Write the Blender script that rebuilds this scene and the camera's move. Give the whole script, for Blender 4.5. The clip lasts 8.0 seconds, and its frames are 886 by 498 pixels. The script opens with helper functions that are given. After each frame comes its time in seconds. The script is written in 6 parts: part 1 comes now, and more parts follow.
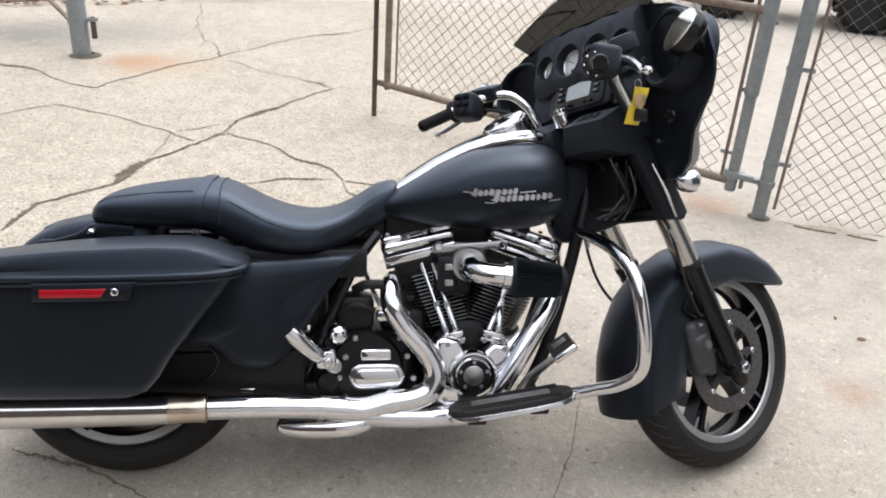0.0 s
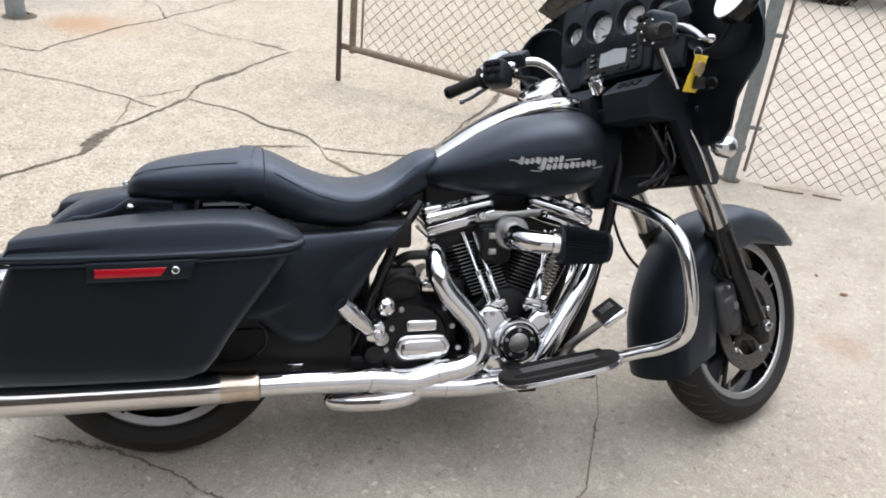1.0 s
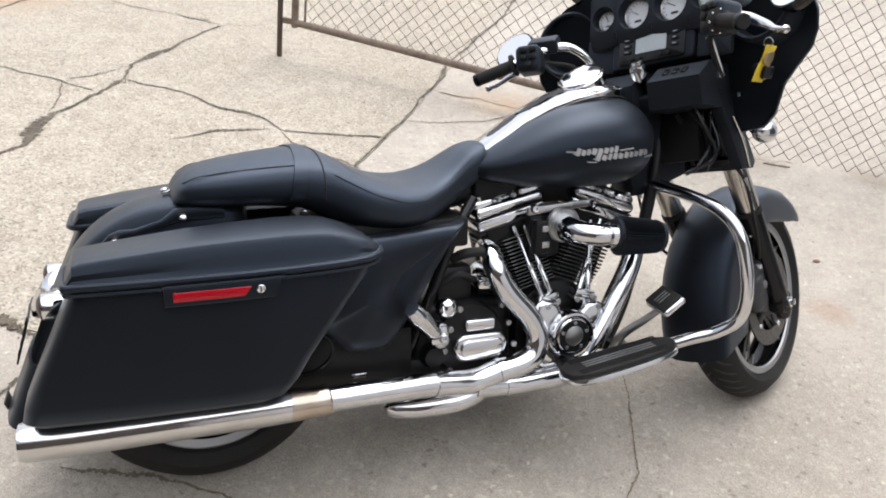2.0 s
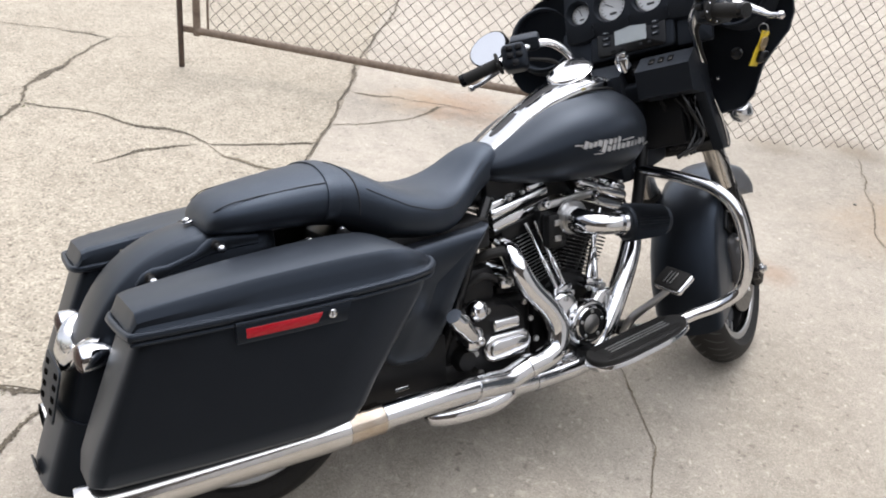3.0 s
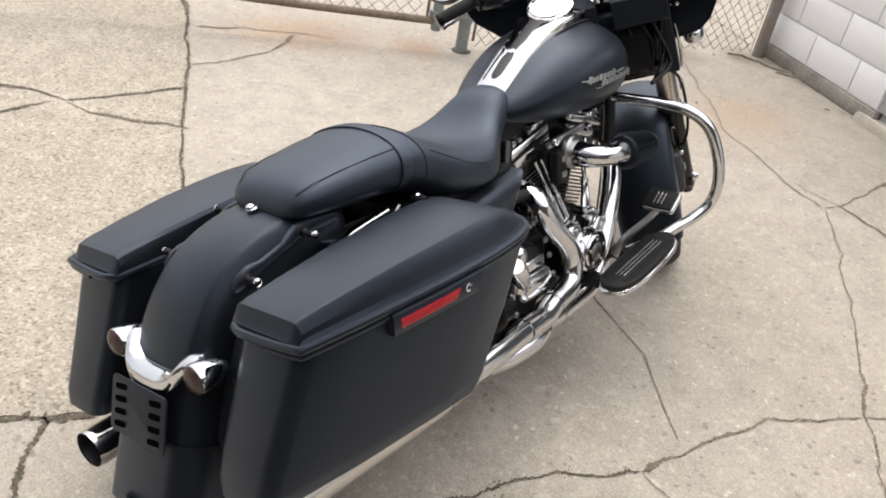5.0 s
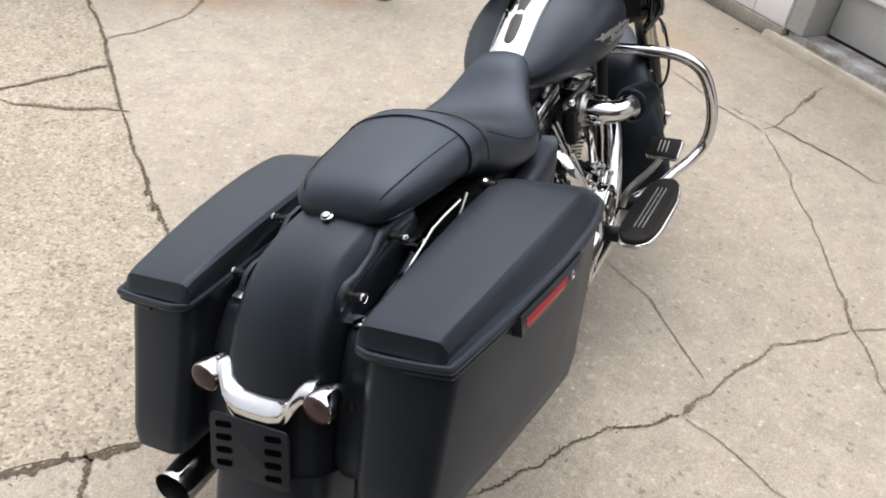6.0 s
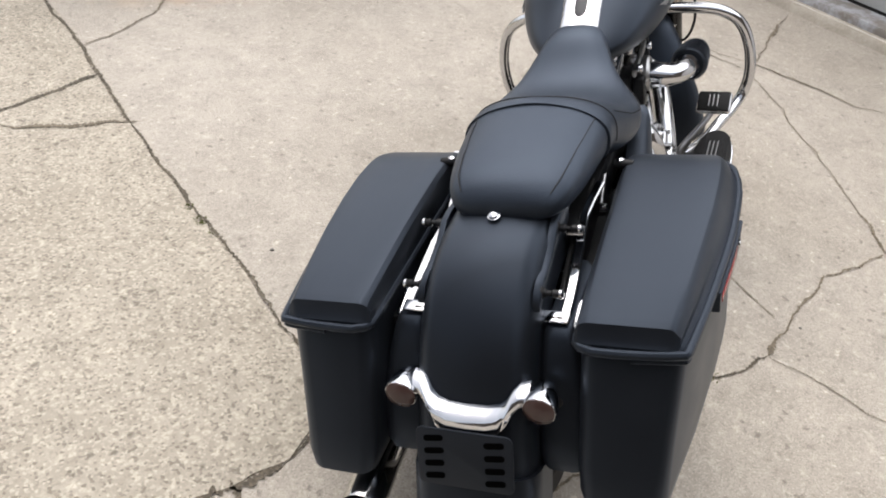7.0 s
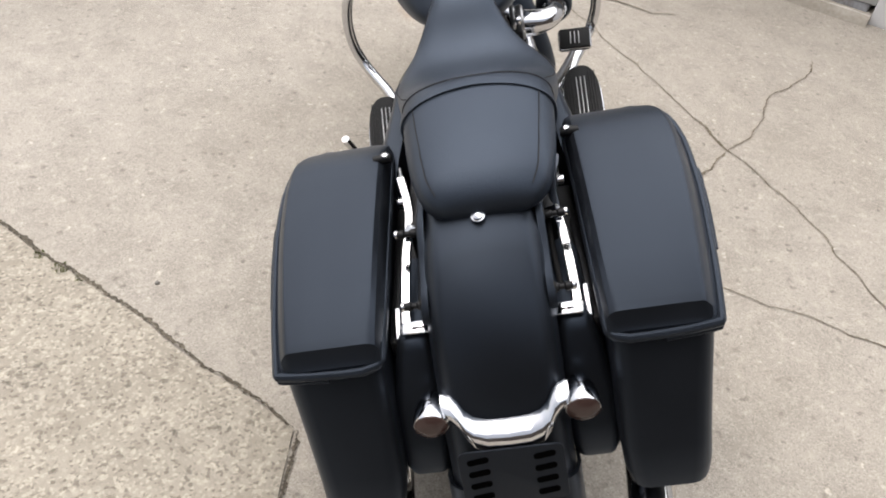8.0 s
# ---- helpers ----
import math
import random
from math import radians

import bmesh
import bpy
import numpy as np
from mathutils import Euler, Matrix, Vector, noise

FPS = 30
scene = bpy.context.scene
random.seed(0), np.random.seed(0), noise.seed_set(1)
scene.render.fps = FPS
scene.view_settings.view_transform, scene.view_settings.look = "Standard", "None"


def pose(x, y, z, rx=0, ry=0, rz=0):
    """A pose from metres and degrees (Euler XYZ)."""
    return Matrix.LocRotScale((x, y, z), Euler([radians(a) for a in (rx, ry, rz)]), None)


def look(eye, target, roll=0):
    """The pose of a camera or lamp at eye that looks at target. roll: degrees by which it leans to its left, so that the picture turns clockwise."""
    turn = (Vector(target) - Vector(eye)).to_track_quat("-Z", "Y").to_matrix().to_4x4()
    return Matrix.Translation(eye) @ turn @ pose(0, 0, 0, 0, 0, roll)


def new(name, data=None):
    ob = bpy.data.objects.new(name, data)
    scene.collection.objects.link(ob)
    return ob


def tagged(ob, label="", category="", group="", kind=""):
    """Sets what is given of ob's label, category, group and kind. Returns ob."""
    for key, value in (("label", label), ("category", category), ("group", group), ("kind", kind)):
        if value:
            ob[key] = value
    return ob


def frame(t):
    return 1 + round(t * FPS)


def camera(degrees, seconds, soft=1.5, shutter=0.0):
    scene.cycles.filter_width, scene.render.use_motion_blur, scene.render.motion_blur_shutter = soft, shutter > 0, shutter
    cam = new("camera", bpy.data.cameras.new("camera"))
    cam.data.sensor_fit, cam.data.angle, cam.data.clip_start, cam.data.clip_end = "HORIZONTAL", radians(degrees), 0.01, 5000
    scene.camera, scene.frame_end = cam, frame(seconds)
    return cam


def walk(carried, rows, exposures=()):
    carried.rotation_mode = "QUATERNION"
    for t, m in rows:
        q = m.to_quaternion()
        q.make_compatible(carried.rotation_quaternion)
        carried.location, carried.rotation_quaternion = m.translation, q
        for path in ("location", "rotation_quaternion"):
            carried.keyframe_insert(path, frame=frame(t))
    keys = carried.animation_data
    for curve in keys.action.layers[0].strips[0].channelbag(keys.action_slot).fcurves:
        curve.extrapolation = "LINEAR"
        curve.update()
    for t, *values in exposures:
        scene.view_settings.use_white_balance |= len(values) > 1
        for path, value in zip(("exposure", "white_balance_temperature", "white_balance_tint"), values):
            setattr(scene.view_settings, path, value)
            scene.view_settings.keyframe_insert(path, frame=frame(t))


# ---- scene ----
cam = camera(56.53, 8.0, soft=1.9, shutter=0.0)
PATH = [
    (0, (0.638, -1.855, 1.607), (0.812, -0.069, 0.722), 3.86),
    (0.5, (0.451, -1.865, 1.604), (0.718, -0.107, 0.688), 4.62),
    (1, (0.315, -1.801, 1.591), (0.688, -0.080, 0.643), 5.74),
    (1.5, (0.145, -1.684, 1.597), (0.633, -0.008, 0.620), 6.30),
    (2, (-0.083, -1.604, 1.587), (0.557, 0.009, 0.593), 7.83),
    (2.2, (-0.159, -1.567, 1.559), (0.555, 0.015, 0.566), 7.28),
    (3.5, (-0.571, -1.326, 1.566), (0.479, 0.073, 0.597), 8.77),
    (4, (-0.697, -1.190, 1.552), (0.477, 0.093, 0.565), 9.69),
    (4.5, (-0.848, -1.086, 1.553), (0.436, 0.067, 0.543), 9.63),
    (4.7, (-0.882, -1.038, 1.542), (0.428, 0.062, 0.506), 10.11),
    (6, (-1.084, -0.566, 1.546), (0.384, 0.139, 0.384), 10.69),
    (6.5, (-1.230, -0.342, 1.554), (0.285, 0.208, 0.369), 9.72),
    (7, (-1.264, -0.128, 1.536), (0.255, 0.349, 0.324), 8.34),
    (7.5, (-1.187, 0.092, 1.536), (0.394, 0.391, 0.349), 6.38),
    (8, (-1.184, 0.268, 1.536), (0.355, 0.188, 0.261), 8.73),
]
walk(cam, [(t, look(eye, aim, roll)) for t, eye, aim, roll in PATH], exposures=[(0.0, 1.47, 6380, 12), (2.0, 1.43, 6380, 12), (3.5, 1.39, 6500, 12), (4.5, 1.36, 6700, 12), (6.0, 1.31, 6780, 12), (7.0, 1.26, 6560, 12), (7.5, 1.22, 6470, 12), (8.0, 1.22, 6590, 12)])

# ---- sky, sun ----
world = bpy.data.worlds.new("overcast_sky")
scene.world = world
world.use_nodes = True
wn, wl = world.node_tree.nodes, world.node_tree.links
sky = wn.new("ShaderNodeTexSky")
sky.sky_type = "NISHITA"
sky.sun_disc = False
sky.sun_elevation, sky.sun_rotation = radians(66), radians(25)
sky.dust_density, sky.air_density, sky.ozone_density = 4.0, 1.2, 1.0
soften = wn.new("ShaderNodeHueSaturation")
soften.inputs["Saturation"].default_value = 0.38
wl.new(sky.outputs[0], soften.inputs["Color"])
wl.new(soften.outputs[0], wn["Background"].inputs["Color"])
wn["Background"].inputs["Strength"].default_value = 0.093
sun = new("sun", bpy.data.lights.new("sun", "SUN"))
sun.data.energy, sun.data.angle, sun.data.color = 1.2, radians(96), (0.97, 0.985, 1.0)
sun.matrix_world = look((0.8, -1.0, 6.0), (0, 0, 0))


# ---- materials ----
def mat(name, rgb, rough=0.5, metal=0.0, grain=0.0, scale=60.0, bump=0.0, spec=0.5, coat=0.0, rgb2=None, stain=0.0, stain_scale=4.0, sheen=None):
    """A surface with fine grain (grain, scale, bump) and large uneven patches (stain, stain_scale)."""
    m = bpy.data.materials.new(name)
    m.use_nodes = True
    n, l = m.node_tree.nodes, m.node_tree.links
    b = n["Principled BSDF"]
    b.inputs["Roughness"].default_value, b.inputs["Metallic"].default_value = rough, metal
    b.inputs["Specular IOR Level"].default_value, b.inputs["Coat Weight"].default_value = spec, coat
    b.inputs["Coat Roughness"].default_value = 0.1
    b.inputs["Base Color"].default_value = (*rgb, 1)
    if sheen:
        rim, gl = n.new("ShaderNodeLayerWeight"), n.new("ShaderNodeMapRange")
        rim.inputs["Blend"].default_value = 0.5
        gl.inputs["From Min"].default_value, gl.inputs["From Max"].default_value = 0.15, 0.68
        gl.inputs["To Min"].default_value, gl.inputs["To Max"].default_value = sheen
        b.inputs["Specular Tint"].default_value = (0.58, 0.745, 1.0, 1)
        l.new(rim.outputs["Facing"], gl.inputs["Value"]), l.new(gl.outputs[0], b.inputs["Specular IOR Level"])
    tc = n.new("ShaderNodeTexCoord")
    if grain or stain:
        fine, big = n.new("ShaderNodeTexNoise"), n.new("ShaderNodeTexNoise")
        fine.inputs["Scale"].default_value, fine.inputs["Detail"].default_value = scale, 6
        big.inputs["Scale"].default_value, big.inputs["Detail"].default_value = stain_scale, 5
        for t in (fine, big):
            l.new(tc.outputs["Object"], t.inputs["Vector"])
        mixes = []
        for t, amount in ((fine, grain), (big, stain)):
            r = n.new("ShaderNodeMapRange")
            r.inputs["From Min"].default_value, r.inputs["From Max"].default_value = 0.3, 0.7
            r.inputs["To Min"].default_value, r.inputs["To Max"].default_value = 0.0, amount
            l.new(t.outputs["Fac"], r.inputs["Value"])
            mixes.append(r)
        add = n.new("ShaderNodeMath")
        add.operation, add.use_clamp = "ADD", True
        l.new(mixes[0].outputs[0], add.inputs[0]), l.new(mixes[1].outputs[0], add.inputs[1])
        mix = n.new("ShaderNodeMix")
        mix.data_type = "RGBA"
        mix.inputs[6].default_value = (*rgb, 1)
        mix.inputs[7].default_value = (*(rgb2 or [c * 0.55 for c in rgb]), 1)
        l.new(add.outputs[0], mix.inputs[0]), l.new(mix.outputs[2], b.inputs["Base Color"])
        rr = n.new("ShaderNodeMapRange")
        rr.inputs["To Min"].default_value, rr.inputs["To Max"].default_value = max(rough - 0.06, 0.0), min(rough + 0.12, 1.0)
        l.new(big.outputs["Fac"], rr.inputs["Value"]), l.new(rr.outputs[0], b.inputs["Roughness"])
        if bump:
            bp = n.new("ShaderNodeBump")
            bp.inputs["Strength"].default_value, bp.inputs["Distance"].default_value = bump, 0.002
            l.new(fine.outputs["Fac"], bp.inputs["Height"]), l.new(bp.outputs[0], b.inputs["Normal"])
    return m


def concrete(name, light, dark, pit_scale, pits, stains=()):
    """Worn concrete: sand grain, exposed aggregate, pits, broad blotches, and rust or damp stains (x, y, radius, colour)."""
    m = bpy.data.materials.new(name)
    m.use_nodes = True
    n, l = m.node_tree.nodes, m.node_tree.links
    b = n["Principled BSDF"]
    b.inputs["Roughness"].default_value, b.inputs["Specular IOR Level"].default_value = 0.9, 0.25
    geo = n.new("ShaderNodeNewGeometry")

    def noise_tex(scale, detail, rough=0.55):
        t = n.new("ShaderNodeTexNoise")
        t.inputs["Scale"].default_value, t.inputs["Detail"].default_value, t.inputs["Roughness"].default_value = scale, detail, rough
        l.new(geo.outputs["Position"], t.inputs["Vector"])
        return t.outputs["Fac"]

    def span(v, a, c, lo=0.0, hi=1.0):
        r = n.new("ShaderNodeMapRange")
        r.inputs["From Min"].default_value, r.inputs["From Max"].default_value = a, c
        r.inputs["To Min"].default_value, r.inputs["To Max"].default_value = lo, hi
        l.new(v, r.inputs["Value"])
        return r.outputs[0]

    def blend(fac, a, c, kind="MIX"):
        x = n.new("ShaderNodeMix")
        x.data_type, x.blend_type = "RGBA", kind
        l.new(fac, x.inputs[0])
        for socket, v in ((x.inputs[6], a), (x.inputs[7], c)):
            if isinstance(v, tuple):
                socket.default_value = (*v, 1)
            else:
                l.new(v, socket)
        return x.outputs[2]

    def calc(op, a, c):
        x = n.new("ShaderNodeMath")
        x.operation = op
        for socket, v in ((x.inputs[0], a), (x.inputs[1], c)):
            if isinstance(v, (int, float)):
                socket.default_value = v
            else:
                l.new(v, socket)
        return x.outputs[0]

    broad, mid, sand = noise_tex(0.9, 5, 0.62), noise_tex(7.0, 6, 0.62), noise_tex(260.0, 4, 0.7)
    col = blend(span(broad, 0.35, 0.65), light, dark)
    col = blend(span(mid, 0.42, 0.72, 0, 0.6), col, tuple(c * 0.72 for c in dark))
    grit = n.new("ShaderNodeTexVoronoi")
    grit.inputs["Scale"].default_value = pit_scale
    l.new(geo.outputs["Position"], grit.inputs["Vector"])
    tone = n.new("ShaderNodeSeparateColor")
    l.new(grit.outputs["Color"], tone.inputs[0])
    col = blend(span(tone.outputs[0], 0.62, 0.9, 0, 0.55 * pits + 0.2), col, tuple(min(c * 1.45, 0.85) for c in light))
    col = blend(span(tone.outputs[1], 0.72, 0.95, 0, 0.8 * pits + 0.2), col, tuple(c * 0.42 for c in dark))
    col = blend(span(sand, 0.35, 0.7, 0, 0.30), col, tuple(c * 0.5 for c in dark))
    flake = noise_tex(30.0, 7, 0.62)
    col = blend(span(flake, 0.56, 0.70, 0, 0.45), col, tuple(min(c * 1.35, 0.8) for c in light))
    col = blend(span(flake, 0.42, 0.30, 0, 0.40), col, tuple(c * 0.62 for c in dark))
    hole = n.new("ShaderNodeTexVoronoi")
    hole.inputs["Scale"].default_value = 34.0
    warp = n.new("ShaderNodeVectorMath")
    warp.operation = "MULTIPLY_ADD"
    wob = n.new("ShaderNodeTexNoise")
    wob.inputs["Scale"].default_value, wob.inputs["Detail"].default_value = 55.0, 3
    l.new(geo.outputs["Position"], wob.inputs["Vector"])
    l.new(wob.outputs["Color"], warp.inputs[0]), l.new(geo.outputs["Position"], warp.inputs[2])
    warp.inputs[1].default_value = (0.035, 0.035, 0.035)
    l.new(warp.outputs[0], hole.inputs["Vector"])
    pick = n.new("ShaderNodeSeparateColor")
    l.new(hole.outputs["Color"], pick.inputs[0])
    pit = calc("MULTIPLY", span(hole.outputs["Distance"], 0.16, 0.36, 1, 0), span(pick.outputs[0], 0.72 - 0.2 * pits, 0.95))
    col = blend(calc("MULTIPLY", pit, 0.35 + 0.6 * pits), col, tuple(c * 0.33 for c in dark))
    chip = calc("MULTIPLY", span(hole.outputs["Distance"], 0.12, 0.28, 1, 0), span(pick.outputs[1], 0.80, 0.95))
    col = blend(calc("MULTIPLY", chip, 0.5), col, tuple(min(c * 1.7, 0.85) for c in light))
    for sx, sy, radius, rgb, amount in stains:
        d = n.new("ShaderNodeVectorMath")
        d.operation = "DISTANCE"
        l.new(geo.outputs["Position"], d.inputs[0])
        d.inputs[1].default_value = (sx, sy, 0)
        ragged = calc("ADD", d.outputs["Value"], calc("MULTIPLY", calc("SUBTRACT", mid, 0.5), radius * 1.5))
        col = blend(calc("MULTIPLY", span(ragged, radius, radius * 0.2), amount), col, rgb)
    l.new(col, b.inputs["Base Color"])
    bump = n.new("ShaderNodeBump")
    bump.inputs["Strength"].default_value, bump.inputs["Distance"].default_value = 0.55, 0.003
    height = calc("SUBTRACT", calc("ADD", calc("ADD", calc("MULTIPLY", sand, 0.45), calc("MULTIPLY", flake, 1.3)), calc("MULTIPLY", tone.outputs[0], 0.35 * pits)), calc("MULTIPLY", pit, 1.2))
    l.new(height, bump.inputs["Height"]), l.new(bump.outputs[0], b.inputs["Normal"])
    return m


RUST, RUST_PALE, DIRT = (0.28, 0.15, 0.08), (0.36, 0.25, 0.15), (0.15, 0.115, 0.075)
M_FINE = concrete("concrete_fine", (0.436, 0.396, 0.338), (0.362, 0.323, 0.270), 300.0, 0.3,
                  ((2.0, 2.35, 0.35, RUST, 0.45), (2.38, 1.97, 0.2, RUST, 0.5), (1.75, 2.5, 0.3, RUST_PALE, 0.4),
                   (3.43, 0.47, 0.38, RUST_PALE, 0.4), (4.0, 1.22, 0.22, DIRT, 0.5), (3.5, 1.42, 0.2, DIRT, 0.4), (4.42, 0.95, 0.22, DIRT, 0.6), (2.95, 1.68, 0.2, DIRT, 0.3), (3.1, 0.45, 0.4, RUST_PALE, 0.2), (2.3, 0.35, 0.12, RUST, 0.35)))
M_COARSE = concrete("concrete_coarse", (0.408, 0.366, 0.297), (0.334, 0.294, 0.233), 140.0, 0.6,
                    ((-1.12, 4.38, 0.32, RUST, 0.7), (-0.95, 4.35, 0.5, RUST_PALE, 0.4), (-2.15, 5.15, 0.75, (0.15, 0.143, 0.13), 0.75), (-1.5, 5.35, 0.7, (0.20, 0.19, 0.17), 0.6)))
M_CRACK = mat("crack_dirt", (0.195, 0.162, 0.117), 0.95, grain=0.9, scale=160, bump=0.6, rgb2=(0.058, 0.048, 0.034), stain=0.6, stain_scale=8)
M_HAIRLINE = mat("fine_crack_dirt", (0.255, 0.210, 0.150), 0.95, grain=0.9, scale=160, bump=0.5, rgb2=(0.115, 0.094, 0.066), stain=0.6, stain_scale=8)
M_MOSS = mat("moss", (0.15, 0.16, 0.045), 0.95, grain=0.7, scale=150, bump=0.8, rgb2=(0.075, 0.095, 0.022))
M_MATTE = mat("denim_black_paint", (0.0060, 0.0064, 0.0074), 0.37, grain=0.15, scale=400, rgb2=(0.0095, 0.0100, 0.0112), sheen=(0.23, 1.05), stain=0.25, stain_scale=9)
M_GLOSS = mat("gloss_black", (0.005, 0.005, 0.0055), 0.18, spec=0.3, stain=0.3, stain_scale=12, rgb2=(0.009, 0.009, 0.008))
M_PLASTIC = mat("textured_black_plastic", (0.0085, 0.0088, 0.0096), 0.5, sheen=(0.20, 0.55), grain=0.4, scale=900, bump=0.15, rgb2=(0.014, 0.0143, 0.0155))
M_ENGINE = mat("engine_black", (0.006, 0.006, 0.0068), 0.36, spec=0.22, grain=0.5, scale=500, bump=0.15, rgb2=(0.009, 0.009, 0.008))
M_LEATHER = mat("black_vinyl", (0.006, 0.0064, 0.0072), 0.42, sheen=(0.48, 1.3), grain=0.5, scale=320, bump=0.22, rgb2=(0.009, 0.009, 0.0098), stain=0.2, stain_scale=7)
M_THREAD = mat("seam_thread", (0.008, 0.008, 0.009), 0.8)
M_RUBBER = mat("tyre_rubber", (0.008, 0.0078, 0.0078), 0.65, spec=0.28, grain=0.5, scale=200, bump=0.3, rgb2=(0.016, 0.0152, 0.014), stain=0.5, stain_scale=10)
M_CHROME = mat("chrome", (0.66, 0.665, 0.68), 0.05, metal=1.0, grain=0.05, scale=34, bump=0.05, stain=0.4, stain_scale=14, rgb2=(0.50, 0.50, 0.50))
M_MIRROR = mat("polished_mirror", (0.93, 0.93, 0.93), 0.03, metal=1.0, stain=0.2, stain_scale=20, rgb2=(0.88, 0.88, 0.88))
# near-black that puts the darkness of an opening into the colour
M_SLOT_DARK = mat("slot_dark", (0.0008, 0.0008, 0.0008), 0.95, spec=0.02, grain=0.3, scale=200)
M_PANEL = mat("moulded_black_frame", (0.006, 0.0062, 0.0072), 0.4, spec=0.2, grain=0.3, scale=300)
M_MUFFLER = mat("muffler_chrome", (0.63, 0.63, 0.635), 0.09, metal=1.0, grain=0.2, scale=30, stain=0.5, stain_scale=6, rgb2=(0.52, 0.50, 0.46))
M_TINT = mat("heat_tinted_steel", (0.54, 0.48, 0.41), 0.2, metal=1.0, grain=0.4, scale=25, stain=0.6, stain_scale=12, rgb2=(0.38, 0.30, 0.22))
M_STEEL = mat("brushed_steel", (0.43, 0.43, 0.425), 0.32, metal=1.0, grain=0.4, scale=160, rgb2=(0.35, 0.34, 0.33))
M_STANCHION = mat("fork_tube", (0.55, 0.52, 0.48), 0.16, metal=1.0, stain=0.4, stain_scale=8, rgb2=(0.36, 0.33, 0.29))
M_MACHINED = mat("machined_rim", (0.36, 0.36, 0.36), 0.38, metal=0.7, grain=0.3, scale=300, rgb2=(0.26, 0.26, 0.26))
M_DISC = mat("disc_steel", (0.17, 0.165, 0.16), 0.38, metal=0.9, grain=0.4, scale=120, rgb2=(0.10, 0.098, 0.095))
M_CALIPER = mat("caliper_grey", (0.042, 0.042, 0.044), 0.45, metal=0.3, grain=0.4, scale=300, bump=0.2)
M_RED = mat("red_lens", (0.34, 0.004, 0.012), 0.16, spec=0.4, grain=0.5, scale=260, rgb2=(0.17, 0.003, 0.008))
M_AMBER = mat("smoked_red_lens", (0.040, 0.022, 0.019), 0.2, coat=0.1, spec=0.3, grain=0.4, scale=120, rgb2=(0.05, 0.03, 0.024))
M_DIAL = mat("gauge_dial", (0.66, 0.67, 0.68), 0.3, stain=0.3, stain_scale=30, rgb2=(0.50, 0.52, 0.54))
# print, and the dark of holes and grooves that aren't cut
M_DARK = mat("dark_print_and_holes", (0.02, 0.02, 0.02), 0.5)
M_SCREEN = mat("radio_screen", (0.34, 0.37, 0.38), 0.22, stain=0.3, stain_scale=25, rgb2=(0.25, 0.27, 0.28))
M_BADGE = mat("badge_silver", (0.44, 0.44, 0.44), 0.30, metal=0.7, grain=0.2, scale=200)
M_YELLOW = mat("yellow_tag", (0.615, 0.451, 0.0246), 0.45, grain=0.2, scale=120)
M_BRASS = mat("key_brass", (0.55, 0.42, 0.25), 0.3, metal=1.0, grain=0.3, scale=90)
M_GALV = mat("galvanised_steel", (0.285, 0.305, 0.305), 0.5, metal=0.35, grain=0.5, scale=35, rgb2=(0.18, 0.197, 0.201), stain=0.45, stain_scale=6)
M_FIN = mat("fin_edge", (0.17, 0.17, 0.17), 0.32, metal=0.8, grain=0.4, scale=160)
M_POST = mat("weathered_post", (0.27, 0.275, 0.265), 0.6, metal=0.2, grain=0.5, scale=30, rgb2=(0.22, 0.165, 0.125), stain=0.7, stain_scale=5)
M_RUSTY = mat("rusty_rail", (0.123, 0.0861, 0.0656), 0.85, grain=0.7, scale=45, bump=0.4, rgb2=(0.23, 0.18, 0.139), stain=0.6, stain_scale=7)
M_DARKPOST = mat("dark_steel", (0.0451, 0.0369, 0.0328), 0.7, grain=0.6, scale=40, rgb2=(0.0984, 0.0615, 0.041), stain=0.4)
M_WIRE = mat("chain_link_wire", (0.197, 0.171, 0.144), 0.65, metal=0.2, grain=0.5, scale=40, rgb2=(0.0918, 0.0722, 0.059), stain=0.6, stain_scale=5)
M_WHITE = mat("white_block_paint", (0.86, 0.86, 0.865), 0.75, grain=0.35, scale=110, bump=0.5, rgb2=(0.74, 0.735, 0.73), stain=0.35, stain_scale=5)
M_MORTAR = mat("painted_joint", (0.77, 0.775, 0.785), 0.9, grain=0.5, scale=90, bump=0.5)
M_FOOT = mat("grey_footing", (0.40, 0.375, 0.325), 0.9, grain=0.6, scale=70, bump=0.6, rgb2=(0.18, 0.164, 0.143), stain=0.6, stain_scale=6)
M_SCRAP = mat("weathered_wood", (0.36, 0.31, 0.24), 0.85, grain=0.7, scale=60, bump=0.5, rgb2=(0.16, 0.13, 0.095), stain=0.5, stain_scale=18)
M_SILL = mat("worn_concrete_sill", (0.44, 0.40, 0.34), 0.85, grain=0.5, scale=70, bump=0.5, rgb2=(0.29, 0.255, 0.205), stain=0.7, stain_scale=6)
M_SILLEDGE = mat("worn_sill_edge", (0.66, 0.62, 0.55), 0.8, grain=0.5, scale=60, bump=0.4, rgb2=(0.46, 0.41, 0.34), stain=0.6, stain_scale=12)
M_SILLTOP = mat("flaking_grey_paint", (0.47, 0.49, 0.53), 0.7, grain=0.4, scale=50, bump=0.4, rgb2=(0.20, 0.18, 0.16), stain=1.0, stain_scale=9)
M_DOOR = mat("grey_door_paint", (0.492, 0.502, 0.492), 0.5, grain=0.2, scale=60, stain=0.35, stain_scale=3)
M_DOORGLASS = mat("door_glass", (0.09, 0.10, 0.11), 0.08, stain=0.3, stain_scale=2)
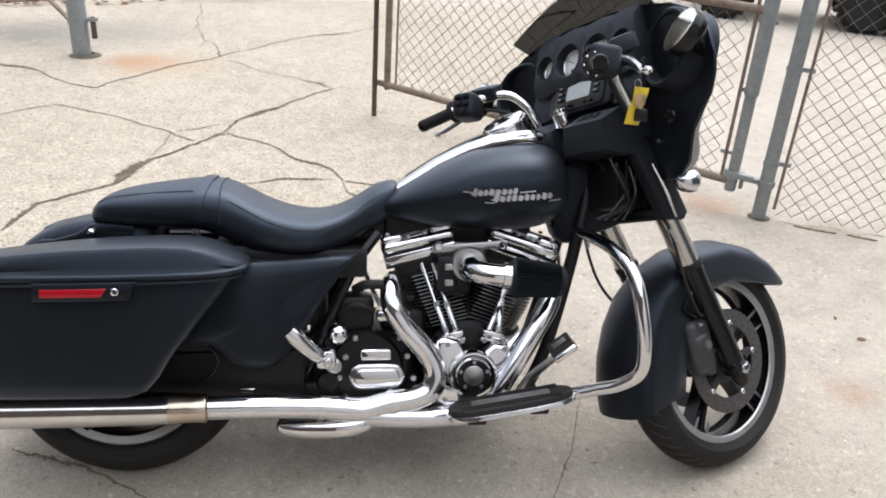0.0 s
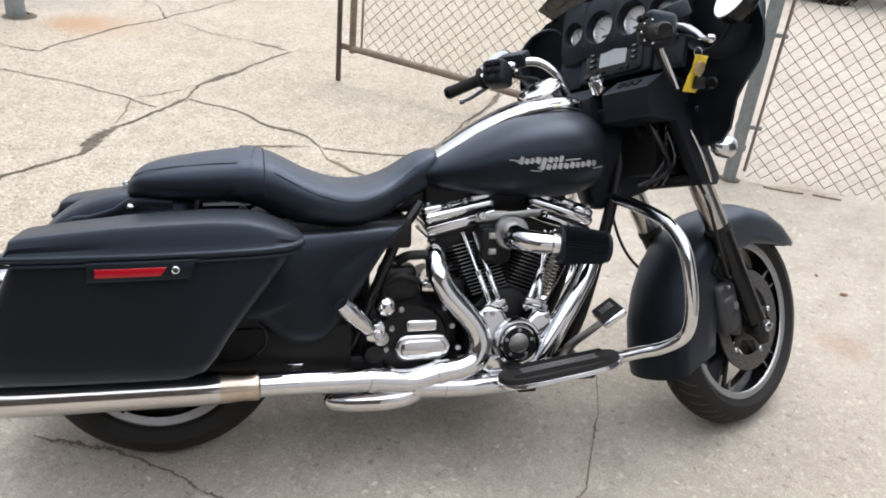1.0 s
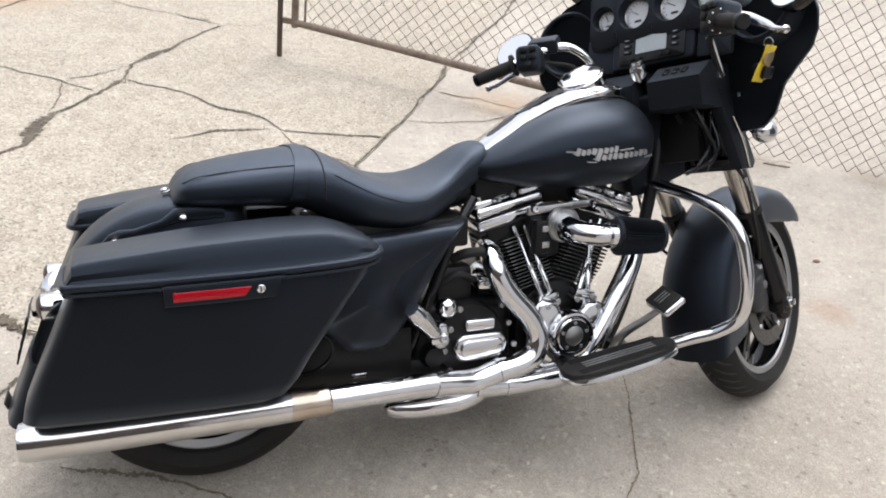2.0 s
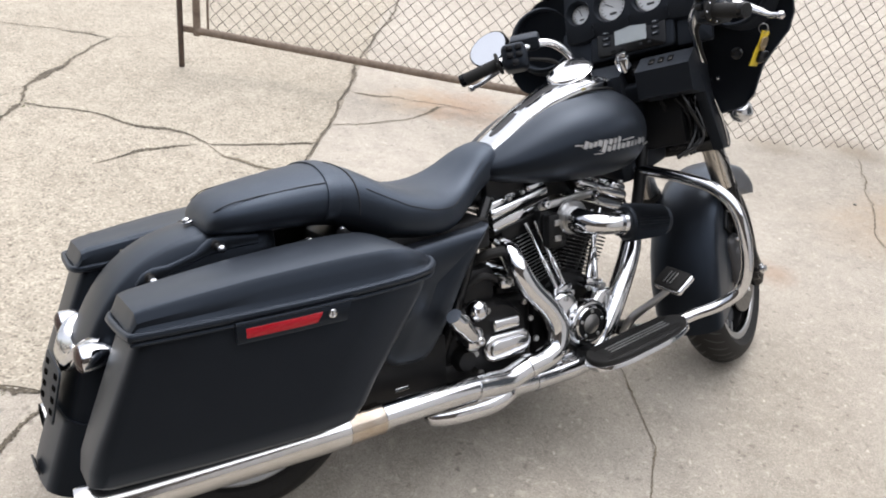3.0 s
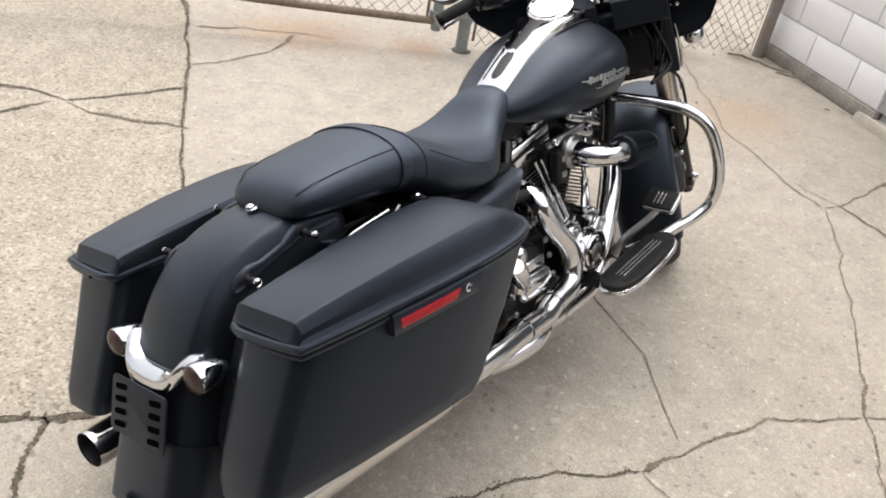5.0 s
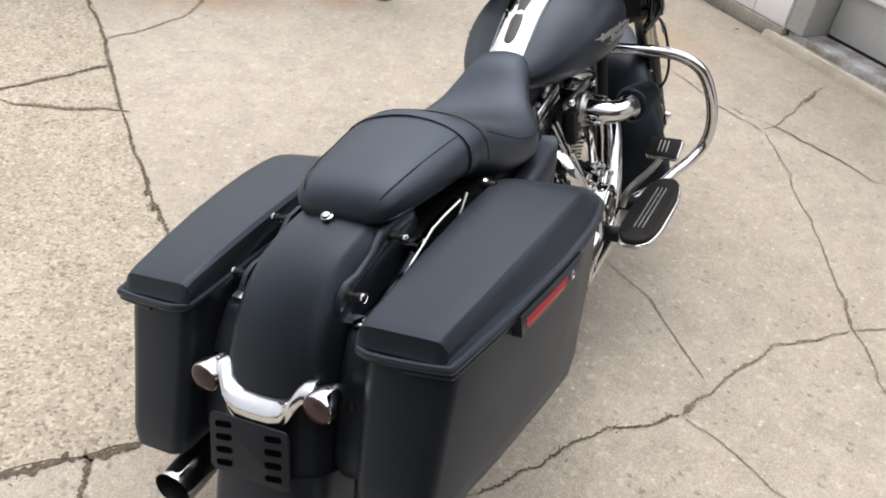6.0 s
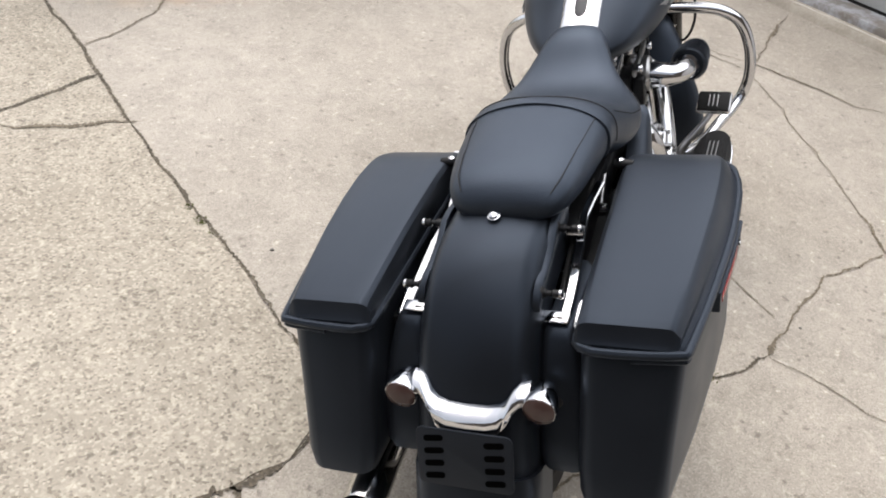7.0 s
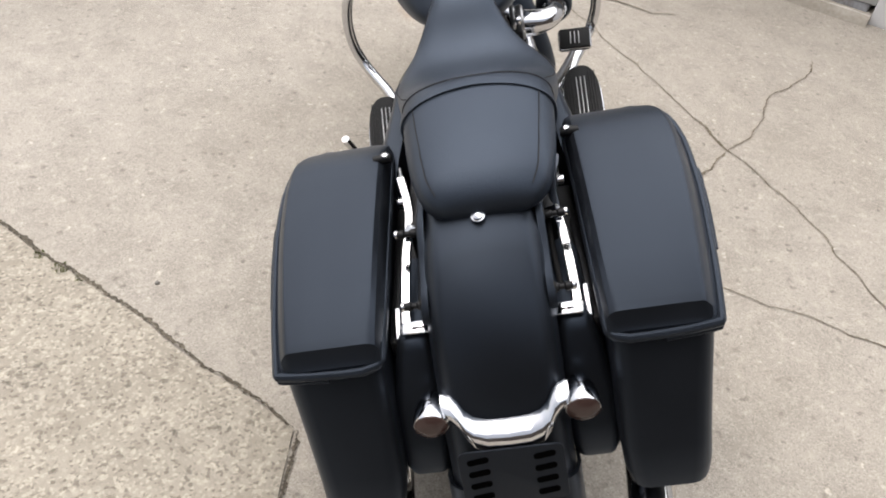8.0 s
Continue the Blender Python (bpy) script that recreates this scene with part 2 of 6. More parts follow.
M_LEAF = mat("dead_leaves", (0.18, 0.0902, 0.0451), 0.8, grain=0.8, scale=25, rgb2=(0.082, 0.041, 0.0246))
M_GRASS = mat("grass_blades", (0.0656, 0.082, 0.0246), 0.8, grain=0.6, scale=14, rgb2=(0.115, 0.107, 0.041))
M_SOIL = mat("soil", (0.082, 0.0615, 0.041), 0.95, grain=0.8, scale=40, bump=0.8, stain=0.4)
M_BODY = mat("vehicle_paint", (0.451, 0.459, 0.467), 0.35, stain=0.3, stain_scale=3)
# dark colour of the added walls out of view
M_UNSEEN_WALL = mat("unseen_dark_wall", (0.10, 0.085, 0.075), 0.9, grain=0.4, scale=6, stain=0.5, stain_scale=0.6)

M_SMOKE = bpy.data.materials.new("smoked_windscreen")
M_SMOKE.use_nodes = True
_b = M_SMOKE.node_tree.nodes["Principled BSDF"]
_b.inputs["Base Color"].default_value = (0.06, 0.06, 0.06, 1)
_b.inputs["Transmission Weight"].default_value, _b.inputs["Roughness"].default_value, _b.inputs["IOR"].default_value = 1.0, 0.03, 1.12


# ---- mesh tools ----
def part(name, bm, material, parent=None, label="", basis=None, sharp=35, flat=False):
    me = bpy.data.meshes.new(name)
    bmesh.ops.recalc_face_normals(bm, faces=bm.faces)
    bm.to_mesh(me)
    bm.free()
    me.materials.append(material)
    if not flat:
        me.shade_smooth()
        me.set_sharp_from_angle(angle=radians(sharp))
    ob = new(name, me)
    ob.parent = parent
    if basis is not None:
        ob.matrix_basis = basis
    return tagged(ob, label)


def thing(name, label, category, group="", kind="", m=None):
    ob = new(name)
    ob.empty_display_size = 0.1
    if m is not None:
        ob.matrix_world = m
    return tagged(ob, label, category, group, kind)


def join(*bms):
    out = bms[0]
    for b in bms[1:]:
        me = bpy.data.meshes.new("tmp")
        b.to_mesh(me)
        out.from_mesh(me)
        b.free()
        bpy.data.meshes.remove(me)
    return out


def moved(bm, m):
    bmesh.ops.transform(bm, matrix=m, verts=bm.verts)
    return bm


def loft(rings, cap=True, wrap=True):
    """A skin over rings of equally many points."""
    bm = bmesh.new()
    rows = [[bm.verts.new(p) for p in ring] for ring in rings]
    n = len(rows[0])
    for a, b in zip(rows, rows[1:]):
        for i in range(n if wrap else n - 1):
            j = (i + 1) % n
            bm.faces.new((a[i], a[j], b[j], b[i]))
    if cap and wrap:
        bm.faces.new(rows[0][::-1])
        bm.faces.new(rows[-1])
    return bm


def spline(points, steps=8):
    """Catmull-Rom through the points."""
    p = [Vector(q) for q in points]
    p = [p[0] * 2 - p[1]] + p + [p[-1] * 2 - p[-2]]
    out = []
    for i in range(1, len(p) - 2):
        for k in range(steps):
            t = k / steps
            a, b, c, d = p[i - 1], p[i], p[i + 1], p[i + 2]
            out.append(0.5 * (2 * b + (c - a) * t + (2 * a - 5 * b + 4 * c - d) * t * t + (3 * b - a - 3 * c + d) * t ** 3))
    return out + [p[-2]]


def tube(points, radius, n=14, steps=8, smooth=True, cap=True):
    """A round pipe along points; radius: a number, or one for each given point."""
    pts = spline(points, steps) if smooth and len(points) > 2 else [Vector(q) for q in points]
    if isinstance(radius, (int, float)):
        radii = [radius] * len(pts)
    else:
        radii = [float(v) for v in np.interp(np.linspace(0, 1, len(pts)), np.linspace(0, 1, len(radius)), radius)]
    rings, side = [], None
    for i, q in enumerate(pts):
        d = (pts[min(i + 1, len(pts) - 1)] - pts[max(i - 1, 0)]).normalized()
        if side is None:
            side = d.cross(Vector((0, 0, 1)) if abs(d.z) < 0.9 else Vector((1, 0, 0))).normalized()
        side = (side - d * side.dot(d)).normalized()
        up = d.cross(side)
        rings.append([q + (side * math.cos(2 * math.pi * k / n) + up * math.sin(2 * math.pi * k / n)) * radii[i] for k in range(n)])
    return loft(rings, cap)


def lathe(profile, at=(0, 0, 0), axis=(0, 0, 1), n=32, cap=True):
    """Turned shape: (radius, height) along axis."""
    q = Vector((0, 0, 1)).rotation_difference(Vector(axis).normalized())
    rings = [[Vector(at) + q @ Vector((r * math.cos(2 * math.pi * k / n), r * math.sin(2 * math.pi * k / n), h)) for k in range(n)] for r, h in profile]
    return loft(rings, cap)


def rod(a, b, r, n=12):
    return tube([a, b], r, n, smooth=False)


def block(size, at=(0, 0, 0), bevel=0.003, turn=(0, 0, 0), seg=2):
    bm = bmesh.new()
    bmesh.ops.create_cube(bm, size=1)
    bmesh.ops.scale(bm, vec=size, verts=bm.verts)
    if bevel:
        bmesh.ops.bevel(bm, geom=bm.edges[:], offset=min(bevel, min(size) * 0.45), segments=seg, profile=0.5, affect="EDGES")
    return moved(bm, pose(*at, *turn))


def plate(outline, thick, to=None, bevel=0.0, seg=2):
    """A flat sheet with this outline in x, y, thick from z 0 up, then moved by the matrix to."""
    bm = bmesh.new()
    f = bm.faces.new([bm.verts.new((x, y, 0)) for x, y in outline])
    up = bmesh.ops.extrude_face_region(bm, geom=[f])
    bmesh.ops.translate(bm, vec=(0, 0, thick), verts=[v for v in up["geom"] if isinstance(v, bmesh.types.BMVert)])
    if bevel:
        rim = [e for e in bm.edges if abs(e.verts[0].co.z - thick) < 1e-6 and abs(e.verts[1].co.z - thick) < 1e-6]
        bmesh.ops.bevel(bm, geom=rim, offset=bevel, segments=seg, profile=0.5, affect="EDGES")
    return moved(bm, to) if to is not None else bm


def rounded(w, h, r, n=5):
    """Outline of a rounded rectangle about the origin."""
    out = []
    for cx, cy, a0 in ((w / 2 - r, h / 2 - r, 0), (-w / 2 + r, h / 2 - r, 90), (-w / 2 + r, -h / 2 + r, 180), (w / 2 - r, -h / 2 + r, 270)):
        for k in range(n):
            a = radians(a0 + 90 * k / (n - 1))
            out.append((cx + r * math.cos(a), cy + r * math.sin(a)))
    return out


def oval(b, lo, hi, u, n=32, power=2.4, top=None):
    """Closed cross-section at u: half-width b, from height lo to hi."""
    c, h = (lo + hi) / 2, (hi - lo) / 2
    ring = []
    for k in range(n):
        a = 2 * math.pi * k / n
        x, y = math.cos(a), math.sin(a)
        e = top if (top and y > 0) else power
        ring.append(Vector((u, b * math.copysign(abs(x) ** (2 / e), x), c + h * math.copysign(abs(y) ** (2 / e), y))))
    return ring


def bolt(at, axis, r=0.006, h=0.006):
    return lathe([(r, 0), (r, h * 0.7), (r * 0.8, h), (r * 0.45, h), (r * 0.4, h * 0.6), (0.0005, h * 0.6)], at, axis, n=10)


def bolts(places, parent, material, axis, r=0.007, h=0.007, basis=None):
    """One bolt head for each place, as parts of parent."""
    for q in places:
        part("bolt", bolt(q, axis, r, h), material, parent, basis=basis)


# ---- ground ----
def level_sheet(name, outline, z, material, thick=0.0):
    bm = bmesh.new()
    f = bm.faces.new([bm.verts.new((x, y, z)) for x, y in outline])
    if thick:
        low = bmesh.ops.extrude_face_region(bm, geom=[f])
        bmesh.ops.translate(bm, vec=(0, 0, -thick), verts=[v for v in low["geom"] if isinstance(v, bmesh.types.BMVert)])
    return part(name, bm, material, flat=True)


ground = level_sheet("ground", [(-300, -300), (300, -300), (300, 300), (-300, 300)], 0.0, M_FINE)
tagged(ground, "worn tan concrete yard with fine grit", "ground", kind="structure")
JOINT = [(-0.03, 0.48), (0.12, 0.72), (0.42, 1.19), (0.75, 1.71), (0.97, 2.03), (1.42, 2.72), (2.0, 3.64), (3.3, 5.7)]
SEAM = [(-4.0, 3.1), (-1.5, 1.38), (-0.5, 0.65), (-0.24, 0.48)]
SLAB = JOINT + [(3.6, 7.4), (-4.5, 7.4), (-4.6, 3.5)] + SEAM


def ragged(points, size, seed):
    """A broken line through points, split again and again with random sideways steps."""
    rng = random.Random(seed)
    pts = [Vector((x, y)) for x, y in points]
    while max((b - a).length for a, b in zip(pts, pts[1:])) > 0.025:
        out = [pts[0]]
        for a, b in zip(pts, pts[1:]):
            d = b - a
            if d.length > 0.02:
                out.append((a + b) / 2 + Vector((-d.y, d.x)) * rng.uniform(-size, size))
            out.append(b)
        pts = out
    return pts


slab_edge = [tuple(q) for q in ragged(JOINT, 0.03, 28)] + [(3.6, 7.4), (-4.5, 7.4), (-4.6, 3.5)] + [tuple(q) for q in ragged(SEAM, 0.07, 4)]
slab = level_sheet("pavement", slab_edge, 0.005, M_COARSE, thick=0.03)
tagged(slab, "pitted tan concrete slab with exposed aggregate", "pavement", kind="structure")


def on_slab(x, y):
    inside, n = False, len(SLAB)
    for i in range(n):
        (x1, y1), (x2, y2) = SLAB[i], SLAB[i - 1]
        if (y1 > y) != (y2 > y) and x < (x2 - x1) * (y - y1) / (y2 - y1) + x1:
            inside = not inside
    return inside


def crack(bm, points, width, seed, jag=0.075, proud=False):
    rng = random.Random(seed)
    pts = ragged(points, jag, seed)
    fine = [pts[0]]
    for a, b in zip(pts, pts[1:]):
        d = b - a
        fine += [a + d * f + Vector((-d.y, d.x)).normalized() * rng.uniform(-0.2, 0.2) * min(width, 0.012) for f in (0.33, 0.67)] + [b]
    pts = fine
    rows, n = [], len(pts)
    for i, q in enumerate(pts):
        d = (pts[min(i + 5, n - 1)] - pts[max(i - 5, 0)]).normalized()
        side = Vector((-d.y, d.x))
        swell = 0.34 + 0.5 * abs(noise.noise((q.x * 9.0 + seed, q.y * 9.0, 0.0))) + 2.6 * max(0.0, noise.noise((q.x * 2.3 + seed, q.y * 2.3, 0.0)) - 0.22)
        taper = min(1.0, (min(i, n - 1 - i) + 0.6) / 6)
        w = width * swell * taper
        z = 0.0085 if proud or on_slab(q.x, q.y) else 0.0035
        a, b = q + side * w * rng.uniform(0.15, 0.9), q - side * w * rng.uniform(0.15, 0.9)
        rows.append((bm.verts.new((a.x, a.y, z)), bm.verts.new((b.x, b.y, z))))
    for (a, b), (c, d) in zip(rows, rows[1:]):
        bm.faces.new((a, b, d, c))


CRACKS = [
    (0.040, [(-0.94, 1.45), (-0.9, 1.73), (-0.62, 2.01), (-0.54, 2.36), (-0.24, 2.84)]),
    (0.030, [(-0.24, 2.84), (-0.2, 3.08), (0.04, 3.41), (0.35, 3.88)]),
    (0.022, [(0.35, 3.88), (0.09, 4.07)]), (0.016, [(0.38, 3.9), (0.58, 3.89)]),
    (0.022, [(-0.24, 2.84), (0.14, 2.54), (0.4, 2.32), (0.48, 2.14)]),
    (0.030, [(0.48, 2.14), (0.7, 2.09), (0.97, 2.04)]), (0.008, [(0.48, 2.14), (0.51, 1.99), (0.62, 1.85), (0.78, 1.69)]),
    (0.014, [(-0.03, 2.05), (0.16, 2.14), (0.44, 2.15)]),
    (0.018, [(-0.37, 2.66), (-0.54, 2.82), (-0.89, 3.05), (-1.32, 3.26), (-1.9, 2.7)]),
    (0.010, [(-0.54, 2.82), (-0.56, 2.4)]), (0.014, [(-0.51, 2.83), (-0.27, 2.99)]),
    (0.020, [(-2.3, 4.3), (-1.51, 3.82), (-1.2, 3.65)]), (0.026, [(-1.2, 3.65), (-0.97, 4.1), (-0.58, 4.61)]),
    (0.020, [(-0.58, 4.61), (-0.31, 5.03), (0.58, 5.97), (1.41, 6.78)]),
    (0.014, [(-0.56, 4.62), (-0.66, 5.01), (-0.82, 5.29), (-1.01, 6.03), (-1.13, 6.76)]), (0.010, [(-0.51, 4.57), (-0.22, 4.28), (0.09, 4.10), (0.29, 3.99)]), (0.009, [(-1.45, 5.19), (-1.14, 5.13), (-0.86, 5.22)]),
    (0.019, JOINT[:4], 0.04, True), (0.028, JOINT[3:], 0.04, True), (0.007, [(2.62, 1.82), (2.73, 1.765), (2.88, 1.735), (3.16, 1.635)], 0.16),
    (0.008, [(1.44, 2.7), (1.67, 2.59), (1.89, 2.41), (2.04, 2.26)]), (0.011, [(1.14, 2.26), (1.39, 2.24), (1.64, 2.27), (1.86, 2.39)]),
    (0.007, [(3.88, 1.13), (3.5, 0.81), (3.04, 0.38), (2.8, 0.0), (2.70, -0.24)]),
    (0.0065, [(2.70, -0.24), (2.37, -0.44), (1.71, -0.73), (1.44, -0.84), (1.22, -0.95), (0.99, -1.06), (0.5, -1.2), (-1.5, -1.9)]),
    (0.008, [(2.72, -0.24), (2.80, -0.28), (3.04, -0.31), (3.28, -0.33), (3.6, -0.38)]), (0.006, [(2.83, -0.05), (2.80, -0.28), (2.75, -0.40), (2.71, -0.53), (2.66, -0.65), (2.60, -0.74), (2.62, -0.88)]),
    (0.020, [(5.43, 2.16), (5.17, 1.74), (4.9, 1.33), (4.68, 1.02)]), (0.016, [(5.32, 1.99), (5.71, 1.77), (6.14, 1.54)]),
    (0.005, [(1.36, 0.38), (1.25, 0.05), (1.11, -0.26), (0.96, -0.41), (0.86, -0.52)], 0.02),
    (0.016, [(0.10, -0.19), (0.28, -0.28), (0.51, -0.37), (0.68, -0.51)]), (0.010, [(0.68, -0.51), (0.95, -0.58), (1.17, -0.65), (1.42, -0.84)]),
    (0.005, [(0.68, -0.51), (0.64, -0.67), (0.56, -0.9), (0.4, -1.3)]), (0.007, [(1.42, -0.84), (1.71, -1.06), (1.88, -1.12), (2.3, -1.44)]),
    (0.010, [(-0.36, 0.05), (-0.14, -0.02), (0.01, -0.11), (0.10, -0.19)]),
    (0.044, SEAM[1:]), (0.024, [(-0.35, 0.56), (-0.45, 0.46), (-0.52, 0.36), (-0.9, -0.1)]), (0.018, [(-0.24, 0.48), (-0.03, 0.47)]),
    (0.007, [(1.5, 6.0), (3.5, 5.2), (6.0, 4.3)]),
]
wide, narrow = bmesh.new(), bmesh.new()
for i, (w, pts, *jag) in enumerate(CRACKS):
    crack(wide if w > 0.012 else narrow, pts, w if w > 0.012 else w * 1.6, 11 + i, *jag)
tagged(part("ground_cracks", wide, M_CRACK, flat=True), "dark dirt-filled cracks running across the concrete", "crack", kind="structure")
tagged(part("hairline_cracks", narrow, M_HAIRLINE, flat=True), "fine brown dirt-filled cracks in the concrete", "crack", kind="structure")

# moss and weeds that grow in the joints
def tuft(bm, rng, x, y, z, r, h, count):
    for _ in range(count):
        a, d = rng.uniform(0, 6.283), r * rng.random() ** 0.5
        bx, by, lean = x + d * math.cos(a), y + d * math.sin(a), rng.uniform(-0.6, 0.6)
        w, top = rng.uniform(0.001, 0.003), h * rng.uniform(0.4, 1.0)
        c, s = math.cos(a) * w, math.sin(a) * w
        bm.faces.new((bm.verts.new((bx - s, by + c, z)), bm.verts.new((bx + s, by - c, z)), bm.verts.new((bx + lean * top, by + lean * top * 0.5, z + top))))


rng = random.Random(5)
bm = bmesh.new()
for x, y, r, k in ((0.40, 1.17, 0.022, 130), (0.44, 1.24, 0.016, 60), (0.37, 1.11, 0.014, 40), (4.30, 0.40, 0.05, 70), (4.36, 0.50, 0.04, 50), (4.22, 0.26, 0.04, 30), (-0.62, 2.05, 0.05, 40), (-0.22, 2.82, 0.05, 40), (0.34, -0.31, 0.03, 26), (0.52, -0.38, 0.03, 22), (-0.5, 0.63, 0.04, 20)):
    tuft(bm, rng, x, y, 0.004, r, 0.009, k)
tagged(part("moss", bm, M_MOSS, flat=True), "green moss and weeds in the concrete joints", "moss", kind="stuff")

# verge with leaves and grass beyond the gate
verge = level_sheet("verge", [(-9.0, 3.6), (-3.6, 5.9), (-2.3, 6.7), (-0.9, 7.35), (1.6, 7.9), (1.6, 16), (-9, 16)], 0.012, M_SOIL, thick=0.03)
tagged(verge, "bare soil verge with dead leaves", "verge", kind="structure")
rng = random.Random(8)
bm = bmesh.new()
for _ in range(1500):
    x = rng.uniform(-5.0, 1.4)
    tuft(bm, rng, x, 6.35 + (x + 3.0) * 0.42 + rng.random() ** 1.3 * 2.5 + 0.25, 0.01, 0.05, 0.07, 5)
tagged(part("grass", bm, M_GRASS, flat=True), "thin green and straw-coloured grass on the verge", "grass", kind="stuff")
bm = bmesh.new()
for _ in range(900):
    x = rng.uniform(-5.0, 1.4)
    y, z = 6.05 + (x + 3.0) * 0.42 + rng.random() ** 1.6 * 1.6, 0.02 + rng.random() * 0.03
    a, s = rng.uniform(0, 6.283), rng.uniform(0.015, 0.04)
    tilt = [rng.uniform(-0.4, 0.4) * s for _ in range(4)]
    q = [(x + s * math.cos(a + k * 1.571), y + s * 0.7 * math.sin(a + k * 1.571), z + tilt[k]) for k in range(4)]
    bm.faces.new([bm.verts.new(p) for p in q])
tagged(part("leaf_litter", bm, M_LEAF, flat=True), "brown dead leaves blown along the verge", "leaves", kind="stuff")


# ---- chain-link fence and gate ----
def mesh_wire(length, low, high, pitch, r=0.0020, seed=1):
    """Woven diamond mesh in the x, z plane; low and high are functions of x."""
    bm = bmesh.new()
    rng = random.Random(seed)
    half = pitch / 2

    def strand(a, b):
        d = (b - a).normalized()
        s = Vector((-d.z, 0, d.x))
        t = Vector((0, 1, 0))
        ring = [s, -0.5 * s + 0.87 * t, -0.5 * s - 0.87 * t]
        p = [[bm.verts.new(q + v * r) for v in ring] for q in (a, b)]
        for i in range(3):
            bm.faces.new((p[0][i], p[0][(i + 1) % 3], p[1][(i + 1) % 3], p[1][i]))

    for i in range(int(length / pitch) + 1):
        x, k = i * pitch, 0
        z = low(x)
        last = None
        while z < high(x):
            here = Vector((min(max(x + (half if k % 2 else 0.0) + rng.uniform(-0.0015, 0.0015), 0.0), length), 0.004 * (1 if (k + i) % 2 else -1), z))
            if last is not None:
                strand(last, here)
            last, z, k = here, z + half, k + 1
        x2, k = x + pitch, 0
        z, last = low(x), None
        while z < high(x) and x2 <= length + half:
            here = Vector((min(x2 - (half if k % 2 else 0.0) + rng.uniform(-0.0015, 0.0015), length), -0.004 * (1 if (k + i) % 2 else -1), z))
            if last is not None:
                strand(last, here)
            last, z, k = here, z + half, k + 1
    return bm


def pipe_post(name, label, x, y, r, h, material, base=0.0):
    post = thing(name, label, "fence post", m=pose(x, y, 0))
    part("pipe", lathe([(r, base), (r, h - 0.02), (r * 0.98, h)], n=28), material, post)
    part("cap", lathe([(r * 1.06, h - 0.03), (r * 1.06, h), (r * 0.85, h + 0.018), (r * 0.4, h + 0.032), (0.001, h + 0.036)], n=28), material, post)
    return post


PITCH = 0.077
right_post = pipe_post("gate_post", "thick grey galvanised gate post standing in concrete", 2.585, 1.836, 0.034, 1.34, M_GALV)
for z in (0.295, 0.76, 1.2):
    part("tension_band", join(lathe([(0.033, -0.011), (0.0385, -0.011), (0.0385, 0.011), (0.033, 0.011)], (0, 0, z), n=28), block((0.06, 0.012, 0.022), (0.056, -0.026, z), 0.003, (0, 0, -25.4))), M_GALV, right_post)
part("hinge_lug", join(lathe([(0.033, -0.016), (0.042, -0.016), (0.042, 0.016), (0.033, 0.016)], (0, 0, 0.185), n=28), block((0.085, 0.03, 0.022), (-0.068, 0.043, 0.185), 0.004, (0, 0, 147)), rod((-0.098, 0.062, 0.13), (-0.098, 0.062, 0.215), 0.010)), M_GALV, right_post, "cast hinge lug with a pin")
part("base_dirt", lathe([(0.056, 0.0015), (0.046, 0.005), (0.033, 0.006)], (0.004, 0, 0.0), n=20, cap=False), M_CRACK, right_post)
left_post = pipe_post("gate_post", "grey galvanised gate post with a latch, rust stain beside its foot", -1.56, 4.51, 0.066, 1.34, M_GALV)
part("latch_collar", join(lathe([(0.067, -0.022), (0.074, -0.022), (0.074, 0.022), (0.067, 0.022)], (0, 0, 0.27), n=28), block((0.10, 0.035, 0.03), (0.10, -0.02, 0.28), 0.006)), M_GALV, left_post)
part("latch", block((0.035, 0.03, 0.16), (0.115, -0.02, 0.22), 0.006), M_DARKPOST, left_post, "dark steel latch bar")
part("base_dirt", lathe([(0.13, 0.0), (0.10, 0.012), (0.07, 0.02)], (0.02, 0, 0.0), n=20, cap=False), M_CRACK, left_post)
for z in (0.55, 1.05):
    part("tension_band", lathe([(0.067, -0.012), (0.071, -0.012), (0.071, 0.012), (0.067, 0.012)], (0, 0, z), n=28), M_GALV, left_post)
stay = thing("fence_brace", "rusty brace pipe running back from the gate post", "brace", m=pose(-1.56, 4.51, 0))
part("pipe", rod((-0.06, 0.05, 0.24), (-1.0, 1.15, 0.62), 0.018), M_RUSTY, stay)
wall_post = pipe_post("fence_post", "grey fence post with a rusty edge against the white block wall", 4.53, 0.91, 0.039, 1.28, M_POST)

fence = thing("chain_link_fence", "weathered chain-link fence between gate post and block wall", "fence", m=pose(2.585, 1.838, 0, 0, 0, -25.4))
FENCE_LENGTH = 2.10
part("mesh", moved(mesh_wire(FENCE_LENGTH - 0.09, lambda x: 0.03 + 0.01 * math.sin(x * 5), lambda x: 1.2, PITCH, seed=2), pose(0.08, 0, 0)), M_WIRE, fence, flat=True)
part("tension_bar", rod((0.066, 0, 0.06), (0.078, -0.004, 1.2), 0.008), M_RUSTY, fence)
part("top_rail", rod((0.05, 0, 1.22), (FENCE_LENGTH, 0, 1.22), 0.021), M_GALV, fence)

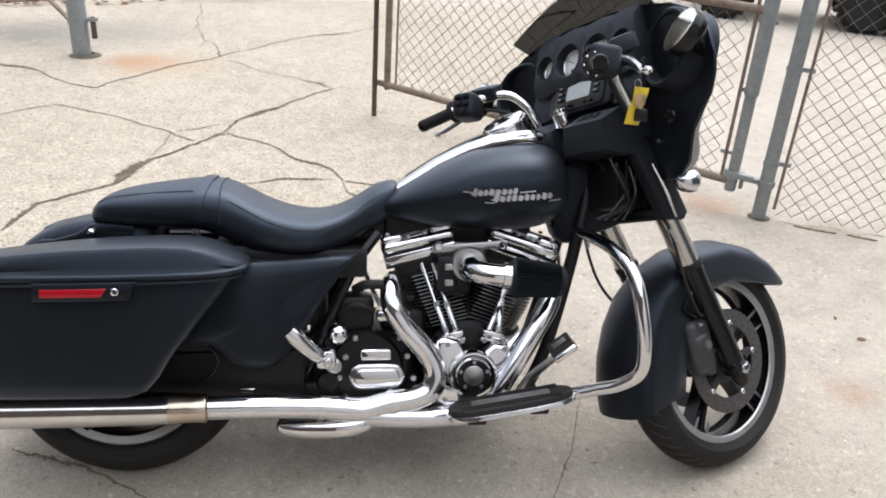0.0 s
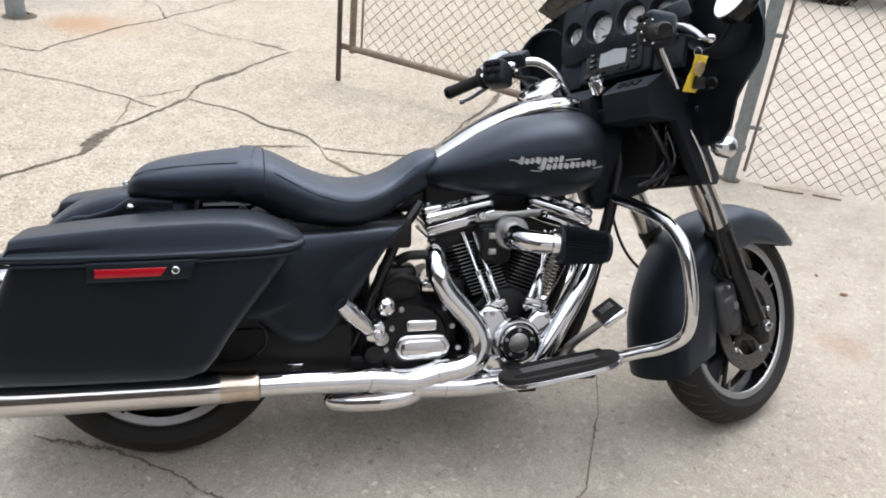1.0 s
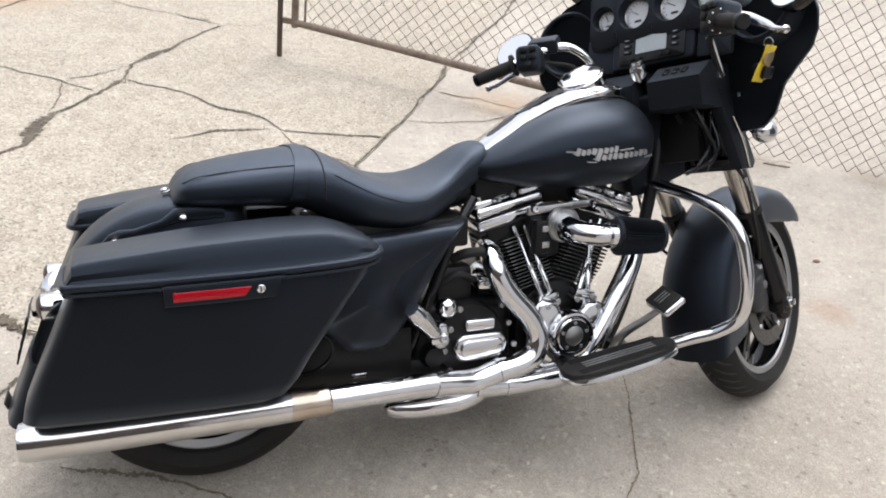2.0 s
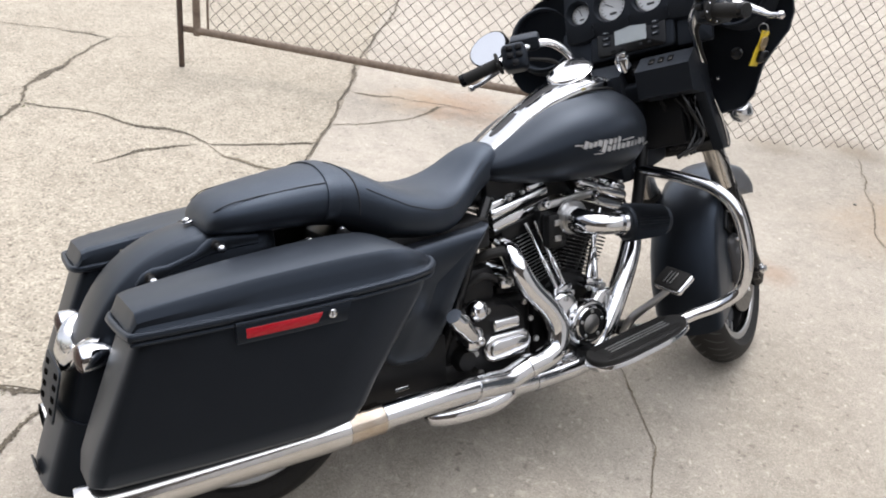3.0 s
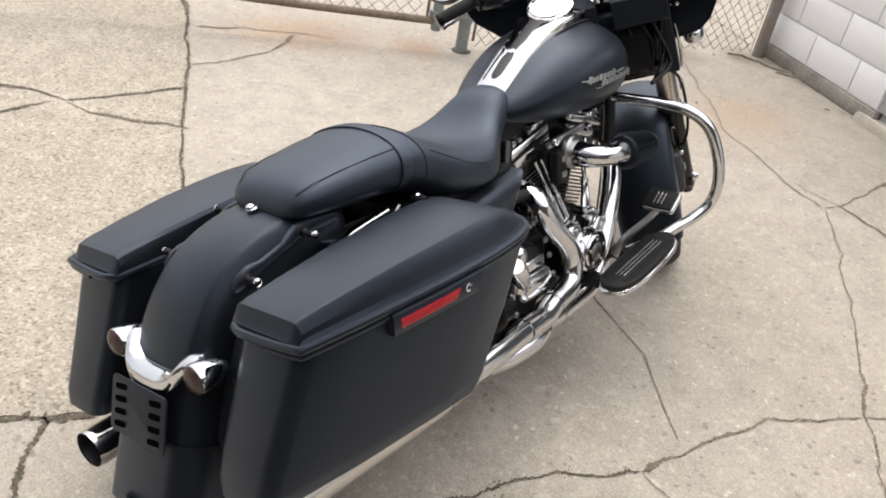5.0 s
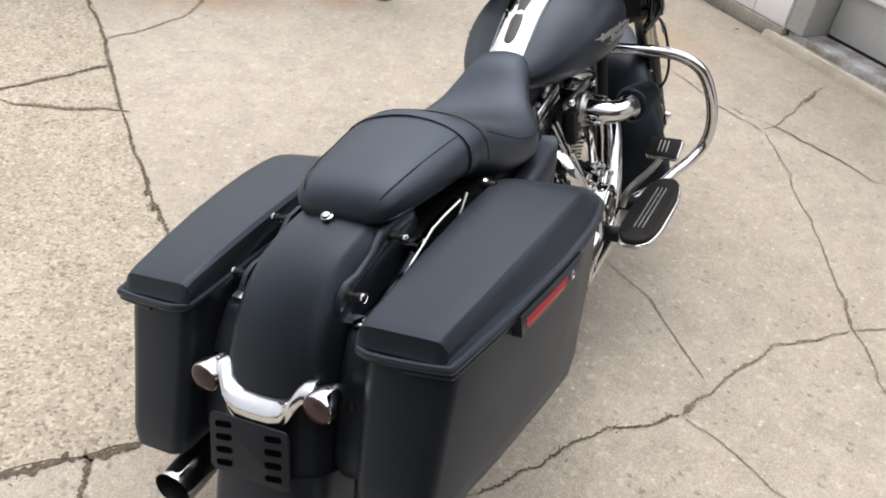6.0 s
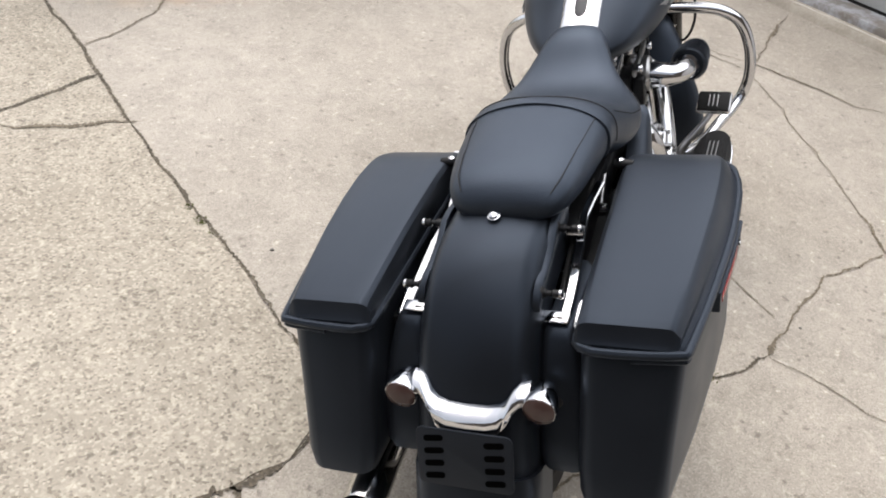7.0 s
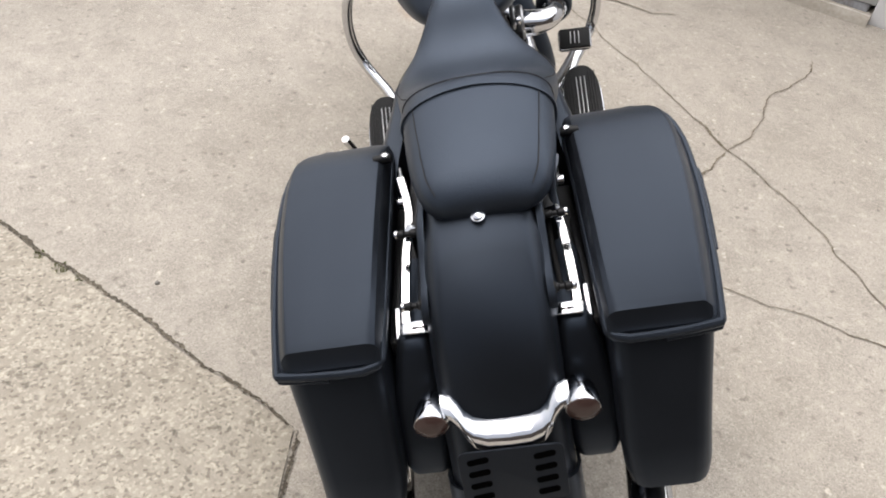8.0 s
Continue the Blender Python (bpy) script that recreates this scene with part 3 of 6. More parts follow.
gate = thing("chain_link_gate", "sagging chain-link gate with rusty brown rails", "gate", m=pose(2.447, 1.925, 0, 0, 0, 143.2))
part("hinge_stile", lathe([(0.026, 0.11), (0.028, 0.125), (0.028, 0.60), (0.035, 0.604), (0.035, 1.22), (0.02, 1.24)], n=24), M_GALV, gate, "grey galvanised hinge stile")
part("tension_bar", rod((0.055, 0.0, 0.16), (0.058, 0.0, 1.14), 0.009), M_RUSTY, gate)
part("bottom_rail", tube([(0.02, 0, 0.160), (0.8, 0, 0.178), (1.5, 0, 0.205), (2.17, 0, 0.228)], 0.021, 16), M_RUSTY, gate, "rusty brown bottom rail")
part("top_rail", tube([(0.02, 0, 1.0), (1.1, 0, 1.02), (2.17, 0, 1.045)], 0.021, 16), M_RUSTY, gate, "tan and rust coloured top rail")
part("latch_stile", rod((2.165, 0, 0.20), (2.165, 0, 1.08), 0.021), M_RUSTY, gate, "rusty latch stile")
part("latch_tension_bar", rod((2.10, 0, 0.21), (2.10, 0, 1.04), 0.007), M_RUSTY, gate)
part("drop_rod", rod((2.262, 0, 0.008), (2.262, 0, 1.1), 0.016), M_DARKPOST, gate, "dark drop rod resting on the ground")
for z in (0.225, 0.9):
    part("drop_rod_clip", block((0.13, 0.02, 0.035), (2.215, -0.012, z), 0.004), M_RUSTY, gate)
for z in (0.3, 0.62, 0.95):
    part("tie_band", block((0.09, 0.012, 0.02), (0.06 - 0.062 * z, -0.016 * z, z), 0.003), M_GALV, gate)
part("bottom_hinge", join(lathe([(0.036, -0.018), (0.042, -0.018), (0.042, 0.018), (0.036, 0.018)], (0, 0, 0.20), n=24), block((0.11, 0.03, 0.03), (-0.05, 0.02, 0.20), 0.005)), M_GALV, gate)
part("mesh", moved(mesh_wire(2.0, lambda x: 0.165 + 0.03 * x, lambda x: 1.0 + 0.02 * x, PITCH, seed=3), pose(0.09, 0, 0)), M_WIRE, gate, flat=True)

# ---- white block building ----
WALL = pose(4.60, 0.90, 0, 0, 0, -122.3)
WALL_END, DOOR_END, WALL_TOP = 1.07, 3.3, 2.48


def structure(name, bm, material, label, basis, category):
    return tagged(part(name, bm, material, basis=basis), label, category, kind="structure")


wall = structure("wall_east", join(block((WALL_END, 0.18, WALL_TOP - 0.09), (WALL_END / 2, 0.098, 0.09 + (WALL_TOP - 0.09) / 2), 0)), M_MORTAR, "white painted concrete block wall on a grey footing", WALL, "wall")
structure("wall_footing", block((WALL_END + 0.02, 0.216, 0.088), (WALL_END / 2, 0.095, 0.044), 0.012), M_FOOT, "grey concrete footing below the block wall", WALL, "footing")
structure("wall_north", block((0.18, 6.0, WALL_TOP), (0.09, 3.2, WALL_TOP / 2), 0.004), M_WHITE, "white painted side wall of the building", WALL, "wall")
structure("wall_upper", block((DOOR_END - WALL_END, 0.2, WALL_TOP - 2.3), ((DOOR_END + WALL_END) / 2, 0.1, (WALL_TOP + 2.3) / 2), 0.004), M_WHITE, "white wall over the wide door", WALL, "wall")
structure("wall_south", block((5.0, 0.2, WALL_TOP), (DOOR_END + 2.5, 0.1, WALL_TOP / 2), 0.004), M_WHITE, "plain white building wall past the door", WALL, "wall")
structure("roof", block((8.6, 6.1, 0.12), (4.15, 3.02, WALL_TOP + 0.06), 0.01), M_FOOT, "flat grey roof slab", WALL, "roof")
structure("wall_back_room", block((7.9, 0.12, WALL_TOP - 0.02), (4.3, 2.0, WALL_TOP / 2 - 0.01), 0), M_FOOT, "plain grey inner wall behind the door", WALL, "wall")
sill_mid, sill_half = 0.98 + (DOOR_END - 0.98) / 2, (DOOR_END - 0.98) / 2
sill_face = []
for k in range(41):
    x = sill_mid + sill_half * (k / 20 - 1)
    e = 0.010 * noise.noise((x * 3.0, 2.0, 0.0)) + 0.004 * noise.noise((x * 19.0, 5.0, 0.0))
    sill_face.append([Vector(q) for q in ((x, -0.060 + e, 0), (x, -0.052 + e, 0.022), (x, -0.041 + e * 0.7, 0.040), (x, -0.030 + e * 0.4, 0.046), (x, 0.145, 0.048), (x, 0.145, 0))])
sill = structure("door_sill", loft(sill_face), M_SILL, "worn tan concrete door sill with a rounded, broken edge", WALL, "sill")
part("worn_edge", tube([(sill_mid + sill_half * (k / 20 - 1), -0.020 + 0.006 * noise.noise((k * 0.7, 1.0, 0.0)), 0.0455) for k in range(41)], [0.0035 + 0.002 * (k % 3) for k in range(41)], 8), M_SILLEDGE, sill, "pale worn edge")
part("sill_top", block((DOOR_END - WALL_END - 0.06, 0.46, 0.07), ((DOOR_END + WALL_END) / 2, 0.25, 0.054), 0.010), M_SILLTOP, sill, "sill top with flaking blue-grey paint")
door = thing("door_1", "light grey panelled door with glass above a bottom rail", "door", kind="structure", m=WALL)
part("jamb", block((0.13, 0.24, 2.2), (WALL_END + 0.068, 0.13, 1.19), 0.006), M_DOOR, door, "off-white door jamb")
part("jamb", block((0.13, 0.24, 2.2), (DOOR_END - 0.068, 0.13, 1.19), 0.006), M_DOOR, door, "off-white door jamb")
part("bottom_rail", block((DOOR_END - WALL_END - 0.28, 0.045, 0.26), ((DOOR_END + WALL_END) / 2, 0.235, 0.235), 0.006), M_DOOR, door)
# white strip along the top of the bottom rail
part("white_strip", block((DOOR_END - WALL_END - 0.28, 0.06, 0.028), ((DOOR_END + WALL_END) / 2, 0.225, 0.381), 0.006), M_WHITE, door, "bright white strip along the top of the bottom rail")
# shadow between door and sill, put in as a black strip
part("door_gap_shade", block((DOOR_END - WALL_END - 0.28, 0.05, 0.022), ((DOOR_END + WALL_END) / 2, 0.24, 0.096), 0.006), M_RUBBER, door, "black strip standing in for the shadow gap under the door")
part("pane", block((DOOR_END - WALL_END - 0.3, 0.012, 1.75), ((DOOR_END + WALL_END) / 2, 0.24, 1.27), 0), M_DOORGLASS, door)
part("top_rail", block((DOOR_END - WALL_END - 0.28, 0.045, 0.14), ((DOOR_END + WALL_END) / 2, 0.235, 2.22), 0.006), M_DOOR, door)

# unseen plain walls added behind, dark to dim the bike's low reflections
structure("wall_unseen_side", block((36.0, 0.3, 5.4), (0, -7.0, 2.7), 0), M_UNSEEN_WALL, "unseen plain dark wall, added across the yard to darken reflections", None, "wall")
structure("wall_unseen_end", block((0.3, 9.5, 4.0), (-5.0, -2.8, 2.0), 0), M_UNSEEN_WALL, "unseen plain dark wall, added at the yard's end to darken reflections", None, "wall")


# ---- parked vehicle beyond the fence ----
def utility_vehicle(m):
    v = thing("utility_vehicle", "small off-road utility vehicle with black knobbly tyres, parked beyond the fence", "vehicle", m=m)
    part("body", join(block((1.7, 1.0, 0.30), (0, 0, 0.70), 0.08), block((0.8, 0.95, 0.35), (-0.4, 0, 0.98), 0.08)), M_BODY, v, "light grey body")
    part("chassis", block((1.9, 0.6, 0.16), (0, 0, 0.44), 0.03), M_ENGINE, v)
    for x in (-0.75, 0.75):
        part("axle", rod((x, -0.5, 0.32), (x, 0.5, 0.32), 0.035), M_ENGINE, v)
        for y in (-0.5, 0.5):
            tyre = lathe([(0.16, -0.11), (0.27, -0.125), (0.31, -0.09), (0.32, 0), (0.31, 0.09), (0.27, 0.125), (0.16, 0.11)], (x, y, 0.32), (0, 1, 0), n=36)
            knobs = [block((0.05, 0.20, 0.03), (x + 0.32 * math.cos(a), y, 0.32 + 0.32 * math.sin(a)), 0.006, (0, -math.degrees(a) + 90, 0)) for a in np.linspace(0, 2 * math.pi, 22, endpoint=False)]
            t = part("tyre", tyre, M_RUBBER, v, "black knobbly tyre")
            tagged(part("tread_knobs", join(*knobs), M_RUBBER, t), kind="stuff")
            part("rim", lathe([(0.02, -0.08), (0.12, -0.09), (0.16, -0.105), (0.16, 0.105), (0.12, 0.09), (0.02, 0.08)], (x, y, 0.32), (0, 1, 0), n=24), M_STEEL, t)
        part("mudguard", block((0.62, 0.3, 0.05), (x, -0.45, 0.72), 0.02), M_PLASTIC, v)
        part("mudguard", block((0.62, 0.3, 0.05), (x, 0.45, 0.72), 0.02), M_PLASTIC, v)
    return v


for vehicle_x, vehicle_y in ((5.45, 7.74), (7.24, 6.98)):
    tagged(utility_vehicle(pose(vehicle_x, vehicle_y, 0.0, 0, 0, -22)), group="vehicles beyond the fence")

# splintered wood lying along the foot of the fence
def splinter(x, y, turn, length, width, thick):
    out = [(-length / 2, -width * 0.3), (-length * 0.2, -width / 2), (length * 0.3, -width * 0.42), (length / 2, -width * 0.1), (length * 0.42, width * 0.3), (0.0, width / 2), (-length * 0.4, width * 0.35)]
    ob = part("wood_scrap", plate(out, thick, pose(x, y, 0.001, 0, 0, turn), 0.002), M_SCRAP)
    return tagged(ob, "pale weathered splinter of wood on the ground", "wood scrap", "wood scraps by the fence")


for x, y, turn, length, width, thick in ((4.42, 0.86, -80, 0.20, 0.05, 0.012), (4.40, 0.70, -86, 0.24, 0.045, 0.014), (4.36, 0.62, -70, 0.16, 0.03, 0.010), (4.38, 1.0, -40, 0.12, 0.03, 0.010), (2.82, 1.70, -25, 0.20, 0.03, 0.008), (3.02, 1.62, -28, 0.14, 0.025, 0.007)):
    splinter(x, y, turn, length, width, thick)

# concrete blocks of the white wall
def wall_block(length):
    return block((length - 0.008, 0.010, 0.194), (0, 0, 0), 0.004, seg=2)


shared = {}
for course in range(14):
    z = 0.09 + 0.203 * course + 0.1
    s = -0.2 if course % 2 else 0.0
    while s < WALL_END - 0.01:
        a, b = max(s, 0.0), min(s + 0.406, WALL_END)
        s += 0.406
        key = round(b - a, 3)
        if key < 0.03:
            continue
        if key not in shared:
            proto = part("block", wall_block(key), M_WHITE, wall)
            shared[key] = proto.data
        else:
            proto = new("block", shared[key])
            proto.parent = wall
        proto.matrix_basis = pose((a + b) / 2, 0.003, z)


# ---- motorcycle: x forward, y to its left, z up, leaning on its stand ----
BIKE = pose(0.0024, -0.043, 0.003, -16.65, 0, 3.19)
bike = thing("motorcycle", "matte black touring motorcycle with chrome exhaust, leaning on its side stand", "motorcycle", m=BIKE)
HEAD = Vector((1.798, 0, 0))
STEER = Matrix.Translation(HEAD) @ Matrix.Rotation(radians(27), 4, Vector((-math.sin(radians(26)), 0, math.cos(radians(26))))) @ Matrix.Translation(-HEAD)


def p(name, bm, material, parent=None, label="", sharp=35):
    return part(name, bm, material, parent or bike, label, sharp=sharp)


def fp(name, bm, material, parent=None, label="", sharp=35):
    """A part that turns with the handlebar."""
    return part(name, bm, material, parent or bike, label, None if parent else STEER, sharp)


def tyre_mesh(c, R, half, rim, crown=1.0):
    edge = [(rim, 0.72), (rim + 0.02, 0.95), (R - 0.055, 1.0), (R - 0.03 * crown, 0.9), (R - 0.012 * crown, 0.62), (R - 0.003 * crown, 0.3)]
    prof = [(r, -half * f) for r, f in edge] + [(R, 0)] + [(r, half * f) for r, f in edge[::-1]]
    return lathe(prof, c, (0, 1, 0), n=72, cap=False)


def tread(c, R, half, count):
    """Shallow curved tread grooves, their shade put in as dark strips a little over the crown."""
    bm = bmesh.new()
    for k in range(count):
        for side in (-1, 1):
            a0, last = 2 * math.pi * (k + (0.5 if side > 0 else 0)) / count, None
            for i in range(6):
                f = i / 5
                a, y = a0 + f * 0.16, side * half * (0.12 + 0.72 * f)
                r = R + 0.0012 - (0.003 * (abs(y) / half / 0.3) if abs(y) < half * 0.3 else 0.003 + 0.009 * (abs(y) / half - 0.3) / 0.32 if abs(y) < half * 0.62 else 0.012 + 0.018 * (abs(y) / half - 0.62) / 0.28)
                w = 0.010 * (1 - abs(f - 0.5)) / R
                pair = [bm.verts.new((c[0] + r * math.cos(a + s * w), c[1] + y, c[2] + r * math.sin(a + s * w))) for s in (-0.5, 0.5)]
                if last:
                    bm.faces.new((last[0], last[1], pair[1], pair[0]))
                last = pair
    return bm


# rear wheel
REAR = (0.0, 0.014, 0.325)
rear_wheel = p("rear_wheel", lathe([(0.205, -0.075), (0.213, -0.082), (0.222, -0.08), (0.222, -0.06), (0.20, -0.045), (0.195, 0), (0.20, 0.045), (0.222, 0.06), (0.222, 0.08), (0.213, 0.082), (0.205, 0.075)], REAR, (0, 1, 0), n=64, cap=False), M_GLOSS, label="black cast rear wheel")
p("tyre", tyre_mesh(REAR, 0.32, 0.086, 0.212, 1.35), M_RUBBER, rear_wheel, "black road tyre")
p("tread", tread(REAR, 0.315, 0.06, 40), M_DARK, rear_wheel)
for side in (-1, 1):
    p("rim_edge", lathe([(0.196, side * 0.080), (0.214, side * 0.086), (0.219, side * 0.083), (0.2, side * 0.074)], REAR, (0, 1, 0), n=64, cap=False), M_MACHINED, rear_wheel, "bright machined rim edge")
p("hub", lathe([(0.02, -0.09), (0.05, -0.085), (0.055, 0), (0.05, 0.085), (0.02, 0.09)], REAR, (0, 1, 0), n=28), M_GLOSS, rear_wheel)
for k in range(5):
    a = 2 * math.pi * k / 5 + 0.3
    p("spoke", tube([(0.04 * math.cos(a), -0.02, 0.32 + 0.04 * math.sin(a)), (0.2 * math.cos(a + 0.1), -0.055, 0.32 + 0.2 * math.sin(a + 0.1))], [0.02, 0.016], 8, smooth=False), M_GLOSS, rear_wheel)
for side in (-1, 1):
    p("swingarm", block((0.52, 0.035, 0.06), (0.23, side * 0.125, 0.33), 0.012), M_ENGINE, label="black steel swingarm leg")
p("belt_sprocket", lathe([(0.02, 0.10), (0.12, 0.10), (0.12, 0.13), (0.02, 0.13)], REAR, (0, 1, 0), n=40), M_GLOSS)

# front wheel
FRONT = (1.645, 0.0, 0.290)
front_wheel = fp("front_wheel", lathe([(0.222, -0.042), (0.232, -0.048), (0.243, -0.046), (0.243, -0.034), (0.222, -0.024), (0.215, 0), (0.222, 0.024), (0.243, 0.034), (0.243, 0.046), (0.232, 0.048), (0.222, 0.042)], FRONT, (0, 1, 0), n=72, cap=False), M_GLOSS, label="black cast front wheel with a bright rim ring")
fp("tyre", tyre_mesh(FRONT, 0.315, 0.064, 0.236), M_RUBBER, front_wheel, "black road tyre")
fp("tread", tread(FRONT, 0.315, 0.064, 44), M_DARK, front_wheel)
for side in (-1, 1):
    fp("rim_ring", lathe([(0.218, side * 0.046), (0.222, side * 0.0505), (0.238, side * 0.0515), (0.241, side * 0.047), (0.225, side * 0.042)], FRONT, (0, 1, 0), n=72, cap=False), M_MACHINED, front_wheel, "machined silver rim ring")
fp("hub", lathe([(0.012, -0.075), (0.04, -0.07), (0.05, -0.055), (0.042, -0.03), (0.042, 0.03), (0.05, 0.055), (0.04, 0.07), (0.012, 0.075)], FRONT, (0, 1, 0), n=28), M_GLOSS, front_wheel)
for k in range(5):
    for off in (-0.07, 0.07):
        a = 2 * math.pi * k / 5 + 0.52
        b0, b1 = a + off * 1.2, a + off
        spoke = loft([[Vector((FRONT[0] + r * math.cos(b) + math.sin(b) * s * wdt, y, FRONT[2] + r * math.sin(b) - math.cos(b) * s * wdt)) for s, y in ((-1, -dy), (1, -dy), (1, dy), (-1, dy))]
                      for r, b, wdt, dy in ((0.035, b0, 0.012, 0.03), (0.12, (b0 + b1) / 2, 0.008, 0.022), (0.20, b1, 0.009, 0.024), (0.226, b1, 0.014, 0.032))])
        fp("spoke", spoke, M_GLOSS, front_wheel)
        fp("spoke_tip", block((0.044, 0.006, 0.006), (FRONT[0] + 0.203 * math.cos(b1) - 0.010 * math.sin(b1) * math.copysign(1, off), -0.034, FRONT[2] + 0.203 * math.sin(b1) + 0.010 * math.cos(b1) * math.copysign(1, off)), 0.002, (0, -math.degrees(b1), 0)), M_MACHINED, front_wheel, "bright milled spoke end")
for side in (-1, 1):
    disc = fp("brake_disc", lathe([(0.105, side * 0.068), (0.15, side * 0.068), (0.15, side * 0.073), (0.105, side * 0.073), (0.105, side * 0.068)], FRONT, (0, 1, 0), n=64, cap=False), M_DISC, label="drilled dark steel brake disc")
    # flat dark spots on the disc give the drilled holes their shade
    holes = [lathe([(0.0001, side * 0.0735), (0.0032, side * 0.0735)], (FRONT[0] + r * math.cos(a), 0, FRONT[2] + r * math.sin(a)), (0, 1, 0), n=8, cap=False)
             for r, n0, ph in ((0.116, 20, 0), (0.128, 20, 0.1), (0.141, 20, 0.2)) for a in np.linspace(ph, 2 * math.pi + ph, n0, endpoint=False)]
    tagged(fp("drill_hole_spots", join(*holes), M_DARK, disc), kind="stuff")
    arms = [block((0.075, 0.006, 0.024), (FRONT[0] + 0.078 * math.cos(a), side * 0.068, FRONT[2] + 0.078 * math.sin(a)), 0.002, (0, -math.degrees(a), 0)) for a in np.linspace(0.2, 2 * math.pi + 0.2, 5, endpoint=False)]
    fp("disc_carrier", join(lathe([(0.03, side * 0.062), (0.06, side * 0.064), (0.06, side * 0.072), (0.03, side * 0.072)], FRONT, (0, 1, 0), n=32), *arms), M_CALIPER, disc, "dark five-armed disc carrier")
    bolts([(FRONT[0] + 0.108 * math.cos(a), side * 0.072, FRONT[2] + 0.108 * math.sin(a)) for a in np.linspace(0.2, 2 * math.pi + 0.2, 5, endpoint=False)], disc, M_CHROME, (0, side, 0), 0.009, 0.006)

# fork
UPF = Vector((-0.497, 0, 0.868))
AXLE = Vector((1.648, 0, 0.275))
for side in (-1, 1):
    foot = AXLE + Vector((-0.02, side * 0.118, -0.012))
    lower = fp("fork_lower", tube([foot + UPF * d for d in (-0.035, 0.0, 0.10, 0.24, 0.355, 0.37)], [0.020, 0.031, 0.030, 0.032, 0.0345, 0.033], 20, smooth=False), M_GLOSS, label="satin black fork slider")
    fp("axle_clamp", lathe([(0.034, -0.022), (0.036, -0.015), (0.036, 0.015), (0.034, 0.022)], foot + UPF * 0.02, (0, 1, 0), n=24), M_GLOSS, lower)
    fp("axle_nut", lathe([(0.017, 0), (0.017, 0.012), (0.010, 0.014), (0.010, 0.022), (0.001, 0.023)], foot + UPF * 0.02 + Vector((0, side * 0.022, 0)), (0, side, 0), n=12), M_CHROME, lower, "chrome axle nut")
    fp("fork_tube", tube([foot + UPF * d for d in (0.36, 0.45, 0.58, 0.70)], 0.0325, 24, smooth=False), M_STANCHION, label="polished chrome fork tube")
    fp("fork_cover", tube([foot + UPF * d for d in (0.555, 0.62, 0.72, 0.80)], [0.036, 0.038, 0.039, 0.036], 24, smooth=False), M_GLOSS)
    fp("dust_boot", tube([foot + UPF * d for d in (0.352, 0.366)], 0.036, 24, smooth=False), M_RUBBER, lower)
    cal = foot + Vector((-0.135, -side * 0.022, 0.085))
    calip = fp("brake_caliper", join(block((0.085, 0.050, 0.150), cal, 0.020, (0, -14, 0), 4), block((0.070, 0.062, 0.070), cal + Vector((-0.004, 0, 0.004)), 0.022, (0, -14, 0), 4),
                                     block((0.060, 0.040, 0.040), cal + Vector((0.028, 0, -0.062)), 0.014, (0, 20, 0), 3)), M_CALIPER, label="dark grey four-piston brake caliper")
    fp("caliper_badge", lathe([(0.012, 0), (0.012, 0.003), (0.001, 0.004)], cal + Vector((0.006, side * 0.031, 0.004)), (0, side, 0), n=18), M_STEEL, calip)
    bolts([cal + Vector((x, side * 0.024, z)) for x, z in ((0.05, 0.10), (0.062, 0.065), (0.085, -0.005), (-0.02, 0.06))], calip, M_CHROME, (0, side, 0), 0.008, 0.012)
    fp("caliper_arm", block((0.11, 0.02, 0.03), cal + Vector((0.09, side * 0.0, 0.03)), 0.006, (0, 12, 0)), M_CALIPER, calip)
    fp("abs_ring", lathe([(0.02, side * 0.076), (0.038, side * 0.080), (0.04, side * 0.092), (0.02, side * 0.094)], FRONT, (0, 1, 0), n=28), M_STEEL)
    fp("brake_hose", tube([(1.33, side * 0.13, 0.72), (1.335, side * 0.165, 0.66), (1.38, side * 0.165, 0.53), (1.45, side * 0.14, 0.445), tuple(cal + Vector((0.03, side * 0.01, 0.08)))], 0.0045, 10), M_RUBBER, label="black brake hose")
    fp("hose_fitting", rod((1.335, side * 0.165, 0.67), (1.345, side * 0.166, 0.635), 0.007), M_STEEL)
fp("fork_yoke", join(block((0.09, 0.30, 0.04), (1.355, 0, 0.73), 0.012, (0, -30, 0)), block((0.09, 0.28, 0.04), (1.20, 0, 0.955), 0.012, (0, -30, 0))), M_GLOSS)

# front fender
def fender_ring(c, a, r, half, skirt, n=18):
    """Arch across the fender at the angle a about the wheel's centre."""
    ring, out, drop = [], Vector((math.cos(a), 0, math.sin(a))), 0.045 * min(1.0, half / 0.094) ** 3
    for k in range(n + 1):
        f = -1 + 2 * k / n
        if abs(f) < 0.62:
            g = f / 0.62
            y, d = half * math.sin(g * math.pi / 2) ** 1 if g >= 0 else -half * math.sin(-g * math.pi / 2), drop * (1 - math.cos(abs(g) * math.pi / 2))
        else:
            g = (abs(f) - 0.62) / 0.38
            y, d = math.copysign(half, f), drop + skirt * g
        ring.append(Vector(c) + out * (r - d) + Vector((0, y, 0)))
    return ring


def fender(c, stations, thick=0.006):
    outer = [fender_ring(c, radians(a), r, h, s) for a, r, h, s in stations]
    inner = [fender_ring(c, radians(a), r - thick, h - thick, s) for a, r, h, s in stations]
    rings = [o + i[::-1] for o, i in zip(outer, inner)]
    return loft(rings)


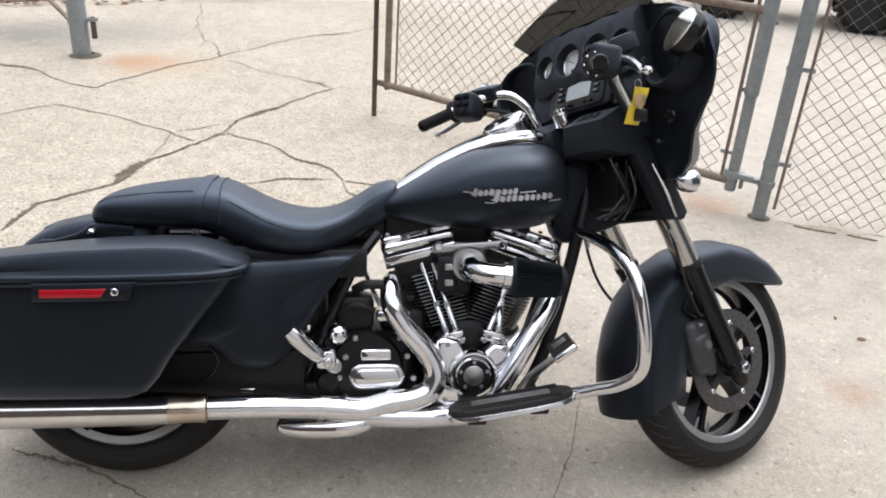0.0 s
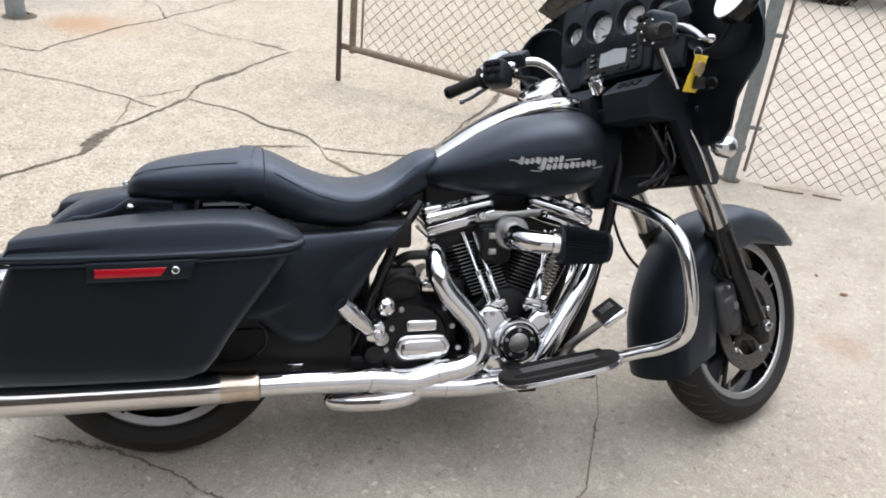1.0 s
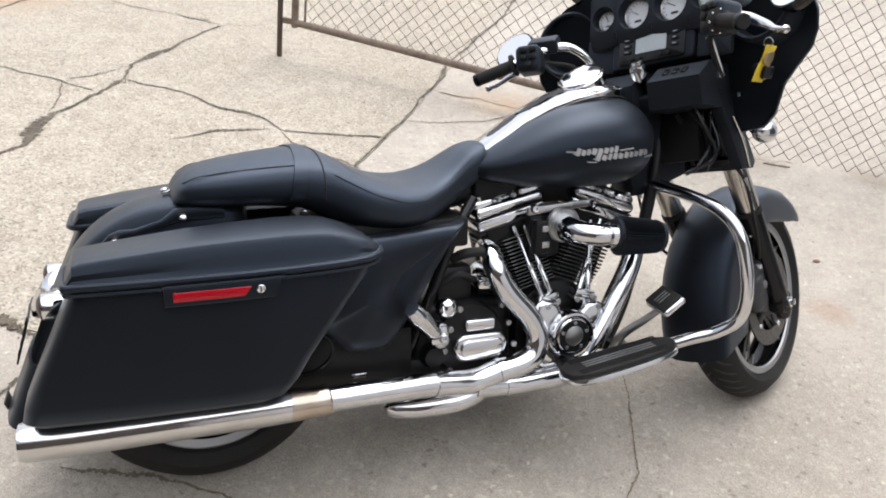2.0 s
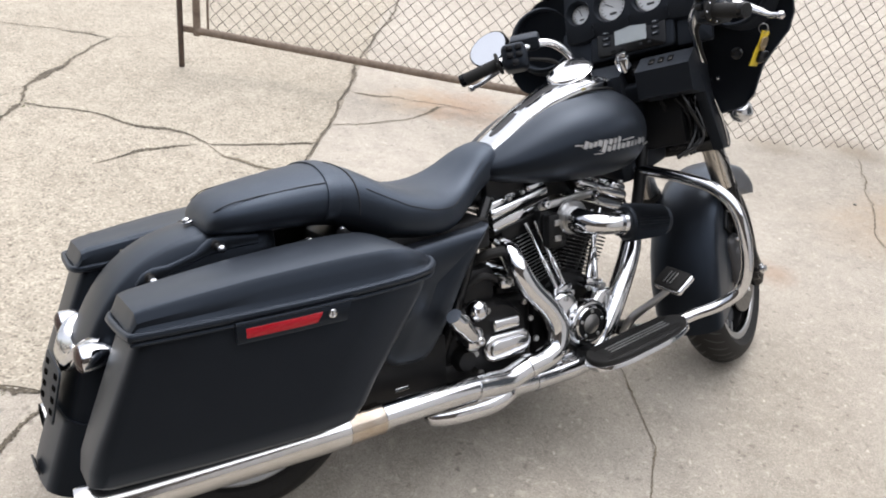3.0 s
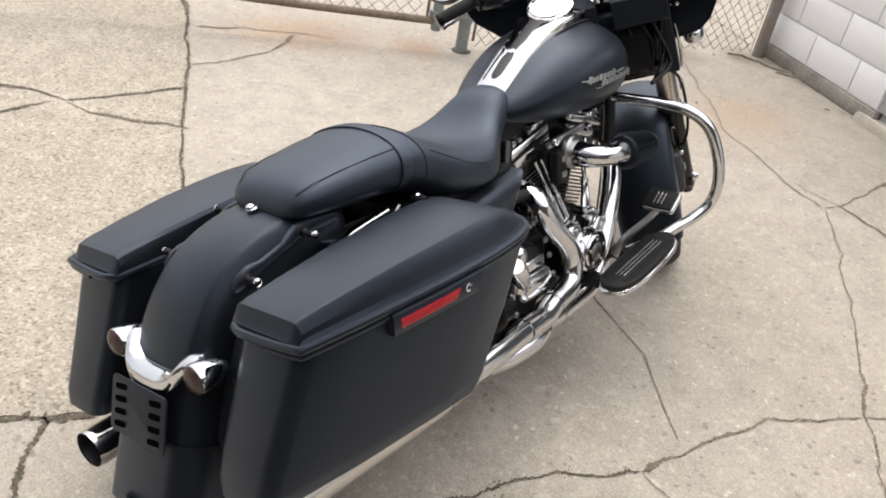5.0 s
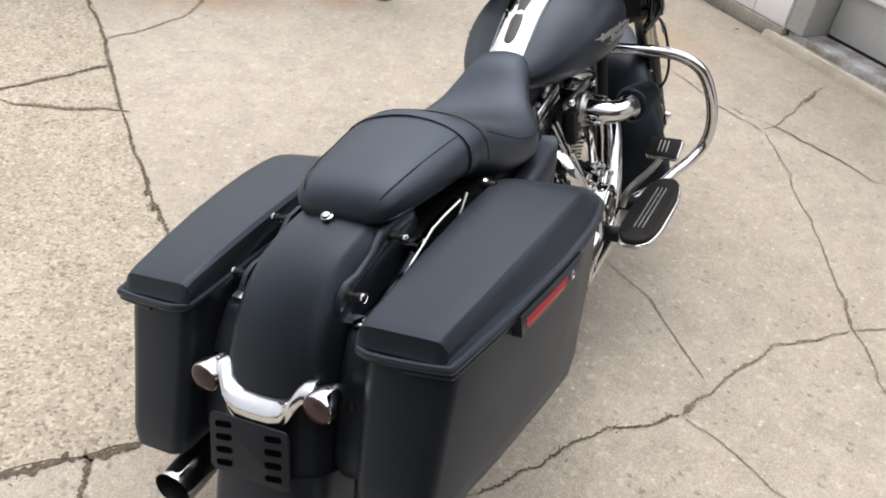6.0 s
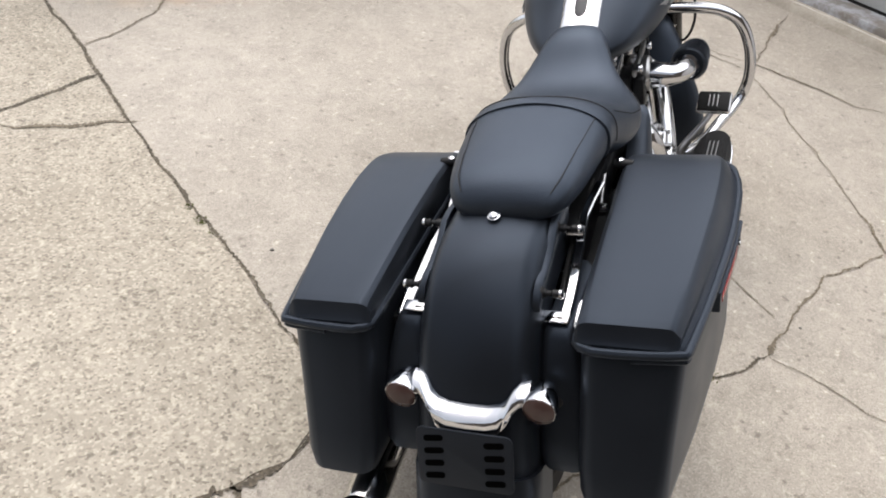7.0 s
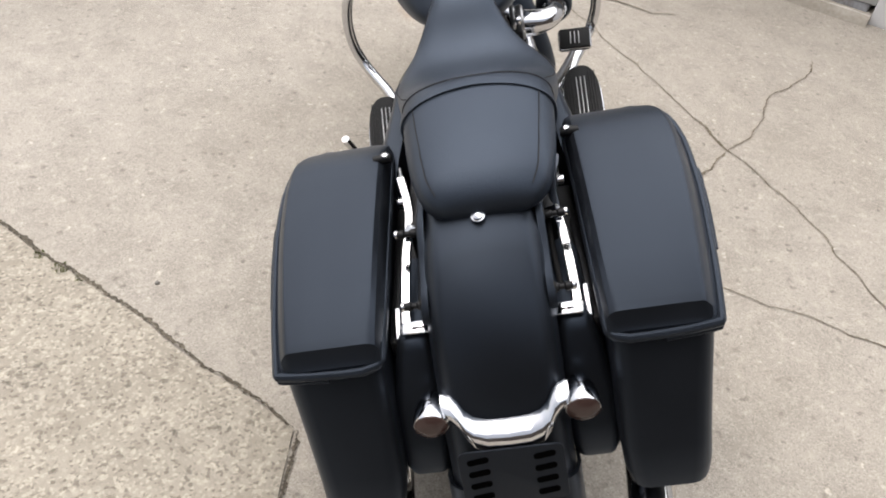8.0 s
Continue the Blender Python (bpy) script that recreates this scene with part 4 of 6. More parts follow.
FENDER_STATIONS = [(34.6, 0.364, 0.034, 0.0), (36.5, 0.363, 0.062, 0.002), (40, 0.360, 0.083, 0.010), (47, 0.358, 0.094, 0.024), (56, 0.356, 0.098, 0.048), (70, 0.354, 0.100, 0.066), (90, 0.353, 0.100, 0.072), (110, 0.356, 0.101, 0.082), (128, 0.363, 0.102, 0.097), (145, 0.369, 0.102, 0.116),
                   (160, 0.376, 0.102, 0.131), (175, 0.385, 0.102, 0.137), (186, 0.392, 0.100, 0.138), (194, 0.399, 0.098, 0.138), (198, 0.403, 0.096, 0.138)]
fp("front_fender", fender(FRONT, FENDER_STATIONS), M_MATTE, label="matte black front fender", sharp=50)
for side in (-1, 1):
    fp("fender_mount", block((0.06, 0.012, 0.09), (1.475, side * 0.106, 0.475), 0.004, (0, 30, 0)), M_GLOSS)
    bolts([(x, side * 0.112, z) for x, z in ((1.46, 0.50), (1.49, 0.455))], bike, M_CHROME, (0, side, 0), basis=STEER)

# fuel tank
TANK = [(0.655, 0.045, 0.732, 0.758), (0.672, 0.078, 0.722, 0.772), (0.70, 0.108, 0.712, 0.789), (0.75, 0.138, 0.702, 0.819), (0.82, 0.166, 0.691, 0.860), (0.90, 0.188, 0.685, 0.899), (0.98, 0.199, 0.682, 0.921),
        (1.04, 0.201, 0.683, 0.928), (1.09, 0.194, 0.690, 0.926), (1.125, 0.178, 0.705, 0.914), (1.15, 0.150, 0.728, 0.894), (1.165, 0.11, 0.757, 0.866), (1.172, 0.05, 0.79, 0.836)]
tank_rings = [oval(b, lo, hi, u, 40, 2.5, 2.1) for u, b, lo, hi in TANK]
tank = p("fuel_tank", loft([spline_ring for spline_ring in tank_rings]), M_MATTE, label="matte black teardrop fuel tank", sharp=60)
tank.modifiers.new("smooth", "SUBSURF").levels = 2
tank.modifiers["smooth"].render_levels = 2


def tank_side(u):
    return float(np.interp(u, [t[0] for t in TANK], [t[1] for t in TANK]))


# silver badge on each side of the tank: slanted strokes in two rows with underlines
def badge(side):
    bm = bmesh.new()
    rng = random.Random(4)
    outv = []

    def stroke(u0, w0, u1, w1, t):
        d = Vector((u1 - u0, 0, w1 - w0))
        if d.length < 1e-5:
            return
        s = Vector((-d.z, 0, d.x)).normalized() * t / 2
        a, b = Vector((u0, 0, w0)), Vector((u1, 0, w1))
        quad = []
        for q in (a + s, b + s, b - s, a - s):
            y = side * (tank_side(q.x) + 0.0006 - 0.9 * (q.z - 0.80) ** 2)
            quad.append((q.x, y, q.z))
        low = [bm.verts.new(q) for q in quad]
        top = [bm.verts.new((x, y + side * 0.004, z)) for x, y, z in quad]
        bm.faces.new(top)
        for i in range(4):
            bm.faces.new((low[i], low[(i + 1) % 4], top[(i + 1) % 4], top[i]))

    for u, w, n in ((0.890, 0.789, 8), (0.942, 0.772, 10)):
        x = u
        for k in range(n):
            wide, h = rng.uniform(0.008, 0.0125), (0.020 if k == 0 else 0.014) * rng.uniform(0.9, 1.1)
            z = w + (x - 0.89) * 0.07
            stroke(x + wide / 2, z, x + wide / 2 + 0.3 * h, z + h, wide)
            x += wide + 0.0045
        stroke(u - 0.004, w + (u - 0.89) * 0.07 + 0.0045, x, w + (x - 0.89) * 0.07 + 0.0045, 0.0022)
    stroke(0.868, 0.799, 0.900, 0.797, 0.003)
    stroke(1.01, 0.800, 1.05, 0.804, 0.003)
    stroke(1.088, 0.779, 1.120, 0.782, 0.003)
    stroke(0.922, 0.773, 0.947, 0.772, 0.002)
    return bm


for side in (-1, 1):
    p("badge", badge(side), M_BADGE, tank, "raised silver badge of slanted bars in two rows")

# chrome dash console on the tank
CONSOLE = [(0.690, 0.050, 0.780), (0.72, 0.050, 0.803), (0.757, 0.050, 0.828), (0.82, 0.052, 0.870), (0.90, 0.057, 0.911), (0.96, 0.067, 0.934), (1.01, 0.073, 0.946), (1.06, 0.073, 0.950), (1.10, 0.064, 0.944), (1.125, 0.05, 0.928)]
rings = []
for u, b, top in CONSOLE:
    lo = top - 0.03
    rings.append([Vector((u, y, z)) for y, z in ((-b, lo), (-b, top - 0.010), (-b * 0.93, top - 0.001), (-b * 0.8, top + 0.004), (-b * 0.4, top + 0.0065), (0, top + 0.007), (b * 0.4, top + 0.0065), (b * 0.8, top + 0.004), (b * 0.93, top - 0.001), (b, top - 0.010), (b, lo))])
console = p("dash_console", loft(rings), M_CHROME, tank, "chrome tank console", sharp=50)
inset = []
for u, b, top in ((0.736, 0.004, 0.814), (0.739, 0.011, 0.816), (0.747, 0.017, 0.8214), (0.760, 0.0195, 0.8300), (0.80, 0.020, 0.8568), (0.86, 0.021, 0.8905), (0.905, 0.022, 0.913), (0.930, 0.0225, 0.9227), (0.952, 0.023, 0.9312)):
    z = top + 0.0055
    inset.append([Vector((u, -b, z)), Vector((u, -b * 0.5, z + 0.003)), Vector((u, b * 0.5, z + 0.003)), Vector((u, b, z)), Vector((u, b, z - 0.008)), Vector((u, -b, z - 0.008))])
p("console_insert", loft(inset), M_CALIPER, tank, "dark grey inlay in the console")
CAP = Vector((1.009, -0.001, 0.960))
CAPUP = Vector((-0.48, -0.13, 0.87))
p("filler_bezel", lathe([(0.063, -0.075), (0.061, 0.002), (0.064, 0.005), (0.064, 0.010), (0.059, 0.012)], CAP, CAPUP, n=48), M_CHROME, tank, "chrome filler bezel")
p("filler_lid", lathe([(0.057, 0.010), (0.0585, 0.014), (0.057, 0.0165), (0.052, 0.0180), (0.041, 0.0193), (0.028, 0.0200), (0.014, 0.0204), (0.001, 0.0205)], CAP, CAPUP, n=48), M_MIRROR, tank, "round polished fuel filler lid")
p("tank_seam", tube([(u, side * (b + 0.004), z - 0.026) for side, rows in ((-1, CONSOLE), ) for u, b, z in rows], 0.003, 8), M_RUBBER, tank)
p("tank_seam", tube([(u, b + 0.004, z - 0.026) for u, b, z in CONSOLE], 0.003, 8), M_RUBBER, tank)

# seat
SEAT = [(-0.056, 0.062, 0.712, 0.728), (-0.050, 0.086, 0.704, 0.745), (-0.036, 0.104, 0.70, 0.762), (-0.008, 0.120, 0.697, 0.779), (0.06, 0.134, 0.694, 0.795), (0.14, 0.142, 0.690, 0.807), (0.21, 0.147, 0.684, 0.815), (0.25, 0.149, 0.672, 0.815),
        (0.285, 0.152, 0.652, 0.806), (0.33, 0.163, 0.634, 0.784), (0.385, 0.171, 0.622, 0.758), (0.45, 0.179, 0.617, 0.742), (0.51, 0.168, 0.617, 0.735), (0.565, 0.134, 0.635, 0.745), (0.61, 0.107, 0.66, 0.768), (0.65, 0.089, 0.69, 0.797), (0.685, 0.079, 0.70, 0.810), (0.705, 0.068, 0.735, 0.812), (0.715, 0.05, 0.765, 0.808)]
SEAT_V = -0.016


def seat_power(u):
    """The passenger pad slopes off to its sides and is boxier at its tail."""
    return 2.6 - 0.35 * min(1.0, max(0.0, (0.30 - u) / 0.08)) + 0.6 * min(1.0, max(0.0, (0.08 - u) / 0.1))


seat_rings = []
for u, b, lo, hi in SEAT:
    ring = oval(b, lo, hi, u, 40, 2.7, seat_power(u))
    dip = 0.016 * math.exp(-((u - 0.46) / 0.09) ** 2)
    for q in ring:
        if q.z > (lo + hi) / 2:
            q.z -= dip * math.cos(min(abs(q.y) / b, 1) * math.pi / 2)
        q.y += SEAT_V * min(1.0, max(0.0, (0.6 - u) / 0.2))
    seat_rings.append(ring)
seat = p("seat", loft(seat_rings), M_LEATHER, label="black vinyl two-up seat with stitched panels", sharp=60)
seat.modifiers.new("smooth", "SUBSURF").levels = 1
seat.modifiers["smooth"].render_levels = 2


def seat_at(u, f):
    """A point on the seat's skin: f from 0 (left lower edge) over the top to 1."""
    us = [s[0] for s in SEAT]
    b, lo, hi = (float(np.interp(u, us, [s[k] for s in SEAT])) for k in (1, 2, 3))
    a = math.pi * (-0.15 + 1.3 * f)
    x, y = math.cos(a), math.sin(a)
    e = seat_power(u) if y > 0 else 2.7
    z = (lo + hi) / 2 + (hi - lo) / 2 * math.copysign(abs(y) ** (2 / e), y)
    if y > 0:
        z -= 0.016 * math.exp(-((u - 0.46) / 0.09) ** 2) * math.cos(min(abs(x) ** (2 / e), 1) * math.pi / 2)
    return Vector((u, SEAT_V * min(1.0, max(0.0, (0.6 - u) / 0.2)) + b * math.copysign(abs(x) ** (2 / e), x), z))


strap = []
for k in range(41):
    f = k / 40
    c = seat_at(0.232 - 0.06 * abs(f - 0.5), f)
    out = (c - Vector((c.x, 0, 0.76))).normalized()
    strap.append([c + out * 0.0035 + Vector((0.015, 0, 0)), c + out * 0.0048, c + out * 0.0035 - Vector((0.015, 0, 0)), c - out * 0.004 - Vector((0.015, 0, 0)), c - out * 0.004 + Vector((0.015, 0, 0))])
p("seat_strap", loft(strap), M_LEATHER, seat, "black vinyl passenger strap", sharp=60)
for f0, f1 in ((0.30, 0.27), (0.70, 0.73)):
    p("seam", tube([seat_at(u, f0 + (f1 - f0) * (u + 0.035) / 0.24) + Vector((0, 0, 0.0005)) for u in np.linspace(-0.035, 0.205, 9)], 0.0011, 6, 3), M_THREAD, seat)
for f0, f1 in ((0.17, 0.24), (0.83, 0.76)):
    p("seam", tube([seat_at(u, f0 + (f1 - f0) * abs(u - 0.46) / 0.2) for u in np.linspace(0.29, 0.66, 13)], 0.0011, 6, 3), M_THREAD, seat)
p("piping", tube([seat_at(0.266, f) for f in np.linspace(0.06, 0.94, 17)], 0.0016, 6, 3), M_THREAD, seat)
p("seat_screw", lathe([(0.009, 0), (0.009, 0.007), (0.005, 0.010), (0.001, 0.011)], (-0.066, 0, 0.7225), (-0.2, 0, 0.95), n=16), M_CHROME, label="chrome seat screw")
p("seat_tab", lathe([(0.0125, 0), (0.0125, 0.003), (0.010, 0.0045), (0.001, 0.0045)], (-0.063, 0, 0.7215), (-0.2, 0, 0.95), n=20), M_CHROME)

# rear fender
REAR_FENDER = [(0.12, 0.715), (0.02, 0.722), (-0.07, 0.718), (-0.14, 0.702), (-0.20, 0.673), (-0.25, 0.632), (-0.29, 0.578), (-0.32, 0.52), (-0.345, 0.455), (-0.37, 0.39), (-0.392, 0.335), (-0.41, 0.29), (-0.425, 0.25)]


def arch(path, half, drop, shell, start, end):
    rings = []
    for i in range(start, end):
        a, b = Vector((*path[max(i - 1, 0)],)), Vector((*path[min(i + 1, len(path) - 1)],))
        d = (b - a).normalized()
        nrm = Vector((d.y, -d.x))
        if nrm.y < 0 and i < 5:
            nrm = -nrm
        if i >= 5 and nrm.x > 0:
            nrm = -nrm
        c = Vector(path[i])
        ring = []
        for s, grow in ((1, 0.0), (-1, -shell)):
            pts = []
            for k in range(33):
                f = -1 + k / 16
                if abs(f) < 0.6:
                    g = f / 0.6
                    y, dep = (half + grow) * g, 0.014 * abs(g) ** 2 + 0.028 * max(0.0, (abs(g) - 0.72) / 0.28) ** 1.7
                else:
                    g = (abs(f) - 0.6) / 0.4
                    y, dep = math.copysign(half + grow, f), 0.042 + 0.012 + drop * g
                q = c + nrm * (grow - dep)
                pts.append(Vector((q.x, y, q.y)))
            ring += pts if s > 0 else pts[::-1]
        rings.append(ring)
    return loft(rings)


rear_fender = p("rear_fender", arch(REAR_FENDER, 0.108, 0.07, 0.006, 0, 11), M_MATTE, label="matte black rear fender", sharp=55)
rear_fender.modifiers.new("smooth", "SUBSURF").levels = 1
LOWER = [(x - 0.007, z) for x, z in REAR_FENDER]
p("fender_tip", arch(LOWER, 0.116, 0.085, 0.006, 9, 13), M_MATTE, rear_fender, "matte black fender extension")
p("tip_badge", block((0.004, 0.07, 0.018), (-0.432, 0, 0.27), 0.001, (0, -20, 0)), M_DARK, rear_fender)

# rear lamps and number-plate bracket
bar = []
for v, u, top, low in ((-0.104, -0.306, 0.545, 0.518), (-0.088, -0.312, 0.545, 0.515), (-0.078, -0.320, 0.540, 0.505), (-0.068, -0.330, 0.526, 0.488), (-0.055, -0.337, 0.515, 0.474), (-0.035, -0.342, 0.511, 0.469), (0.0, -0.343, 0.510, 0.468)):
    bar.append((v, u, top, low))
bar = [(v - 0.005, u, top, low) for v, u, top, low in bar + [(-v, u, top, low) for v, u, top, low in bar[-2::-1]]]
p("lamp_bracket", loft([[Vector(q) for q in ((u + 0.018, v, top), (u + 0.006, v, top + 0.001), (u - 0.013, v, top - 0.009), (u - 0.018, v, top - 0.016), (u - 0.017, v, low + 0.003), (u - 0.012, v, low), (u, v, low))] for v, u, top, low in bar]), M_CHROME, label="curved chrome lamp bracket", sharp=40)
for side in (-1, 1):
    lamp = p("turn_signal", lathe([(0.006, -0.056), (0.015, -0.049), (0.023, -0.034), (0.0285, -0.012), (0.0295, 0.010), (0.028, 0.013)], (-0.318, side * 0.123 - 0.005, 0.518), (-0.97, 0, -0.02), n=28), M_CHROME, label="chrome bullet turn signal")
    p("lens", lathe([(0.0285, 0.009), (0.027, 0.015), (0.019, 0.021), (0.010, 0.0235), (0.001, 0.024)], (-0.318, side * 0.123 - 0.005, 0.518), (-0.97, 0, -0.02), n=28), M_AMBER, lamp, "smoked red lens")
    p("stem", rod((-0.308, side * 0.082, 0.525), (-0.313, side * 0.105, 0.520), 0.012), M_CHROME, lamp)
TAG = Matrix.Translation((-0.378, -0.003, 0.432)) @ pose(0, 0, 0, 90, 0, -90) @ pose(0, 0, 0, -16, 0, 0)
bracket = p("plate_bracket", plate(rounded(0.172, 0.108, 0.012), 0.004, TAG, 0.001), M_PLASTIC, label="black slotted number-plate bracket")
for side in (-1, 1):
    for k in range(4):
        # no cut: a thin black plate gives each slot its dark
        p("slot", moved(plate(rounded(0.036, 0.011, 0.005, 4), 0.0012), TAG @ pose(side * 0.054, 0.036 - k * 0.024, 0.0042, 0, 0, 8)), M_SLOT_DARK, bracket)

# bag rails and docking hardware
for side in (-1, 1):
    for u, w, v in ((-0.041, 0.689, 0.141), (-0.179, 0.645, 0.134)):
        d = p("docking_point", join(rod((u, side * 0.09, w), (u, side * v, w), 0.005), lathe([(0.006, 0), (0.008, 0.003), (0.008, 0.012), (0.005, 0.015), (0.005, 0.022), (0.008, 0.025), (0.007, 0.036), (0.003, 0.038)], (u, side * (v - 0.030), w), (0, side, 0), n=20)), M_ENGINE, label="black docking point with a chrome tip")
        p("docking_tip", lathe([(0.0085, 0), (0.0085, 0.004), (0.004, 0.007), (0.001, 0.0075)], (u, side * (v + 0.006), w), (0, side, 0), n=16), M_CHROME, d)
        p("grommet", lathe([(0.009, 0.0), (0.013, 0.003), (0.013, 0.009), (0.009, 0.012)], (u, side * 0.101, w), (0, side, 0), n=20), M_RUBBER, d)
    strut = [(0.05, 0.688, 0.011), (-0.02, 0.691, 0.016), (-0.052, 0.687, 0.016), (-0.085, 0.671, 0.009), (-0.14, 0.655, 0.009), (-0.17, 0.648, 0.015), (-0.192, 0.640, 0.014), (-0.207, 0.631, 0.006)]
    p("fender_strut", loft([[Vector((u, side * v, w + h * f)) for v, f in ((0.098, -1), (0.108, -1), (0.1115, -0.7), (0.1115, 0.7), (0.108, 1), (0.098, 1))] for u, w, h in strut]), M_MATTE, label="matte black strut along the fender", sharp=50)
    bar = [(0.15, 0.150, 0.676), (0.10, 0.140, 0.664), (0.06, 0.135, 0.655), (0.02, 0.137, 0.644), (-0.03, 0.142, 0.636), (-0.10, 0.145, 0.617), (-0.155, 0.146, 0.603), (-0.184, 0.145, 0.597)]
    rail = p("bag_rail", join(loft([[Vector((u, side * (v + dv), w + dw)) for dv, dw in ((-0.0085, -0.003), (-0.0085, 0.002), (-0.0065, 0.004), (0.0065, 0.004), (0.0085, 0.002), (0.0085, -0.003))] for u, v, w in bar]),
                              block((0.024, 0.050, 0.008), (-0.184, side * 0.1285, 0.599), 0.003, (0, -14, 0))), M_CHROME, label="polished L-shaped bag support rail", sharp=30)
    p("rail_plate", plate([(0.07, 0.0), (0.03, 0.012), (-0.012, 0.017), (-0.016, -0.012), (0.03, -0.010)], 0.005, Matrix.Translation((0.010, side * 0.128, 0.650)) @ pose(0, 0, 0, 0, 8, 0) @ Matrix.Diagonal((1, side, 1, 1)), 0.0015), M_CHROME, rail, "bright tapering rail plate")
    p("rail_outer", block((0.060, 0.012, 0.012), (-0.160, side * 0.164, 0.588), 0.003, (0, -18, 0)), M_CHROME, rail)
    p("seat_rail_rod", rod((0.187, side * 0.152, 0.676), (0.140, side * 0.151, 0.634), 0.004), M_STEEL)
    p("rod_boss", lathe([(0.006, 0), (0.009, 0.003), (0.009, 0.016), (0.005, 0.020)], (0.135, side * 0.146, 0.630), (0, side, 0), n=16), M_CHROME)
    p("bag_hinge", join(lathe([(0.009, -0.018), (0.011, 0), (0.009, 0.018)], (0.213, side * 0.187, 0.686), (0, 1, 0), n=14), rod((0.213, side * 0.17, 0.682), (0.213, side * 0.2, 0.682), 0.006)), M_ENGINE, label="black bag hinge")
    p("hinge_cap", lathe([(0.008, 0), (0.008, 0.005), (0.003, 0.008)], (0.213, side * 0.180, 0.692), (0, 0, 1), n=14), M_CHROME)
    cover = []
    for w, u0, v0, v1 in ((0.588, -0.190, 0.120, 0.154), (0.586, -0.202, 0.113, 0.162), (0.574, -0.214, 0.110, 0.167), (0.54, -0.232, 0.107, 0.176), (0.48, -0.262, 0.106, 0.188), (0.42, -0.288, 0.106, 0.190), (0.375, -0.305, 0.108, 0.188), (0.352, -0.302, 0.114, 0.182)):
        cover.append([Vector((u0 + 0.10 + x, side * ((v0 + v1) / 2 + y), w)) for x, y in rounded(0.20, v1 - v0, 0.016)])
    p("strut_cover", loft(cover), M_MATTE, label="satin black rounded strut cover beside the fender", sharp=50)
    # added black block that keeps the gap beside the fender dark
    p("gap_filler", block((0.36, 0.075, 0.03), (0.0, side * 0.140, 0.545), 0.010, (0, -10, 0)), M_ENGINE, label="black filler added to keep the gap between fender and bag dark")
    p("cover_plug", lathe([(0.010, 0), (0.010, 0.003), (0.006, 0.005), (0.001, 0.005)], (-0.262, side * 0.140, 0.478), (-0.95, 0, 0.3), n=16), M_ENGINE)
    p("cable", tube([(0.20, side * 0.125, 0.655), (0.08, side * 0.122, 0.640), (-0.03, side * 0.120, 0.612), (-0.12, side * 0.124, 0.585)], 0.005, 8), M_RUBBER)

for side in (-1, 1):
    p("seat_base", block((0.36, 0.13, 0.075), (0.45, side * 0.075, 0.607), 0.01), M_ENGINE, label="black seat base")
    p("wheel_guard", block((0.22, 0.016, 0.20), (0.24, side * 0.150, 0.43), 0.004), M_ENGINE, label="black inner guard beside the rear wheel")
    # added black plate stands in for the dark gap inside the bag
    p("bag_gap_plate", block((0.28, 0.02, 0.17), (-0.05, side * 0.170, 0.49), 0.004), M_ENGINE, label="black plate added for the dark gap inside the bag")
    p("under_seat_panel", block((0.32, 0.055, 0.110), (0.18, side * 0.110, 0.600), 0.012), M_ENGINE, label="black frame panel under the seat")

# saddlebags
BAG_BODY = [(0.6215, 0.322, -0.258, 0.186, 0.402), (0.585, 0.300, -0.276, 0.185, 0.404), (0.50, 0.232, -0.314, 0.184, 0.402), (0.43, 0.178, -0.346, 0.184, 0.400), (0.385, 0.150, -0.366, 0.187, 0.400), (0.356, 0.125, -0.372, 0.194, 0.396), (0.342, 0.095, -0.357, 0.21, 0.380)]
LID = [(0.340, 0.6325, 0.638, 0.03), (0.335, 0.632, 0.645, 0.016), (0.322, 0.632, 0.652, 0.006), (0.30, 0.631, 0.664, 0.001), (0.275, 0.630, 0.675, 0), (0.248, 0.629, 0.684, 0), (0.225, 0.6285, 0.6885, 0), (0.20, 0.628, 0.690, 0), (0.14, 0.626, 0.691, 0), (0.05, 0.623, 0.687, 0), (-0.05, 0.620, 0.680, 0), (-0.15, 0.617, 0.669, 0), (-0.242, 0.6145, 0.657, 0), (-0.258, 0.614, 0.652, 0.0), (-0.268, 0.6135, 0.628, 0.0), (-0.274, 0.613, 0.622, 0.008)]


def bag_outer(u):
    return float(np.interp(u, [-0.37, -0.28, -0.2, 0.0, 0.1, 0.2, 0.26, 0.31, 0.345], [0.332, 0.346, 0.362, 0.388, 0.397, 0.398, 0.393, 0.378, 0.342]))


